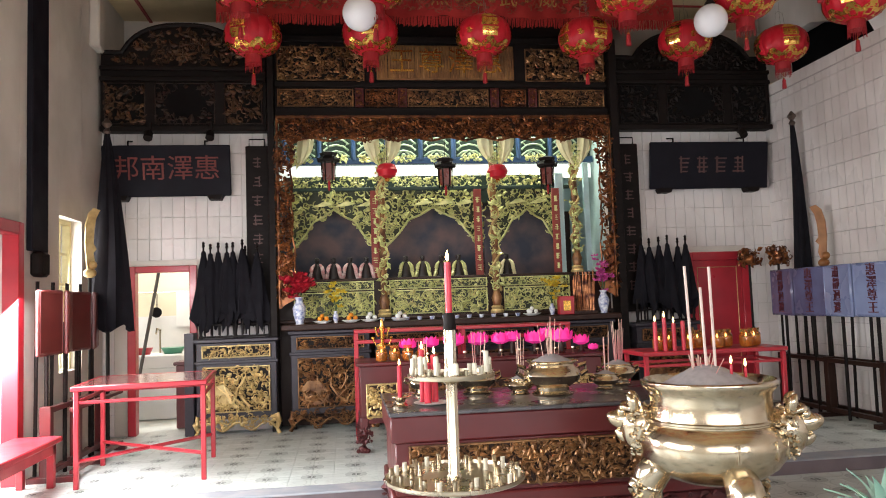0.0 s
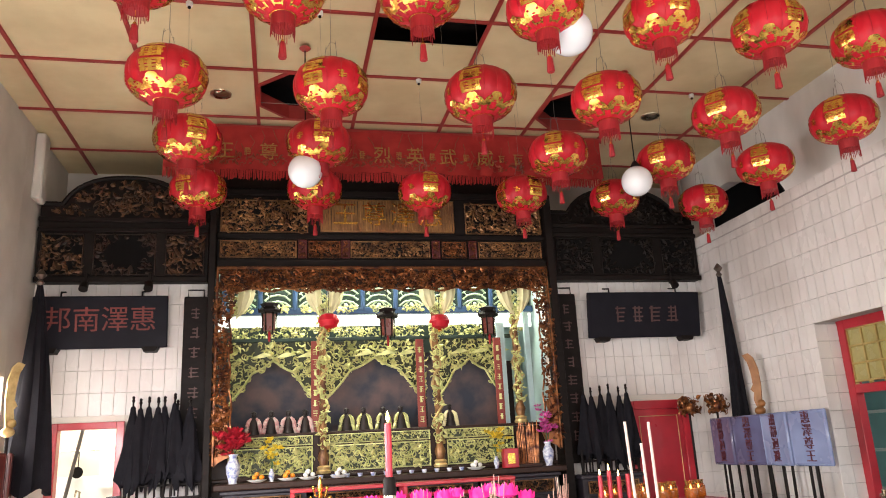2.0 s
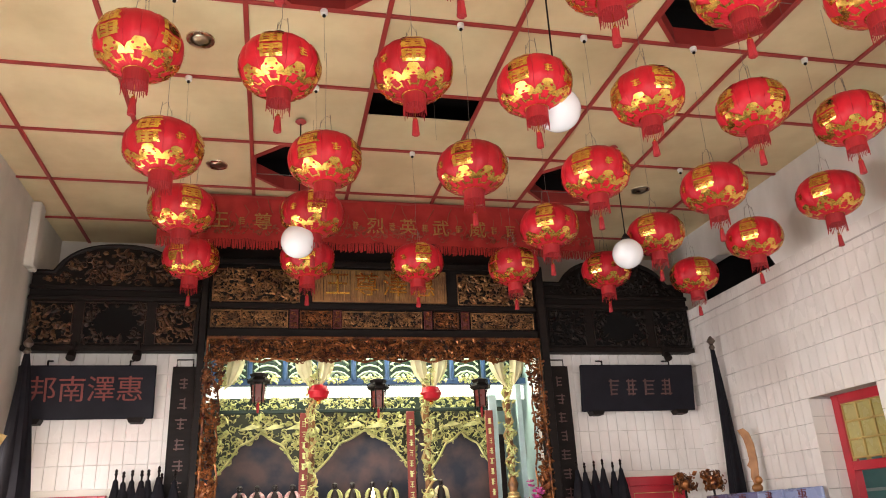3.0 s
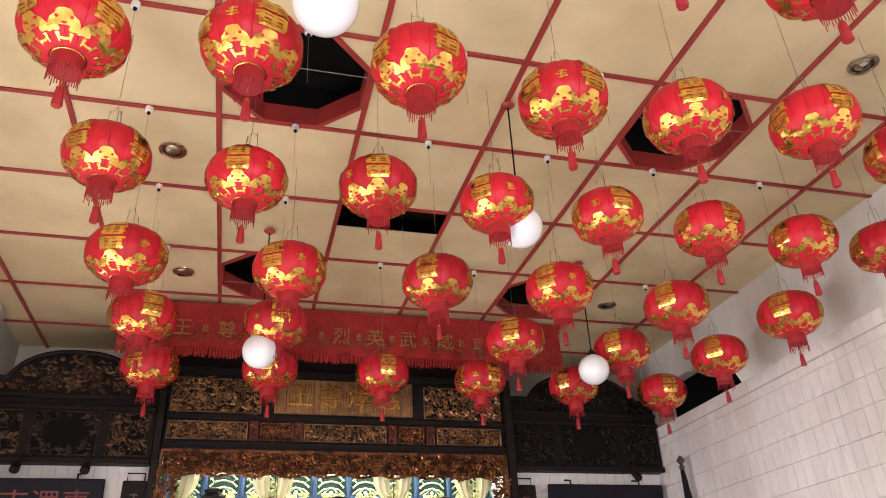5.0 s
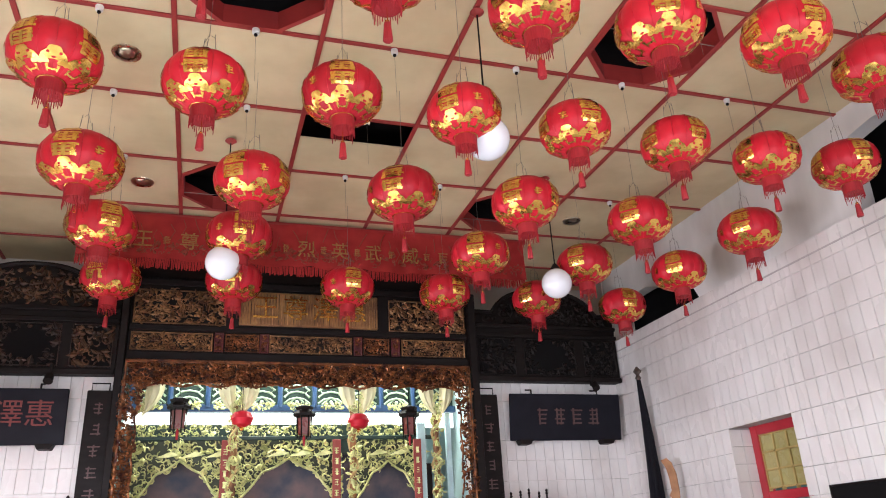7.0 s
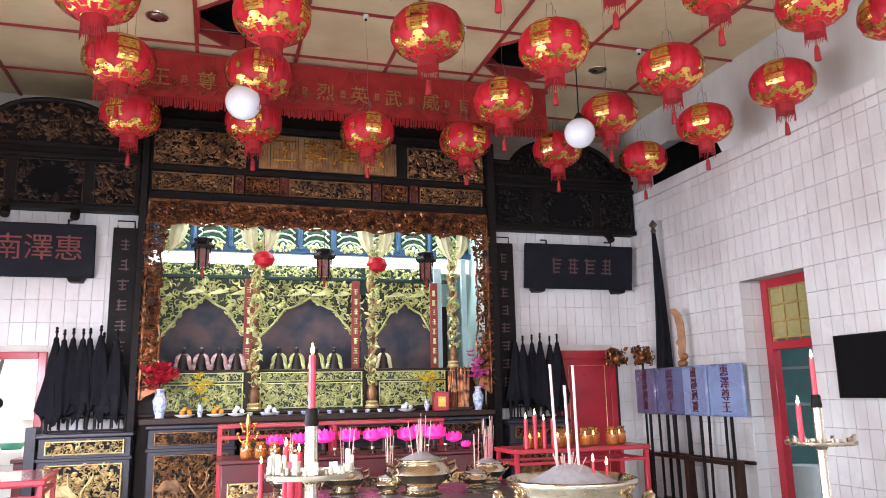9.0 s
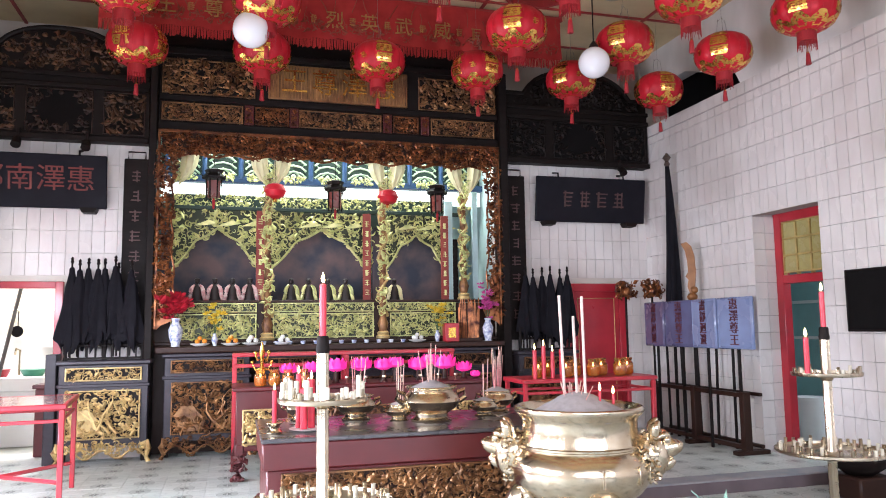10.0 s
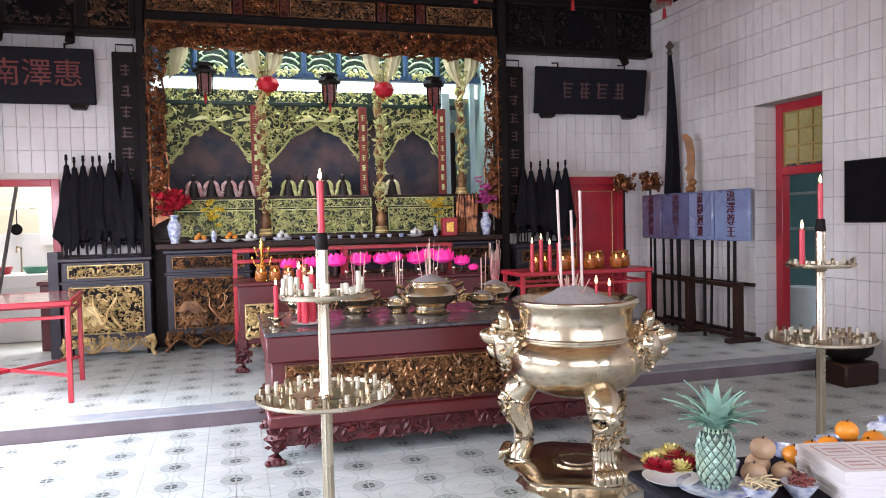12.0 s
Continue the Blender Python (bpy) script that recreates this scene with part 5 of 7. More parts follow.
wall("wall_side_room", [(9.0, 4.5, 0, 9.2, 10.2, 3.5), (6.8, 10.0, 0, 9.2, 10.2, 3.5), (6.8, 4.5, 0, 9.2, 4.7, 3.5), (6.8, 4.5, 3.4, 9.2, 10.2, 3.5)], M_TEALROOM, "teal wall of the room beyond the side door")
cup = thing("teal_cupboard", "teal painted cupboard with shelves beyond the side door", "cupboard")
part("cupboard_body", Geo().box(8.2, 8.5, STEP, 8.9, 9.6, 2.4), M_TEALROOM, cup)
for z in (0.9, 1.4, 1.9):
    part("shelf", Geo().box(8.1, 8.45, z, 8.2, 9.65, z + 0.04), M_WHITE, cup)
bin_ = thing("white_bin", "pale plastic bin beyond the side door", "bin", at=(7.6, 8.4, STEP))
part("bin_body", Geo().lathe([(0.15, 0), (0.2, 0.55), (0.19, 0.55)], 16), M_WHITE, bin_)

# left side door, window and bench
door_frame("door_4", [(XL - 0.1, 7.63, STEP, XL + 0.05, 7.75, 2.55), (XL - 0.1, 6.35, STEP, XL + 0.05, 6.47, 2.55), (XL - 0.1, 6.47, 2.43, XL + 0.05, 7.63, 2.55)], M_REDPAINT, "open side doorway with a red painted frame")
w = tagged(part("window_2", Geo().box(XL - 0.2, 8.74, 1.0, XL - 0.12, 8.8, 2.76).box(XL - 0.2, 9.4, 1.0, XL - 0.12, 9.46, 2.76).box(XL - 0.2, 8.8, 2.7, XL - 0.12, 9.4, 2.76).box(XL - 0.2, 8.8, 1.0, XL - 0.12, 9.4, 1.06), M_CURTAIN, None, "narrow bright side window with a yellow frame"), category="window", kind="structure")
for z in (1.5, 2.0, 2.35):
    part("glazing_bar", Geo().box(XL - 0.18, 8.8, z, XL - 0.15, 9.4, z + 0.03), M_CURTAIN, w)
for y in (9.0, 9.2):
    part("glazing_bar", Geo().box(XL - 0.178, y, 1.06, XL - 0.152, y + 0.025, 2.7), M_CURTAIN, w)
bench = thing("red_bench", "red painted wooden bench beside the side door", "bench")
part("seat", Geo().box(-2.72, 6.3, 0.52, -2.3, 7.6, 0.57, 0.01), M_REDPAINT, bench)
part("apron", Geo().box(-2.68, 6.35, 0.42, -2.34, 7.55, 0.52, 0.005), M_REDPAINT, bench)
for x in (-2.66, -2.4):
    for y in (6.36, 7.48):
        part("leg", Geo().box(x, y, STEP if y > YS else 0, x + 0.06, y + 0.06, 0.52), M_REDPAINT, bench)
t = thing("wall_couplet", "dark vertical couplet board fixed to the plaster wall", "board")
part("board", Geo().box(XL + 0.002, 7.9, 2.3, XL + 0.06, 8.3, 5.0, 0.01), M_INDIGO, t)
part("bracket", Geo().box(XL, 7.98, 2.05, XL + 0.12, 8.2, 2.3, 0.03), M_BLACKWOOD, t)
tagged(part("pipe_cover", Geo().box(XL, 9.7, 4.95, XL + 0.12, 9.86, ZC - 0.03, 0.02).box(XL, 9.88, 4.95, XL + 0.1, 9.98, ZC - 0.03, 0.02), M_PLASTER, None, "pale boxed pipes in the wall corner"), category="pipe")


# ---- processional boards, umbrellas and weapons ----
def rack(x0, y0, y1, z0, h, label, material=M_BROWNWOOD):
    t = thing("weapon_rack", label, "rack", "weapon racks")
    for z in (z0 + 0.08, h):
        part("rail", Geo().box(x0 - 0.035, y0, z - 0.025, x0 + 0.035, y1, z + 0.025), material, t)
        part("back_rail", Geo().box(x0 + 0.2, y0, z - 0.02, x0 + 0.25, y1, z + 0.02), material, t)
    for y in (y0, (y0 + y1) / 2, y1):
        part("post", Geo().box(x0 - 0.05, y - 0.04, z0, x0 + 0.05, y + 0.04, h + 0.04), material, t)
        part("foot", Geo().box(x0 - 0.16, y - 0.05, z0, x0 + 0.28, y + 0.05, z0 + 0.05), material, t)


# blue-grey reflection put into the base colour, a dimmer copy for the far signs
M_SIGNSHEEN = mat("sign_with_painted_sheen", (0.24, 0.29, 0.47), 0.25, other=(0.15, 0.17, 0.30), scale=3, amount=0.5, coat=0.4, bump=0.03)
M_SIGNSHEEN_DIM = mat("sign_with_dim_painted_sheen", (0.13, 0.13, 0.24), 0.25, other=(0.09, 0.06, 0.11), scale=3, amount=0.7, coat=0.4, bump=0.03)
M_SIGNLETTER = mat("maroon_sign_lettering", (0.10, 0.02, 0.03), 0.5)
M_MAROONSIGN = mat("dark_maroon_sign", (0.11, 0.018, 0.016), 0.35, scale=4)


def sign_board(x, y, rz, w, zc, h, board, letter, words, label):
    t = thing("procession_sign", label, "sign", "procession signs", at=(x, y, 0), turn=rz)
    part("board", Geo().box(-w / 2, -0.02, zc - h / 2, w / 2, 0.02, zc + h / 2, 0.012), board, t)
    part("edge", border(-w / 2 + 0.03, zc - h / 2 + 0.03, w / 2 - 0.03, zc + h / 2 - 0.03, -0.018, 0.014, 0.008), board, t)
    part("pole", Geo().tube([(0, 0.03, STEP), (0, 0.03, zc)], 0.02, 8), M_BLACKWOOD, t)
    if words:
        lettering(t, "\n".join(words), 0, -0.028, zc + 0.005, h * 0.235, letter, gap=0.98)


rack(6.12, 7.78, 9.7, STEP, 0.8, "low dark wooden rack along the tiled wall")
for i, words in enumerate(("肅靜迴避", "惠澤尊王", "肅靜迴避", "惠澤尊王")):
    sign_board(6.05 + 0.02 * (i % 2), 9.5 - 0.565 * i, -90 + (7 if i % 2 else -5), 0.56, 1.64, 0.61, M_SIGNSHEEN if i > 1 else M_SIGNSHEEN_DIM, M_SIGNLETTER, words, "glossy procession sign with painted blue-grey sheen and dark characters on a pole")
rng = random.Random(8)
for i in range(5):
    x, y = 6.2 + 0.02 * i, 9.45 - 0.32 * i
    t = thing("staff", "dark wooden staff standing in the rack", "staff", "wooden staffs", at=(x, y, 0))
    part("shaft", Geo().tube([(0, 0, STEP), (rng.uniform(-0.03, 0.03), 0, 1.6 + rng.uniform(-0.2, 0.1))], 0.018, 7), M_BLACKWOOD, t)


M_PEWTER = mat("tarnished_pewter", (0.16, 0.12, 0.10), 0.4, 0.7, scale=12)


def furled_umbrella(x, y, z0, z1, material, label, wide=0.16):
    t = thing("ceremonial_umbrella", label, "umbrella", "furled umbrellas", at=(x, y, 0))
    part("shaft", Geo().tube([(0, 0, STEP), (0, 0, z1 - 0.1)], 0.022, 8), M_BLACKWOOD, t)
    n, m, vs = 30, 16, []
    for i in range(m + 1):
        u = i / m
        for k in range(n):
            a = 2 * math.pi * k / n
            r = (0.028 + (wide - 0.028) * u ** 0.85) * (1 + (0.05 + 0.13 * u) * math.sin(6 * a + 2 * u) + 0.06 * math.sin(11 * a + 1.3))
            vs.append((r * math.cos(a) + 0.03 * math.sin(3 * u), r * math.sin(a) * 0.8, z1 - 0.18 - (z1 - 0.18 - z0 + 0.05 * math.sin(4 * a + 1) * u) * u))
    fs = [(i * n + k, i * n + (k + 1) % n, (i + 1) * n + (k + 1) % n, (i + 1) * n + k) for i in range(m) for k in range(n)]
    part("cloth", Geo().add(vs, fs), material, t)
    part("finial", Geo().lathe([(0.02, z1 - 0.2), (0.045, z1 - 0.16), (0.02, z1 - 0.12), (0.06, z1 - 0.07), (0.05, z1 - 0.05), (0.012, z1)], 10), M_PEWTER, t)


furled_umbrella(6.22, 9.3, 1.55, 4.03, M_CLOTH_BLACK, "tall furled black ceremonial umbrella against the tiled wall", 0.125)
furled_umbrella(-2.42, 9.3, 1.5, 3.95, M_CLOTH_BLACK, "tall furled dark ceremonial umbrella in the corner", 0.24)


def glaive(x, y, z, material, label, rz=0, flip=1):
    t = thing("ceremonial_glaive", label, "weapon", "gilt glaives", at=(x, y, z), turn=rz)
    out = [(-0.03, 0), (-0.07, 0.1), (-0.05, 0.2), (-0.1, 0.24), (-0.05, 0.3), (-0.06, 0.45), (-0.09, 0.58), (-0.16, 0.68), (-0.06, 0.7), (0.02, 0.64), (0.07, 0.5), (0.08, 0.3), (0.06, 0.12), (0.04, 0)]
    part("blade", Geo().prism([(a * flip * 0.75, b) for a, b in out], -0.012, 0.012), material, t)
    part("ornament", Geo().ball((0, 0, -0.03), 0.07, sz=0.8).ball((0.03, 0, 0.06), 0.05), material, t)
    part("shaft", Geo().tube([(0, 0, STEP - z), (0, 0, 0)], 0.018, 8), M_BLACKWOOD, t)


M_OLDGOLD = mat("worn_orange_gold_paint", (0.27, 0.11, 0.03), 0.5, 0.15, other=(0.14, 0.05, 0.016), scale=10)
glaive(6.2, 8.82, 2.02, M_OLDGOLD, "gold painted ceremonial glaive standing in the rack", -50)
glaive(-2.5, 8.95, 2.15, M_GOLD, "pale gold ceremonial glaive standing in the rack", 50, -1)
for x, y in ((5.75, 9.75), (6.05, 9.55)):
    t = thing("ceremonial_mace", "carved gilt mace head on a dark pole", "weapon", "gilt maces", at=(x, y, 2.1))
    part("head", moved(carve(0.3, 0.24, 0.06, 0.12, int(x * 10), 2.5), 0, 0.05, -0.1), M_GOLDRED, t)
    part("core", Geo().ball((0, 0, 0), 0.08), M_GOLDRED, t)
    part("shaft", Geo().tube([(0, 0, STEP - 2.1), (0, 0, 0)], 0.016, 7), M_BLACKWOOD, t)

rack(-2.5, 7.75, 9.3, STEP, 0.78, "low maroon wooden rack along the plaster wall", M_MAROON)
for i in range(4):
    y = 7.82 + i * 0.4
    sign_board(-2.5 + 0.03 * (i % 2), y, 90 + (14 if i % 2 else -10), 0.42, 1.6, 0.62, M_MAROONSIGN, M_REDLETTER, "", "dark maroon procession sign on a pole in the rack")
for i in range(5):
    t = thing("staff", "dark wooden staff standing in the rack", "staff", "wooden staffs", at=(-2.66 + 0.02 * i, 7.9 + 0.33 * i, 0))
    part("shaft", Geo().tube([(0, 0, STEP), (0.02, 0, 2.0)], 0.018, 7), M_BLACKWOOD, t)

t = thing("notice_board", "black framed notice board on the tiled wall", "board")
part("board", Geo().box(XR - 0.035, 5.5, 1.54, XR - 0.004, 6.42, 2.16, 0.006), M_VOID, t)
part("edge", border(-6.4, 1.56, -5.52, 2.14, 0, 0.02, 0.01), M_BLACKWOOD, t).matrix_basis = pose(XR - 0.035, 0, 0, 0, 0, -90)
jar = thing("dark_pot", "squat dark pottery jar on a low stand by the side wall", "pot", at=(6.05, 6.1, 0))
part("stand", Geo().box(-0.2, -0.2, 0, 0.2, 0.2, 0.22, 0.02), M_BROWNWOOD, jar)
part("pot_body", Geo().lathe([(0.12, 0.22), (0.22, 0.29), (0.24, 0.36), (0.17, 0.43), (0.19, 0.46), (0.16, 0.46)], 20), M_BLACKWOOD, jar)

# ---- altar tables ----
M_DARKTOP = mat("polished_black_stone_top", (0.06, 0.055, 0.06), 0.28, other=(0.1, 0.09, 0.09), scale=5, bump=0.02, coat=0.25)
M_MAROONCARVE = mat("carved_maroon_moulding", (0.10, 0.016, 0.018), 0.5, other=(0.045, 0.008, 0.008), scale=10, island=0.4)


def claw_foot(parent, x, y, z0, s, name="foot"):
    g = Geo().tube([(x, y, z0 + 0.26), (x + 0.03 * s, y - 0.03, z0 + 0.19), (x - 0.005 * s, y, z0 + 0.1), (x + 0.015 * s, y - 0.01, z0 + 0.05), (x + 0.02 * s, y - 0.02, z0)], 0.05, 9, [1.1, 1.35, 0.9, 1.0, 1.3])
    for k in range(4):
        g.ball((x + 0.02 * s + 0.035 * (k - 1.5), y - 0.06, z0 + 0.025), 0.022, n=8, k=5)
    g.add(*[(lambda c: (c.v, c.f))(moved(carve(0.14, 0.14, 0.04, 0.04, int(abs(x) * 70), 1.6), x, y - 0.05, z0 + 0.12))][0])
    return part(name, g, M_MAROONCARVE, parent, "carved claw foot")


front = thing("altar_table", "long maroon lacquered altar table with a gilt carved front", "table", "altar tables")
X0, X1, Y0, Y1, ZT = 0.57, 3.12, 5.45, 6.62, 0.92
part("top", Geo().box(X0 - 0.01, Y0 - 0.02, ZT - 0.03, X1 + 0.01, Y1, ZT, 0.008), M_DARKTOP, front, "dark polished top")
part("fascia", Geo().box(X0, Y0, 0.71, X1, Y1 - 0.02, ZT - 0.032, 0.01), M_MAROON, front)
part("body", Geo().box(X0 + 0.03, Y0 + 0.03, 0.34, X1 - 0.03, Y1 - 0.05, 0.71, 0.01), M_MAROON, front)
part("base", Geo().box(X0 + 0.0, Y0 + 0.0, 0.25, X1, Y1 - 0.03, 0.345, 0.015), M_MAROON, front)
carved_panel(front, X0 + 0.14, 0.4, X1 - 0.14, 0.67, Y0 + 0.02, M_GOLDDARK, M_BROWNWOOD, 500, 0.042, depth=0.045, density=2.4, kinds="sslb")
part("lower_carving", moved(carve(X1 - X0 - 0.3, 0.12, 0.055, 0.018, 510, 1.0, kinds="ssl"), (X0 + X1) / 2, Y0 + 0.02, 0.13), M_MAROONCARVE, front, "carved maroon band of scrolls")
part("lower_rail", Geo().box(X0 + 0.05, Y0 + 0.03, 0.12, X1 - 0.05, Y1 - 0.08, 0.25, 0.01), M_MAROON, front)
for x, s in ((X0 + 0.06, -1), (X1 - 0.06, 1)):
    for y in (Y0 + 0.06, Y1 - 0.12):
        claw_foot(front, x, y, 0, s)

second = thing("altar_table", "maroon lacquered altar table with gilt corner panels on the raised floor", "table", "altar tables")
part("top", Geo().box(0.38, 8.17, 1.02, 3.1, 8.9, 1.06, 0.01), M_MAROON, second)
part("body", Geo().box(0.42, 8.22, 0.42, 3.06, 8.85, 1.02, 0.01), M_MAROON, second)
for x0, x1 in ((0.5, 0.8), (2.68, 2.98)):
    carved_panel(second, x0, 0.5, x1, 0.82, 8.21, M_GOLD, M_BROWNWOOD, int(x0 * 10) + 520, 0.05, density=1.5)
carved_panel(second, 0.95, 0.5, 2.55, 0.82, 8.21, M_GOLDDARK, M_BROWNWOOD, 530, 0.06, density=1.5)
for x, s in ((0.46, -1), (3.02, 1)):
    for y in (8.26, 8.8):
        claw_foot(second, x, y, STEP, s)
        part("leg", Geo().box(x - 0.053, y - 0.052, 0.36, x + 0.05, y + 0.04, 0.5, 0.02), M_MAROONCARVE, second)

third = thing("rail_table", "narrow red painted table with a raised rail behind the lotus lamps", "table")
part("top", Geo().box(0.38, 8.96, 1.34, 2.96, 9.3, 1.38, 0.006), M_REDPAINT, third)
for x in (0.4, 1.65, 2.92):
    for y in (8.98, 9.26):
        part("leg", Geo().box(x - 0.02, y - 0.02, STEP, x + 0.03, y + 0.02, 1.34), M_REDPAINT, third)
part("rail", Geo().box(0.38, 8.955, 1.22, 2.96, 8.985, 1.26), M_REDPAINT, third)


def red_table(x0, x1, y0, y1, z, label, top=M_REDPAINT, cross=True):
    t = thing("red_table", label, "table", "red side tables")
    part("top", Geo().box(x0 + 0.03, y0 + 0.03, z - 0.02, x1 - 0.03, y1 - 0.03, z - 0.002, 0.004), top, t)
    g = Geo().box(x0, y0, z - 0.045, x1, y0 + 0.04, z, 0.008).box(x0, y1 - 0.04, z - 0.045, x1, y1, z, 0.008)
    g.box(x0, y0 + 0.04, z - 0.045, x0 + 0.04, y1 - 0.04, z, 0.008).box(x1 - 0.04, y0 + 0.04, z - 0.045, x1, y1 - 0.04, z, 0.008)
    part("frame", g, M_REDPAINT, t)
    for x in (x0 + 0.02, x1 - 0.06):
        for y in (y0 + 0.02, y1 - 0.06):
            part("leg", Geo().box(x, y, STEP, x + 0.045, y + 0.045, z - 0.045, 0.006), M_REDPAINT, t)
    zz = z - 0.16
    for q in ((x0 + 0.06, y0 + 0.03, x1 - 0.06, y0 + 0.055), (x0 + 0.06, y1 - 0.05, x1 - 0.06, y1 - 0.025), (x0 + 0.03, y0 + 0.06, x0 + 0.055, y1 - 0.06), (x1 - 0.055, y0 + 0.06, x1 - 0.03, y1 - 0.06)):
        part("stretcher", Geo().box(q[0], q[1], zz, q[2], q[3], zz + 0.03, 0.004), M_REDPAINT, t)
    if cross:
        for a, b in (((x0 + 0.04, y0 + 0.04), (x1 - 0.04, y1 - 0.04)), ((x0 + 0.04, y1 - 0.04), (x1 - 0.04, y0 + 0.04))):
            part("cross_brace", Geo().tube([(*a, STEP + 0.24), (*b, STEP + 0.24)], 0.018, 4), M_REDPAINT, t)
    return t


side_table = red_table(-2.15, -0.99, 7.42, 8.54, 1.03, "red painted wooden table with crossed braces and a dark glossy top", mat("dusky_red_glossy_top", (0.16, 0.05, 0.05), 0.15, coat=0.4, scale=4))
side_table.matrix_world = pose(-0.99, 7.42, 0, 0, 0, 5) @ pose(0.99, -7.42, 0)
red_table(3.25, 4.82, 7.5, 8.1, 1.09, "red painted rail table with amber candle jars on it", M_REDPAINT, False)


# ---- incense burners and candles ----
M_WAX = mat("red_candle_wax", (0.62, 0.035, 0.06), 0.35, scale=12, bump=0.1)
M_PALEWAX = mat("pale_spent_candle", (0.72, 0.66, 0.52), 0.4, scale=14)
M_FLAME = mat("candle_flame", (1.0, 0.72, 0.30), 0.5, emit=9, bump=0)
M_STICK = mat("pink_incense_stick", (0.62, 0.22, 0.22), 0.7, other=(0.7, 0.6, 0.45), scale=3, amount=0.9)
M_JOSS = mat("pale_joss_stick", (0.72, 0.56, 0.5), 0.7, scale=9)
M_AMBER = mat("amber_candle_glass", (0.85, 0.42, 0.10), 0.12, other=(0.8, 0.6, 0.3), scale=9, trans=0.85, bump=0)
M_LOTUS = mat("neon_pink_lotus_lamp", (0.95, 0.04, 0.36), 0.4, emit=0.5, bump=0)


def flame(parent, x, y, z, s=1.0):
    part("flame", Geo().lathe([(0.003 * s, 0), (0.009 * s, 0.011 * s), (0.007 * s, 0.024 * s), (0.0015 * s, 0.046 * s)], 8, pose(x, y, z)), M_FLAME, parent)


def candle(x, y, z0, z1, r=0.014, lit=True, material=None, s=1.0):
    t = thing("candle", "lit red wax candle" if lit else "spent pale candle stub", "candle", "altar candles", at=(x, y, z0))
    part("wax", Geo().lathe([(r, 0), (r * 1.02, (z1 - z0) * 0.5), (r, z1 - z0 - 0.004), (r * 0.6, z1 - z0)], 12), material or M_WAX, t)
    part("wick", Geo().tube([(0, 0, z1 - z0 - 0.004), (0, 0, z1 - z0 + 0.01)], 0.0015, 4), M_VOID, t)
    if lit:
        flame(t, 0, 0, z1 - z0 + 0.004, s)


def sticks(parent, n, x, y, z, h, spread, seed, r=0.0028, material=None):
    q = random.Random(seed)
    for i in range(n):
        dx, dy, hh = q.gauss(0, spread), q.gauss(0, spread), h * q.uniform(0.75, 1.1)
        part("joss_stick", Geo().tube([(x + dx, y + dy, z), (x + dx * 1.6, y + dy * 1.6, z + hh)], r, 5), material or M_STICK, parent)


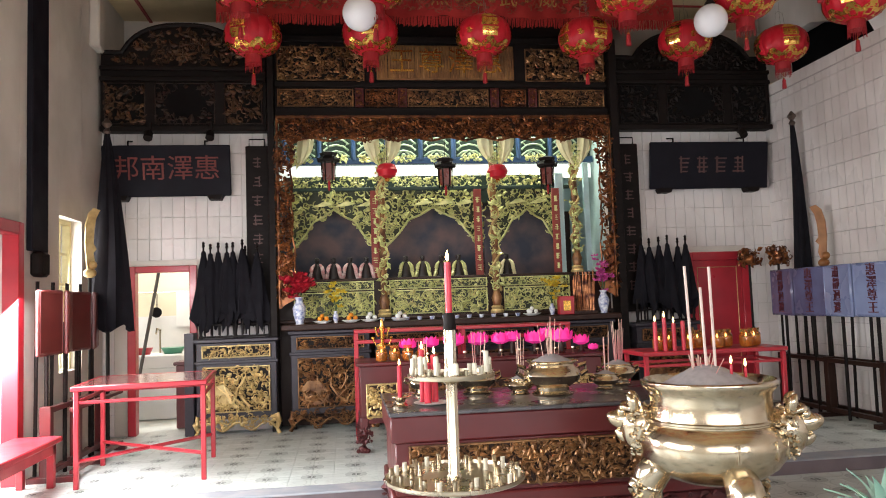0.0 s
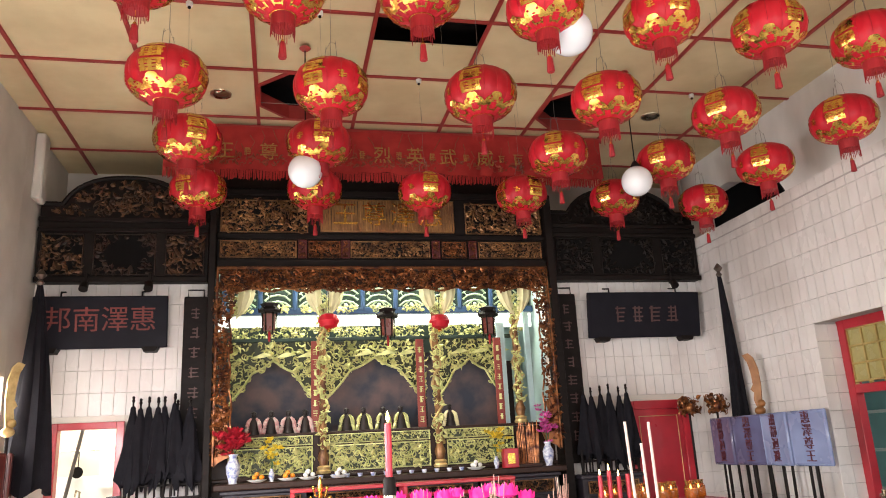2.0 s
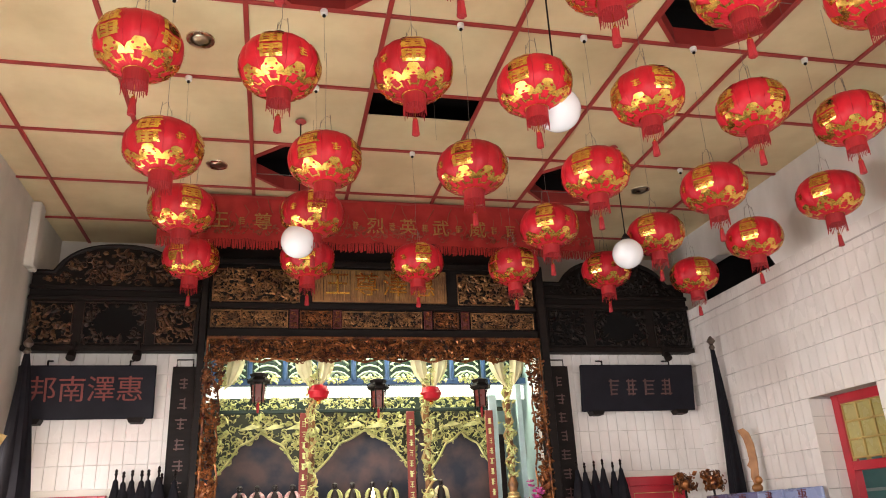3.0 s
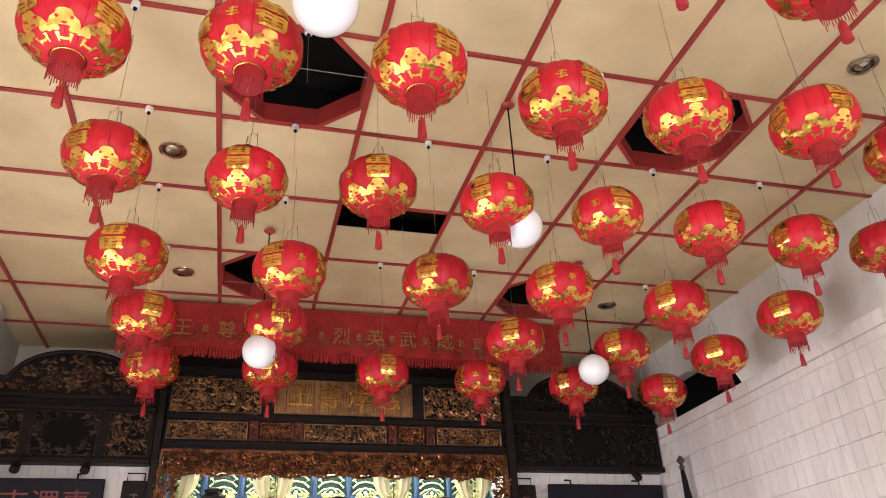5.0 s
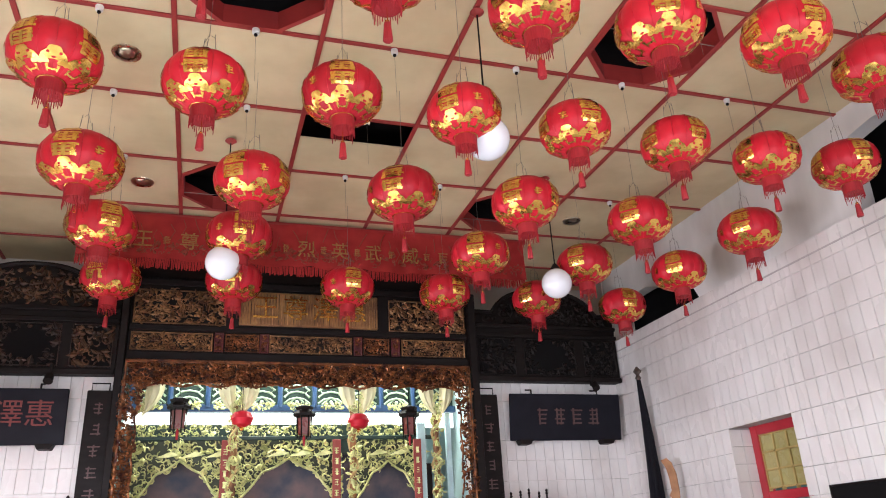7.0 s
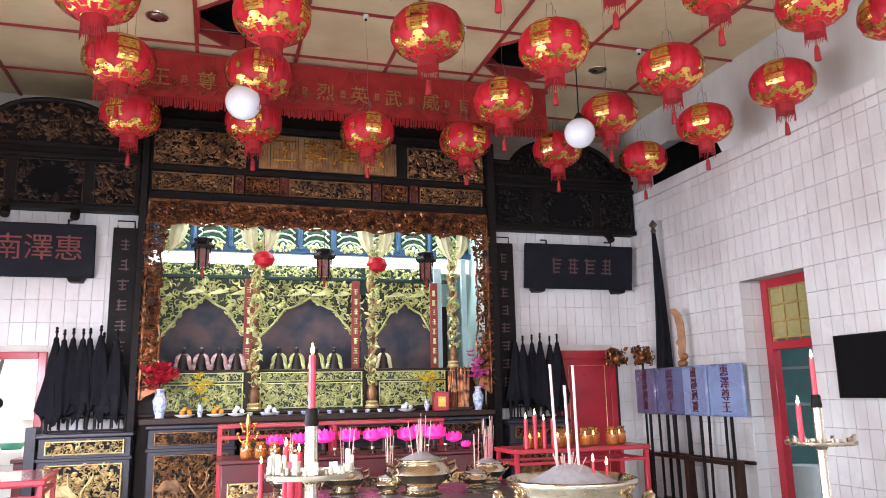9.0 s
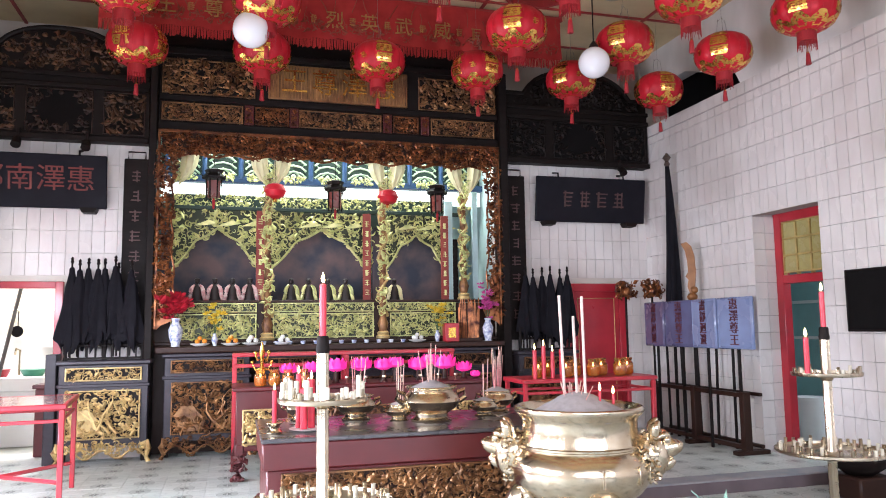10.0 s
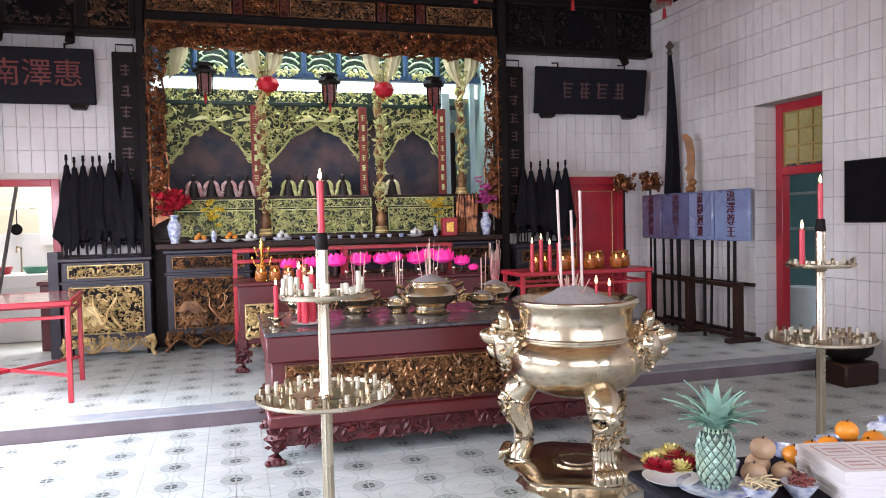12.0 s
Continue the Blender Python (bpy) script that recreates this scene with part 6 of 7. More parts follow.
def urn():
    t = thing("incense_urn", "large three-legged brass incense urn with lion handles on a plinth", "incense burner", at=(2.405, 4.5, 0), turn=-26)
    part("bowl", Geo().lathe([(0.1, 0.568), (0.2, 0.575), (0.29, 0.61), (0.365, 0.665), (0.415, 0.735), (0.43, 0.80), (0.415, 0.855), (0.385, 0.895), (0.362, 0.915), (0.362, 0.922), (0.37, 0.928), (0.37, 0.938), (0.358, 0.944), (0.35, 0.97), (0.346, 1.02), (0.348, 1.07),
                           (0.36, 1.1), (0.385, 1.125), (0.392, 1.14), (0.39, 1.155), (0.375, 1.162), (0.35, 1.13), (0.345, 1.08)], 72), M_BRASS, t)
    part("ash", Geo().lathe([(0.347, 1.09), (0.28, 1.125), (0.19, 1.17), (0.1, 1.22), (0.03, 1.24)], 28, None, lambda k, z: 1 + 0.05 * math.sin(k * 1.7 + z * 40)), M_ASH, t)
    for k in range(9):
        a = radians(-120 + 16 * k)
        g = Geo()
        q = random.Random(k)
        for i in range(4):
            zz = 0.75 + 0.028 * i
            g.box(-0.03, -0.006, zz, 0.03, 0.004, zz + 0.009, 0.002, pose(0, 0, 0, 0, 0, math.degrees(a) + 90) @ pose(0, -0.423 + 0.006 * abs(i - 2), 0))
        for i in range(2):
            w = q.uniform(-0.02, 0.02)
            g.box(w - 0.005, -0.012, 0.745, w + 0.005, 0.0, 0.85, 0.002, pose(0, 0, 0, 0, 0, math.degrees(a) + 90) @ pose(0, -0.42, 0))
        if k in (3, 5, 6):
            part("raised_character", g, M_BRASS, t)
    for s in (-1, 1):
        # lion handle: skull, muzzle, open jaw, brows, ears and a curled mane
        c = Vector((s * 0.43, -0.02, 0.885))
        V = lambda x, y, z: c + Vector((s * x, y, z))
        g = Geo().ball(V(-0.02, 0, -0.01), 0.115, sz=1.25, n=22, k=14)
        g.tube(smooth_path([V(0.03, 0, 0.03), V(0.09, 0, 0.035), V(0.135, 0, 0.055), V(0.15, 0, 0.075)]), 0.06, 14, smooth_values([1.25, 1.0, 0.8, 0.35]))
        g.tube(smooth_path([V(0.02, 0, -0.06), V(0.08, 0, -0.055), V(0.115, 0, -0.03)]), 0.045, 12, smooth_values([1.2, 0.95, 0.5]))
        for j in (-1, 1):
            g.ball(V(0.075, j * 0.052, 0.085), 0.026, n=12, k=8)
            g.tube(smooth_path([V(0.095, j * 0.03, 0.1), V(0.06, j * 0.065, 0.115), V(0.015, j * 0.085, 0.1)]), 0.016, 8, smooth_values([0.6, 1.2, 0.7]))
            g.tube(smooth_path([V(0.0, j * 0.06, 0.1), V(0.01, j * 0.075, 0.16), V(0.035, j * 0.07, 0.195)]), 0.032, 9, smooth_values([1.1, 1.0, 0.25]))
            g.ball(V(0.145, j * 0.022, 0.055), 0.018, n=10, k=6)
        q = random.Random(40 + s)
        for row in range(5):
            for j in range(11):
                a = 2 * math.pi * (j + 0.5 * (row % 2)) / 11
                rr, x = 0.118 - 0.006 * row, 0.015 - 0.032 * row
                y, z, k = rr * math.cos(a), rr * 1.3 * math.sin(a) - 0.012 * row, q.choice((-1, 1))
                g.tube([V(x + 0.024 * (1 - i / 6) * math.cos(k * i * 1.1 + a), y * (1.06 - 0.01 * i) + 0.01 * math.cos(a), z + 0.024 * (1 - i / 7) * math.sin(k * i * 1.1 + a)) for i in range(6)], 0.0105, 5, [1.0, 1.1, 1.0, 0.9, 0.8, 0.7])
        part("lion_handle", g, M_BRASS, t, "cast brass lion head handle", 60)
    for k, a in enumerate((176, -65, 56)):
        c, s_ = math.cos(radians(a)), math.sin(radians(a))
        P = lambda r, z, o=0.0: (r * c - o * s_, r * s_ + o * c, z)
        g = Geo().tube(smooth_path([P(0.25, 0.67), P(0.34, 0.6), P(0.385, 0.51), P(0.36, 0.41), P(0.32, 0.31), P(0.335, 0.22), P(0.37, 0.16), P(0.375, 0.125)]), 0.07, 20, smooth_values([1.1, 1.45, 1.4, 1.0, 0.8, 0.85, 1.1, 1.25]))
        q = random.Random(20 * k)
        # mask: low muzzle and cheek scrolls among curls
        g.tube(smooth_path([P(0.43, 0.545), P(0.465, 0.51), P(0.462, 0.47)]), 0.04, 12, smooth_values([0.9, 1.0, 0.7]))
        for o in (-1, 1):
            g.tube(smooth_path([P(0.47, 0.535, o * 0.02), P(0.462, 0.565, o * 0.05), P(0.43, 0.56, o * 0.085), P(0.41, 0.52, o * 0.09)]), 0.016, 7, smooth_values([0.7, 1.1, 1.0, 0.6]))
            g.tube(smooth_path([P(0.465, 0.47, o * 0.025), P(0.45, 0.45, o * 0.07), P(0.42, 0.48, o * 0.095)]), 0.016, 7)
        for j in range(40):
            b, z = q.uniform(-0.1, 0.1), q.uniform(0.36, 0.64)
            r0 = 0.34 + 0.11 * math.sin(math.pi * min(1, max(0, (z - 0.28) / 0.36))) - abs(b) * 0.35
            w = q.choice((-1, 1))
            g.tube([P(r0 + 0.012, z + 0.022 * (1 - i / 7) * math.sin(w * i * 1.1), b + 0.022 * (1 - i / 7) * math.cos(w * i * 1.1)) for i in range(6)], 0.008, 5)
        for j in range(5):
            g.tube(smooth_path([P(0.43, 0.4, (j - 2) * 0.026), P(0.385, 0.33, (j - 2) * 0.022), P(0.385, 0.24, (j - 2) * 0.024), P(0.41, 0.19, (j - 2) * 0.03)]), 0.011, 6)
        for j in range(-2, 3):
            g.tube(smooth_path([P(0.42, 0.2, j * 0.034), P(0.465, 0.185, j * 0.038), P(0.475, 0.14, j * 0.038)]), 0.021, 8, smooth_values([0.9, 1.15, 0.6]))
        for j in range(7):
            g.ball(P(0.36 + 0.02 * q.random(), 0.23 + 0.012 * j, q.choice((-1, 1)) * 0.06), 0.02, n=8, k=5)
        part("leg", g, M_BRASS, t, "curved lion-mask leg", 60)
    lob = lambda k, z: 1 + 0.07 * math.cos(k / 60 * 2 * math.pi * 6)
    part("plate", Geo().lathe([(0.4, 0.1), (0.43, 0.105), (0.435, 0.12), (0.42, 0.13), (0.2, 0.132)], 60, None, lob), M_BRASS, t, "lobed brass base plate")
    part("skirt", Geo().lathe([(0.36, 0.0), (0.38, 0.02), (0.345, 0.06), (0.4, 0.1)], 60, None, lambda k, z: 1 + 0.03 * math.cos(k * math.pi / 2)), M_BRASS, t)
    part("medallion", Geo().lathe([(0.15, 0.131), (0.15, 0.14), (0.13, 0.142), (0.125, 0.137), (0.1, 0.137), (0.095, 0.145), (0.07, 0.146), (0.06, 0.14)], 36), M_STEEL, t)
    for x, y, h in ((-0.08, 0.0, 0.63), (-0.005, -0.03, 0.5), (0.045, -0.02, 0.62)):
        part("large_joss_stick", Geo().tube([(x, y, 1.2), (x * 1.1 - 0.01, y, 1.2 + h)], 0.0085, 8), M_JOSS, t)
    sticks(t, 14, -0.03, -0.02, 1.2, 0.1, 0.035, 61, 0.0026)
    return t


urn()
for x, y, z in ((2.49, 4.38, 1.25), (2.6, 4.42, 1.225)):
    candle(x, y, z - 0.06, z, 0.008)


def censer(x, y, z, s, seed, n=10, h=0.35):
    t = thing("brass_censer", "round brass censer filled with ash and joss sticks", "incense burner", "brass censers", at=(x, y, z))
    prof = [(0.75, 0), (0.78, 0.06), (0.6, 0.14), (0.62, 0.24), (0.95, 0.42), (1.08, 0.6), (1.02, 0.76), (0.86, 0.86), (0.84, 0.93), (0.98, 1.0), (0.96, 1.03), (0.8, 1.0)]
    part("bowl", Geo().lathe([(r * s * 0.5, q * s * 0.62) for r, q in prof], 32), M_BRASS, t)
    part("ash", Geo().lathe([(0.42 * s, 0.6 * s), (0.28 * s, 0.66 * s), (0.1 * s, 0.74 * s), (0.02 * s, 0.75 * s)], 18), M_ASH, t)
    for k in (-1, 1):
        part("handle", Geo().tube([(k * 0.5 * s, 0, 0.5 * s), (k * 0.64 * s, 0, 0.55 * s), (k * 0.66 * s, 0, 0.42 * s), (k * 0.54 * s, 0, 0.34 * s)], 0.05 * s, 6), M_BRASS, t)
    sticks(t, n, 0, 0, 0.66 * s, h, 0.07 * s, seed)


censer(1.87, 5.98, ZT, 0.42, 1, 12, 0.3)
censer(1.33, 6.3, ZT, 0.30, 2, 6, 0.3)
censer(1.64, 6.1, ZT, 0.20, 3, 5, 0.36)
censer(2.36, 6.15, ZT, 0.20, 4, 6, 0.32)
censer(2.56, 6.4, ZT, 0.28, 5, 12, 0.34)
censer(0.92, 6.4, ZT, 0.26, 6, 3, 0.3)


def candle_stand(x, y, seed, extra):
    t = thing("candle_stand", "tall brassy steel candle stand with two round trays of cups", "candle stand", "candle stands", at=(x, y, 0))
    part("base", Geo().lathe([(0.24, 0), (0.24, 0.02), (0.08, 0.05), (0.035, 0.09)], 28), M_STEEL, t)
    part("pole", Geo().lathe([(0.028, 0.06), (0.028, 0.8), (0.036, 0.81), (0.036, 0.84), (0.028, 0.85), (0.028, 1.27), (0.04, 1.28), (0.03, 1.3), (0.03, 1.55)], 20, None, lambda k, z: 1 - 0.14 * (k % 2)), M_STEEL, t)
    part("socket", Geo().lathe([(0.031, 1.53), (0.034, 1.55), (0.03, 1.565), (0.029, 1.6), (0.024, 1.612)], 14), M_BLACKWOOD, t)
    q = random.Random(seed)
    for r, z, n in ((0.335, 0.83, (26, 14)), (0.21, 1.31, (14, 0))):
        tray = part("tray", Geo().lathe([(0.03, z - 0.008), (r * 0.97, z - 0.008), (r, z), (r, z + 0.014), (r * 0.985, z + 0.016), (r * 0.97, z), (0.03, z)], 48), M_STEEL, t, "round polished tray")
        for ring, m in enumerate(n):
            for k in range(m):
                a, rr = 2 * math.pi * (k + 0.3 * ring) / m + q.uniform(-0.03, 0.03), r * (0.9 - 0.28 * ring)
                h = q.uniform(0.035, 0.055)
                part("cup", Geo().lathe([(0.011, z), (0.011, z + h), (0.012, z + h + 0.002), (0.008, z + h)], 10, pose(rr * math.cos(a), rr * math.sin(a), 0)), M_PALEWAX if q.random() < 0.3 else M_STEEL, tray)
    return t


candle_stand(0.78, 3.87, 1, None)
candle_stand(4.02, 4.24, 2, None)
candle(0.78, 3.87, 1.61, 1.86, 0.0165, s=1.15)
candle(4.02, 4.24, 1.61, 1.84, 0.0165, s=1.15)
candle(3.84, 4.2, 1.325, 1.55, 0.017, s=1.2)
q = random.Random(3)
for k in range(9):
    a = 2.2 + 0.5 * k
    candle(0.78 + 0.185 * math.cos(a), 3.87 + 0.185 * math.sin(a), 1.33, 1.38 + q.uniform(0, 0.06), 0.012, False, M_PALEWAX)


def candle_holder(x, y, z, h, label):
    t = thing("candle_holder", label, "candle holder", "candle holders", at=(x, y, z))
    part("cup", Geo().lathe([(0.055, 0), (0.058, 0.015), (0.035, 0.04), (0.04, 0.06), (0.06, 0.075), (0.058, 0.08), (0.02, 0.078)], 20), M_BRASS, t)
    candle(x, y, z + 0.078, z + h, 0.016)


candle_holder(0.66, 5.7, ZT, 0.3, "small brass candle holder on the altar table")
t = thing("candle_plate", "white enamel plate under thick red candles", "plate", at=(0.9, 5.8, ZT))
part("plate", Geo().lathe([(0.08, 0), (0.13, 0.012), (0.135, 0.016), (0.1, 0.01)], 24), M_WHITE, t)
for x, y, h, r in ((0.87, 5.78, 0.3, 0.026), (0.93, 5.84, 0.36, 0.026), (0.84, 5.86, 0.4, 0.02)):
    candle(x, y, ZT + 0.012, ZT + h, r, True, s=1.2)

# lotus lamps, candle jars and ornaments on the rear table
for i, (x, z, s) in enumerate(((0.95, 1.2, 0.8), (1.2, 1.21, 0.8), (1.45, 1.22, 1), (1.73, 1.22, 1), (1.97, 1.22, 0.9), (2.37, 1.21, 1), (2.66, 1.22, 1.1), (2.9, 1.17, 0.8), (3.02, 1.1, 0.5), (2.5, 1.26, 0.8), (2.1, 1.24, 0.8))):
    s *= 1.3
    t = thing("lotus_lamp", "glowing pink plastic lotus lamp on the altar table", "lamp", "pink lotus lamps", at=(x, 8.36 + 0.05 * (i % 2), z))
    part("stem", Geo().lathe([(0.05, 1.061 - z), (0.03, 1.08 - z), (0.025, -0.03)], 10), M_BROWNWOOD, t)
    for ring, (n, lean, h) in enumerate(((8, 0.075, 0.065), (7, 0.05, 0.085))):
        for k in range(n):
            a = 2 * math.pi * (k + 0.5 * ring) / n
            c, sn = math.cos(a), math.sin(a)
            w = 0.035
            loc = [(0.025, 0, -0.03), (lean, w, 0.0), (lean + 0.012, 0, -0.005), (lean, -w, 0.0), (lean + 0.012, w * 0.5, h * 0.7), (lean + 0.015, 0, h), (lean + 0.012, -w * 0.5, h * 0.7)]
            g = Geo().add([((p * c - r * sn) * s, (p * sn + r * c) * s, h_ * s) for p, r, h_ in loc], [(0, 2, 1), (0, 3, 2), (1, 2, 5, 4), (2, 3, 6, 5)])
            part("petal", g, M_LOTUS, t)


def candle_jar(x, y, z, s=1.0):
    t = thing("candle_jar", "amber glass candle jar with a small flame", "candle jar", "amber candle jars", at=(x, y, z))
    part("jar", Geo().lathe([(0.04 * s, 0), (0.055 * s, 0.02 * s), (0.055 * s, 0.1 * s), (0.04 * s, 0.12 * s), (0.048 * s, 0.15 * s), (0.042 * s, 0.15 * s)], 16), M_AMBER, t)
    flame(t, 0, 0, 0.082 * s, 0.8)
    part("wax_fill", Geo().lathe([(0.036 * s, 0.01 * s), (0.045 * s, 0.03 * s), (0.045 * s, 0.08 * s)], 12), M_ORANGE, t)


for x in (0.66, 0.8, 0.94, 1.1):
    candle_jar(x, 8.3, 1.06, 1.1)
for i in range(8):
    candle_jar(3.5 + 0.16 * i, 7.68 + 0.12 * (i % 2), 1.09, 1.25)
for i, (x, h) in enumerate(((3.42, 0.3), (3.52, 0.34), (3.62, 0.28), (3.72, 0.3))):
    candle(x, 7.58, 1.09, 1.09 + h, 0.022, i < 3, s=1.3)
t = thing("gilt_candle_tree", "small gilt branching ornament on the altar table", "ornament", at=(0.68, 8.45, 1.06))
part("stem", Geo().lathe([(0.06, 0), (0.02, 0.04), (0.02, 0.3), (0.035, 0.33), (0.01, 0.45)], 12), M_FOIL, t)
for k in range(8):
    a, z = 2 * math.pi * k / 8, 0.18 + 0.1 * (k % 2)
    part("branch", Geo().tube([(0, 0, z), (0.07 * math.cos(a), 0.07 * math.sin(a), z - 0.02), (0.1 * math.cos(a), 0.1 * math.sin(a), z + 0.05)], 0.008, 5).ball((0.1 * math.cos(a), 0.1 * math.sin(a), z + 0.06), 0.018), M_FOIL, t)
for i in range(10):
    tagged(part("wine_cup", Geo().lathe([(0.02, 0), (0.006, 0.01), (0.006, 0.04), (0.022, 0.06), (0.02, 0.075), (0.018, 0.07)], 12, pose(0.95 + 0.2 * i, 8.24, 1.06)), M_STEEL, None, "small metal wine cup on the altar table"), category="cup", group="wine cups")


# ---- offerings in the foreground ----
ot = thing("offering_table", "dark offering table crowded with fruit and flowers", "table")
part("top", Geo().box(1.62, 1.1, 0.765, 3.4, 2.52, 0.8, 0.01), M_INDIGO, ot)
part("apron", Geo().box(1.66, 1.14, 0.68, 3.36, 2.48, 0.765, 0.005), M_INDIGO, ot)
for x in (1.7, 3.28):
    for y in (1.16, 2.4):
        part("leg", Geo().box(x, y, 0, x + 0.06, y + 0.06, 0.68), M_INDIGO, ot)


def pineapple(x, y, z):
    t = thing("pineapple", "green pineapple with a spiky crown standing on a plate", "fruit", at=(x, y, z))
    part("plate", Geo().lathe([(0.07, 0.0), (0.115, 0.012), (0.12, 0.016), (0.09, 0.01)], 24), M_PORCELAIN, t)
    g = Geo()
    prof = lambda u: 0.052 * max(0.02, 1 - abs(2 * u - 0.98) ** 3.2) ** 0.5 + 0.004
    core = Geo().lathe([(prof(i / 10) * 0.97, 0.012 + 0.185 * i / 10) for i in range(11)], 24)
    part("flesh", core, mat("pineapple_groove", (0.07, 0.10, 0.08), 0.7), t)
    for r in range(11):
        for k in range(13):
            a, u = 2 * math.pi * (k + 0.5 * (r % 2)) / 13, 0.05 + 0.9 * r / 10
            R, zz = prof(u), 0.012 + 0.185 * u
            da, dz = math.pi / 13 * 0.8, 0.015
            P = lambda aa, rr, z_: (rr * math.cos(aa), rr * math.sin(aa), z_)
            g.add([P(a, R + 0.006, zz), P(a - da, R, zz), P(a, R * 0.99, zz + dz), P(a + da, R, zz), P(a, R * 0.99, zz - dz)], [(0, 1, 2), (0, 2, 3), (0, 3, 4), (0, 4, 1)])
    tagged(part("rind", g, mat("pineapple_rind", (0.26, 0.40, 0.31), 0.45, other=(0.44, 0.47, 0.26), scale=14, island=0.4), t, "diamond pattern rind", 0), kind="stuff")
    q = random.Random(14)
    M = mat("pineapple_leaf", (0.24, 0.42, 0.33), 0.5, other=(0.42, 0.58, 0.46), scale=12, piece=0.25)
    for k in range(38):
        a, lift = k * 2.4, q.uniform(0.85, 1.08) * (0.7 + 0.75 * k / 38)
        L, w = q.uniform(0.11, 0.16) * (0.75 + 0.45 * (k / 38)), 0.024
        vs, n = [], 6
        for i in range(n + 1):
            u = i / n
            e = lift - (1.3 - 1.0 * k / 38) * u * u
            r = 0.012 + L * u * math.cos(min(e, 1.5)) * (1 if e < 1.5 else 0.1)
            h = 0.19 + L * (u * math.sin(lift) - (0.6 - 0.55 * k / 38) * u * u)
            ww = w * (1 - u ** 1.6)
            for j, d in ((-1, 0.004), (0, 0), (1, 0.004)):
                vs.append(((r * math.cos(a) - j * ww * math.sin(a)), (r * math.sin(a) + j * ww * math.cos(a)), h + d))
        fs = [(i * 3 + j, i * 3 + j + 1, i * 3 + j + 4, i * 3 + j + 3) for i in range(n) for j in range(2)]
        part("leaf", Geo().add(vs, fs), M, t)


pineapple(1.79, 2.27, 0.8)
M_CREAMFLOWER = mat("cream_yellow_petals", (0.86, 0.74, 0.26), 0.55, scale=20, island=0.3)
t = thing("flower_plate", "plate heaped with crimson and cream flowers", "flowers", at=(1.7, 2.38, 0.8))
part("plate", Geo().lathe([(0.05, 0), (0.085, 0.015), (0.09, 0.02), (0.07, 0.012)], 20), M_WHITE, t)
q = random.Random(2)
for k in range(10):
    a, r = 2 * math.pi * k / 8, 0.056 if k < 8 else 0.02
    c = (r * math.cos(a), r * math.sin(a), 0.045 + (0.03 if k > 7 else 0) + q.uniform(0, 0.012))
    g = Geo()
    for ring, (n, lean, size) in enumerate(((13, 0.1, 0.042), (12, 0.5, 0.042), (10, 0.85, 0.038), (7, 1.2, 0.03))):
        for m in range(n):
            b = 2 * math.pi * (m + 0.5 * ring) / n + q.uniform(-0.15, 0.15)
            d = Vector((math.cos(b) * math.cos(lean), math.sin(b) * math.cos(lean), math.sin(lean)))
            w = Vector((-math.sin(b), math.cos(b), 0)) * size * 0.34
            g.add([Vector(c), Vector(c) + d * size * 0.65 + w, Vector(c) + d * size + Vector((0, 0, 0.004)), Vector(c) + d * size * 0.65 - w], [(0, 1, 2), (0, 2, 3)])
    part("blossom", g, M_REDFLOWER if k in (4, 5, 7, 8) else M_CREAMFLOWER, t)
M_PEAR = mat("brown_pear_skin", (0.46, 0.30, 0.17), 0.45, other=(0.58, 0.36, 0.24), scale=10, bump=0.2, fine=200)


def round_fruit(name, x, y, z, r, material, label):
    t = thing(name, label, "fruit", name + " heap", at=(x, y, z + r * 0.9))
    part("skin", Geo().lathe([(max(0.004, r * math.sin(math.pi * i / 12)), -r * 0.9 * math.cos(math.pi * i / 12) - (0.12 * r if i == 12 else 0)) for i in range(13)], 20), material, t)
    part("stalk", Geo().tube([(0, 0, r * 0.75), (0.004, 0, r * 1.0)], 0.003, 5), M_BROWNWOOD, t)


for p in ((1.93, 2.27, 0.8), (2.0, 2.34, 0.8), (2.02, 2.24, 0.8), (1.98, 2.29, 0.868)):
    round_fruit("pear", *p, 0.04, M_PEAR, "round brown pear in the offering heap")
for p in ((2.27, 2.4, 0.8), (2.18, 2.38, 0.8), (2.36, 2.42, 0.8), (2.47, 2.36, 0.8), (2.56, 2.42, 0.8), (2.515, 2.5, 0.8), (2.335, 2.33, 0.8), (2.42, 2.4, 0.855), (2.62, 2.34, 0.8)):
    round_fruit("orange", *p, 0.038, M_ORANGE, "ripe orange on the offering table")


def bowl(x, y, fill, label, stringy):
    t = thing("bowl", label, "bowl", "offering bowls", at=(x, y, 0.8))
    part("dish", Geo().lathe([(0.025, 0), (0.03, 0.006), (0.05, 0.035), (0.054, 0.045), (0.05, 0.044)], 22), M_PORCELAIN, t)
    q, g = random.Random(int(x * 100)), Geo()
    for k in range(60):
        c = Vector((q.gauss(0, 0.02), q.gauss(0, 0.02), 0.042 + q.uniform(0, 0.018)))
        d = Vector((q.uniform(-1, 1), q.uniform(-1, 1), q.uniform(-0.2, 0.3))).normalized() * (0.022 if stringy else 0.008)
        g.tube([c - d, c + Vector((0, 0, 0.004)), c + d], 0.0028 if stringy else 0.005, 5)
    tagged(part("filling", g, fill, t), kind="stuff")


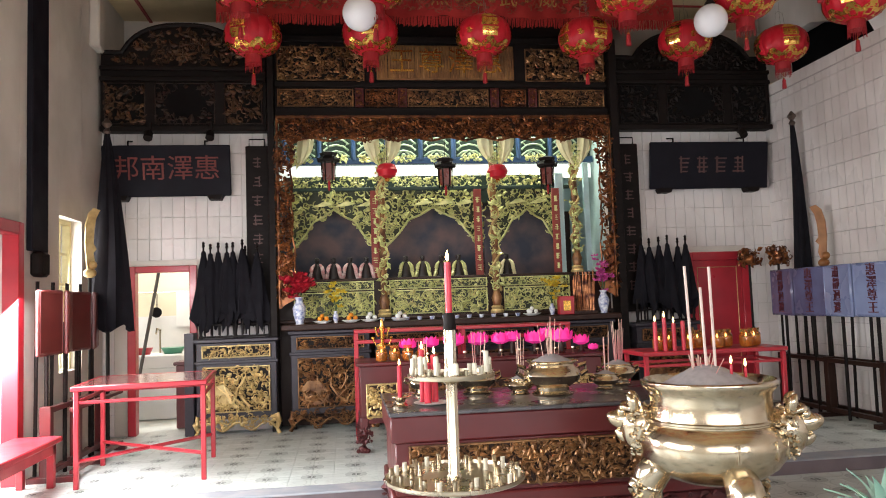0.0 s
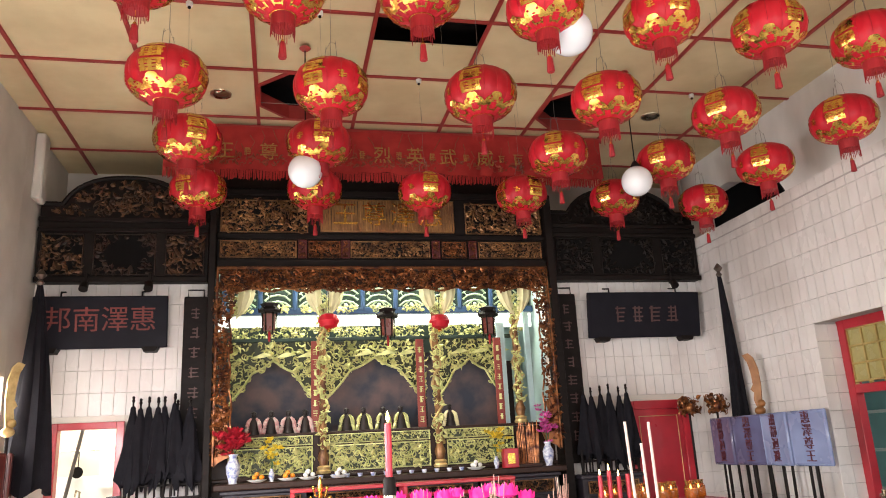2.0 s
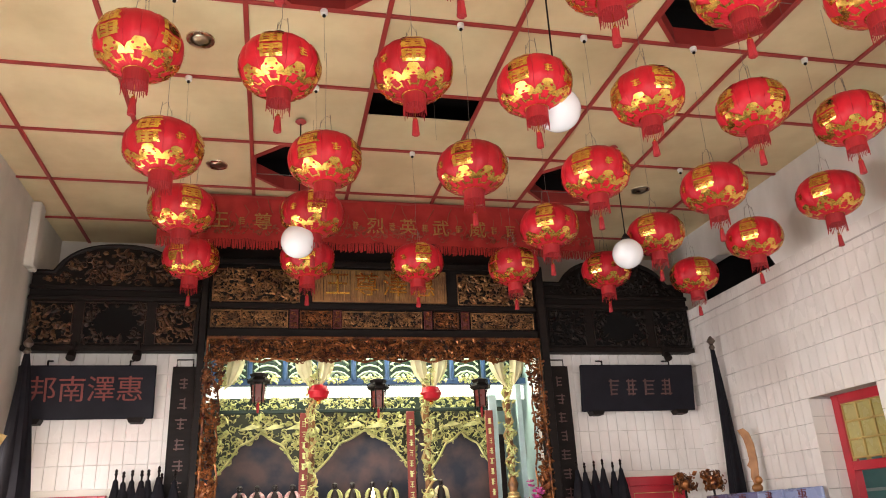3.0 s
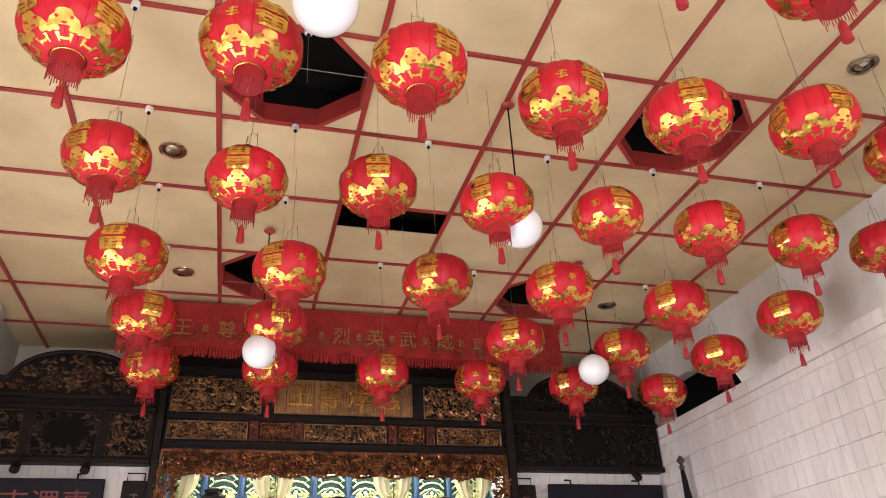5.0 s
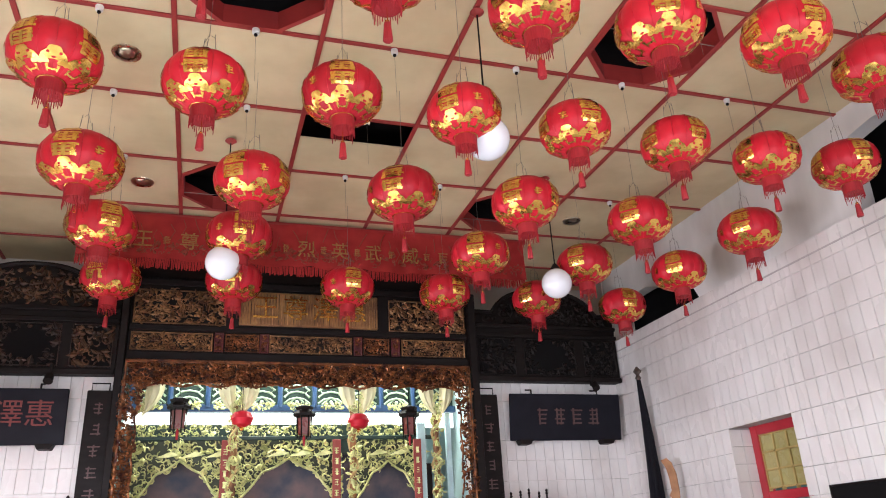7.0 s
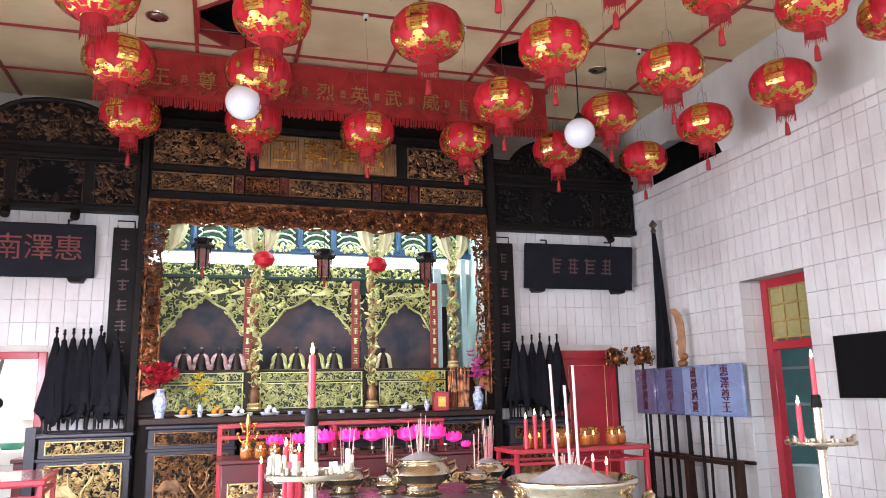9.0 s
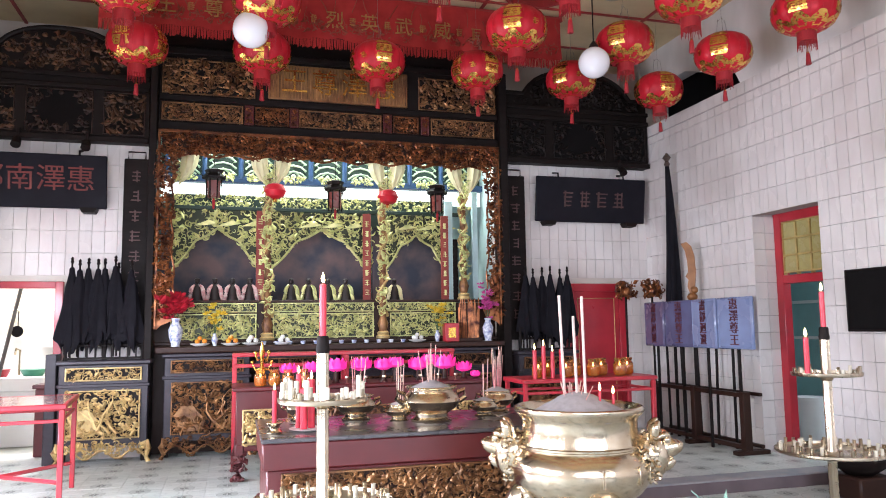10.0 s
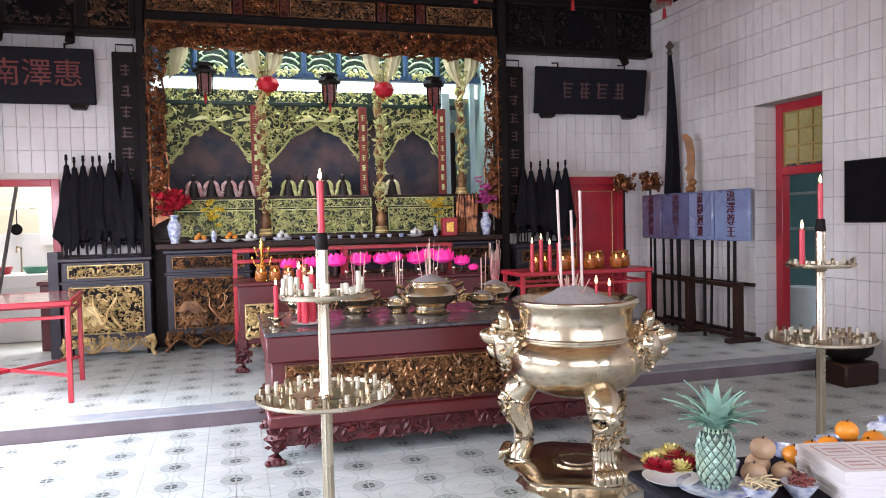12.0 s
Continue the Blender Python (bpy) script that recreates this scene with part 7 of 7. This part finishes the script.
bowl(1.86, 2.16, mat("dried_lily_strands", (0.66, 0.52, 0.3), 0.7, island=0.4), "small bowl heaped with dried lily strands", True)
bowl(1.99, 2.14, mat("dark_red_dates", (0.2, 0.05, 0.04), 0.5, island=0.4), "small bowl of dark red dates", False)
for x, y in ((2.08, 2.42), (2.2, 2.46), (2.4, 2.48), (2.44, 2.48), (1.92, 2.38)):
    tea_cup(x, y, 0.8)
t = thing("lidded_cup", "pale green lidded porcelain cup", "cup", at=(2.62, 2.44, 0.8))
part("cup_body", Geo().lathe([(0.03, 0), (0.045, 0.03), (0.05, 0.07), (0.048, 0.07)], 18), mat("celadon_glaze", (0.55, 0.66, 0.55), 0.2), t)
part("lid", Geo().lathe([(0.052, 0.07), (0.04, 0.085), (0.012, 0.092), (0.012, 0.1), (0.018, 0.108), (0.005, 0.114)], 18), M_PORCELAIN, t)
M_PAPER = mat("joss_paper_edge", (0.80, 0.76, 0.74), 0.8, other=(0.7, 0.62, 0.6), scale=8, stretch=(1, 1, 30), bump=0.4)
M_PRINT = mat("faded_red_print", (0.52, 0.33, 0.31), 0.8, other=(0.66, 0.52, 0.5), scale=18)
t = thing("joss_paper_stack", "thick stack of printed white joss paper", "paper", at=(2.38, 2.1, 0.8), turn=-14)
for k in range(5):
    part("sheaf", Geo().box(-0.3, -0.14, 0.02 * k, 0.3, 0.14, 0.02 * k + 0.0198, 0.001, pose(0.004 * (k % 2), 0.003 * (k % 3), 0, 0, 0, 0.6 * (k % 3))), M_PAPER, t)
for i in range(4):
    for j in range(2):
        x, y = -0.27 + 0.14 * i, -0.12 + 0.125 * j
        part("printed_mark", moved(Geo().box(0, 0, 0, 0.12, 0.006, 0.001, 0.0002).box(0, 0.1, 0, 0.12, 0.106, 0.001, 0.0002).box(0, 0.006, 0, 0.006, 0.1, 0.001, 0.0002).box(0.114, 0.006, 0, 0.12, 0.1, 0.001, 0.0002)
             .box(0.02, 0.03, 0, 0.1, 0.045, 0.001, 0.0002).box(0.02, 0.06, 0, 0.1, 0.075, 0.001, 0.0002), x, y, 0.0997), M_PRINT, t)

# ---- tiles of walls and floors ----
def floor_material():
    """Cement tile print: grey wheel medallions on a pale ground with interlaced lines, 0.4 m apart."""
    m = mat("patterned_cement_tile", (0.63, 0.67, 0.64), 0.4, other=(0.47, 0.51, 0.48), scale=2.2, amount=0.6, bump=0.08, piece=0.06, island=0.06)
    nt = m.node_tree
    nd, ln = nt.nodes, nt.links
    b = nd["Principled BSDF"]
    base = b.inputs["Base Color"].links[0].from_socket
    geo = nd.new("ShaderNodeNewGeometry")
    sep = nd.new("ShaderNodeSeparateXYZ")
    ln.new(geo.outputs["Position"], sep.inputs[0])

    def calc(op, a, c=None, d=None):
        n = nd.new("ShaderNodeMath")
        n.operation = op
        for i, v in enumerate((a, c, d)):
            if v is None:
                continue
            if isinstance(v, (int, float)):
                n.inputs[i].default_value = v
            else:
                ln.new(v, n.inputs[i])
        return n.outputs[0]
    fx = calc('SUBTRACT', calc('PINGPONG', calc('SUBTRACT', sep.outputs[0], 0.348 - 4.0), 0.2), 0.0)
    fy = calc('PINGPONG', calc('SUBTRACT', sep.outputs[1], 6.078 - 8.0), 0.2)
    r = calc('SQRT', calc('ADD', calc('MULTIPLY', fx, fx), calc('MULTIPLY', fy, fy)))
    ang = calc('ARCTAN2', fy, fx)
    spoke = calc('GREATER_THAN', calc('COSINE', calc('MULTIPLY', ang, 12)), 0.25)
    disc = calc('LESS_THAN', r, 0.098)
    ring = calc('LESS_THAN', calc('ABSOLUTE', calc('SUBTRACT', r, 0.095)), 0.006)
    hub = calc('MULTIPLY', calc('LESS_THAN', r, 0.042), calc('GREATER_THAN', calc('MINIMUM', fx, fy), 0.006))
    ex, ey = calc('SUBTRACT', 0.2, fx), calc('SUBTRACT', 0.2, fy)
    r2 = calc('SQRT', calc('ADD', calc('MULTIPLY', ex, ex), calc('MULTIPLY', ey, ey)))
    line = calc('LESS_THAN', calc('ABSOLUTE', calc('SUBTRACT', r2, 0.165)), 0.006)
    line = calc('MAXIMUM', line, calc('LESS_THAN', calc('ABSOLUTE', calc('SUBTRACT', calc('ADD', ex, ey), 0.07)), 0.005))
    mask = calc('MULTIPLY', disc, calc('ADD', 0.36, calc('MULTIPLY', spoke, 0.26)))
    mask = calc('MAXIMUM', mask, calc('MULTIPLY', ring, 0.6))
    mask = calc('MAXIMUM', mask, calc('MULTIPLY', line, 0.35))
    for fac, colour in ((mask, (0.20, 0.235, 0.22, 1)), (hub, (0.06, 0.07, 0.065, 1))):
        mix = nd.new("ShaderNodeMix")
        mix.data_type = 'RGBA'
        mix.inputs["B"].default_value = colour
        ln.new(fac, mix.inputs["Factor"])
        ln.new(base, mix.inputs["A"])
        base = mix.outputs["Result"]
    ln.new(base, b.inputs["Base Color"])
    return m


M_FLOORTILE = floor_material()


def tile_mesh(name, w, h, d, gap, material):
    """A tile in the xy plane with a chamfered edge, its face at z = 0."""
    a, c, b = w - gap, h - gap, min(0.0018, gap)
    vs = [(0, 0, -d), (a, 0, -d), (a, c, -d), (0, c, -d), (b, b, 0), (a - b, b, 0), (a - b, c - b, 0), (b, c - b, 0)]
    fs = [(4, 5, 6, 7), (0, 1, 5, 4), (1, 2, 6, 5), (2, 3, 7, 6), (3, 0, 4, 7)]
    return vs, fs


def tile_field(parent, name, base, nu, nv, w, h, d, gap, material, skip=None, near=None):
    """Tiles on the plane of base (its x along the rows, y up the columns). Those in the stretch near are single parts, the rest one mesh."""
    vs, fs = tile_mesh(name, w, h, d, gap, material)
    single = Geo().add(vs, fs).mesh(name, material, 0)
    rest, count = Geo(), 0
    q = random.Random(nu * nv)
    for i in range(nu):
        for j in range(nv):
            u, v = i * w, j * h
            if skip and skip(u + w / 2, v + h / 2):
                continue
            m = base @ pose(u, v, q.uniform(-0.0012, 0.0012), q.uniform(-0.12, 0.12), q.uniform(-0.12, 0.12), 0)
            if near and near(u, v) and count < 290:
                count += 1
                alike(name, single, parent, m)
            else:
                rest.add(vs, fs, m)
    if rest.v:
        me = bpy.data.meshes.new(name + "_rest")
        me.from_pydata(rest.v, [], rest.f)
        me.materials.append(material)
        ob = new(name, me)
        ob.parent = parent
        tagged(ob, kind="stuff")


# floors: tiles of 0.2 m, the medallion centres at their corners
tile_field(floor, "floor_tile", pose(0.348 - 16 * 0.2, 6.678 - 42 * 0.2, 0), 47, 42, 0.2, 0.2, 0.01, 0.0009, M_FLOORTILE,
           near=lambda u, v: 2.4 < u < 6.4 and 5.4 < v < 8.4)
tile_field(dais, "floor_tile", pose(0.348 - 16 * 0.2, 6.878 + 0.08, STEP), 47, 17, 0.2, 0.2, 0.01, 0.0009, M_FLOORTILE,
           near=lambda u, v: 1.6 < u < 6.0 and v < 2.6)
# right wall: wide glazed tiles in courses, left out at the doorway
right = bpy.data.objects["wall_right"]
tile_field(right, "wall_tile", Matrix(((0, 0, -1, XR), (-1, 0, 0, YB), (0, 1, 0, STEP), (0, 0, 0, 1))), 86, 16, 0.15, 0.28, 0.012, 0.0025, M_TILE,
           skip=lambda u, v: (2.34 < u < 3.49 and v < 2.95 - STEP) or v > 4.34, near=lambda u, v: 3.5 < u < 7.6 and 0.5 < v < 3.0)
reveal = Matrix(((1, 0, 0, XR + 0.02), (0, 0, -1, 7.848), (0, 1, 0, STEP), (0, 0, 0, 1)))
tile_field(right, "reveal_tile", reveal, 2, 14, 0.19, 0.2, 0.008, 0.004, M_TILE)
back = bpy.data.objects["wall_back"]
tile_field(back, "wall_tile", Matrix(((1, 0, 0, XL), (0, 0, -1, YB - 0.012), (0, 1, 0, STEP), (0, 0, 0, 1))), 15, 14, 0.145, 0.275, 0.008, 0.0025, M_TILE,
           skip=lambda u, v: 0.2 < u < 1.25 and v < 2.15, near=lambda u, v: v > 1.9)
tile_field(back, "wall_tile", Matrix(((1, 0, 0, 4.07), (0, 0, -1, YB - 0.012), (0, 1, 0, STEP), (0, 0, 0, 1))), 16, 14, 0.145, 0.275, 0.008, 0.0025, M_TILE,
           skip=lambda u, v: 0.93 < u < 1.9 and v < 2.15, near=lambda u, v: v > 1.9)
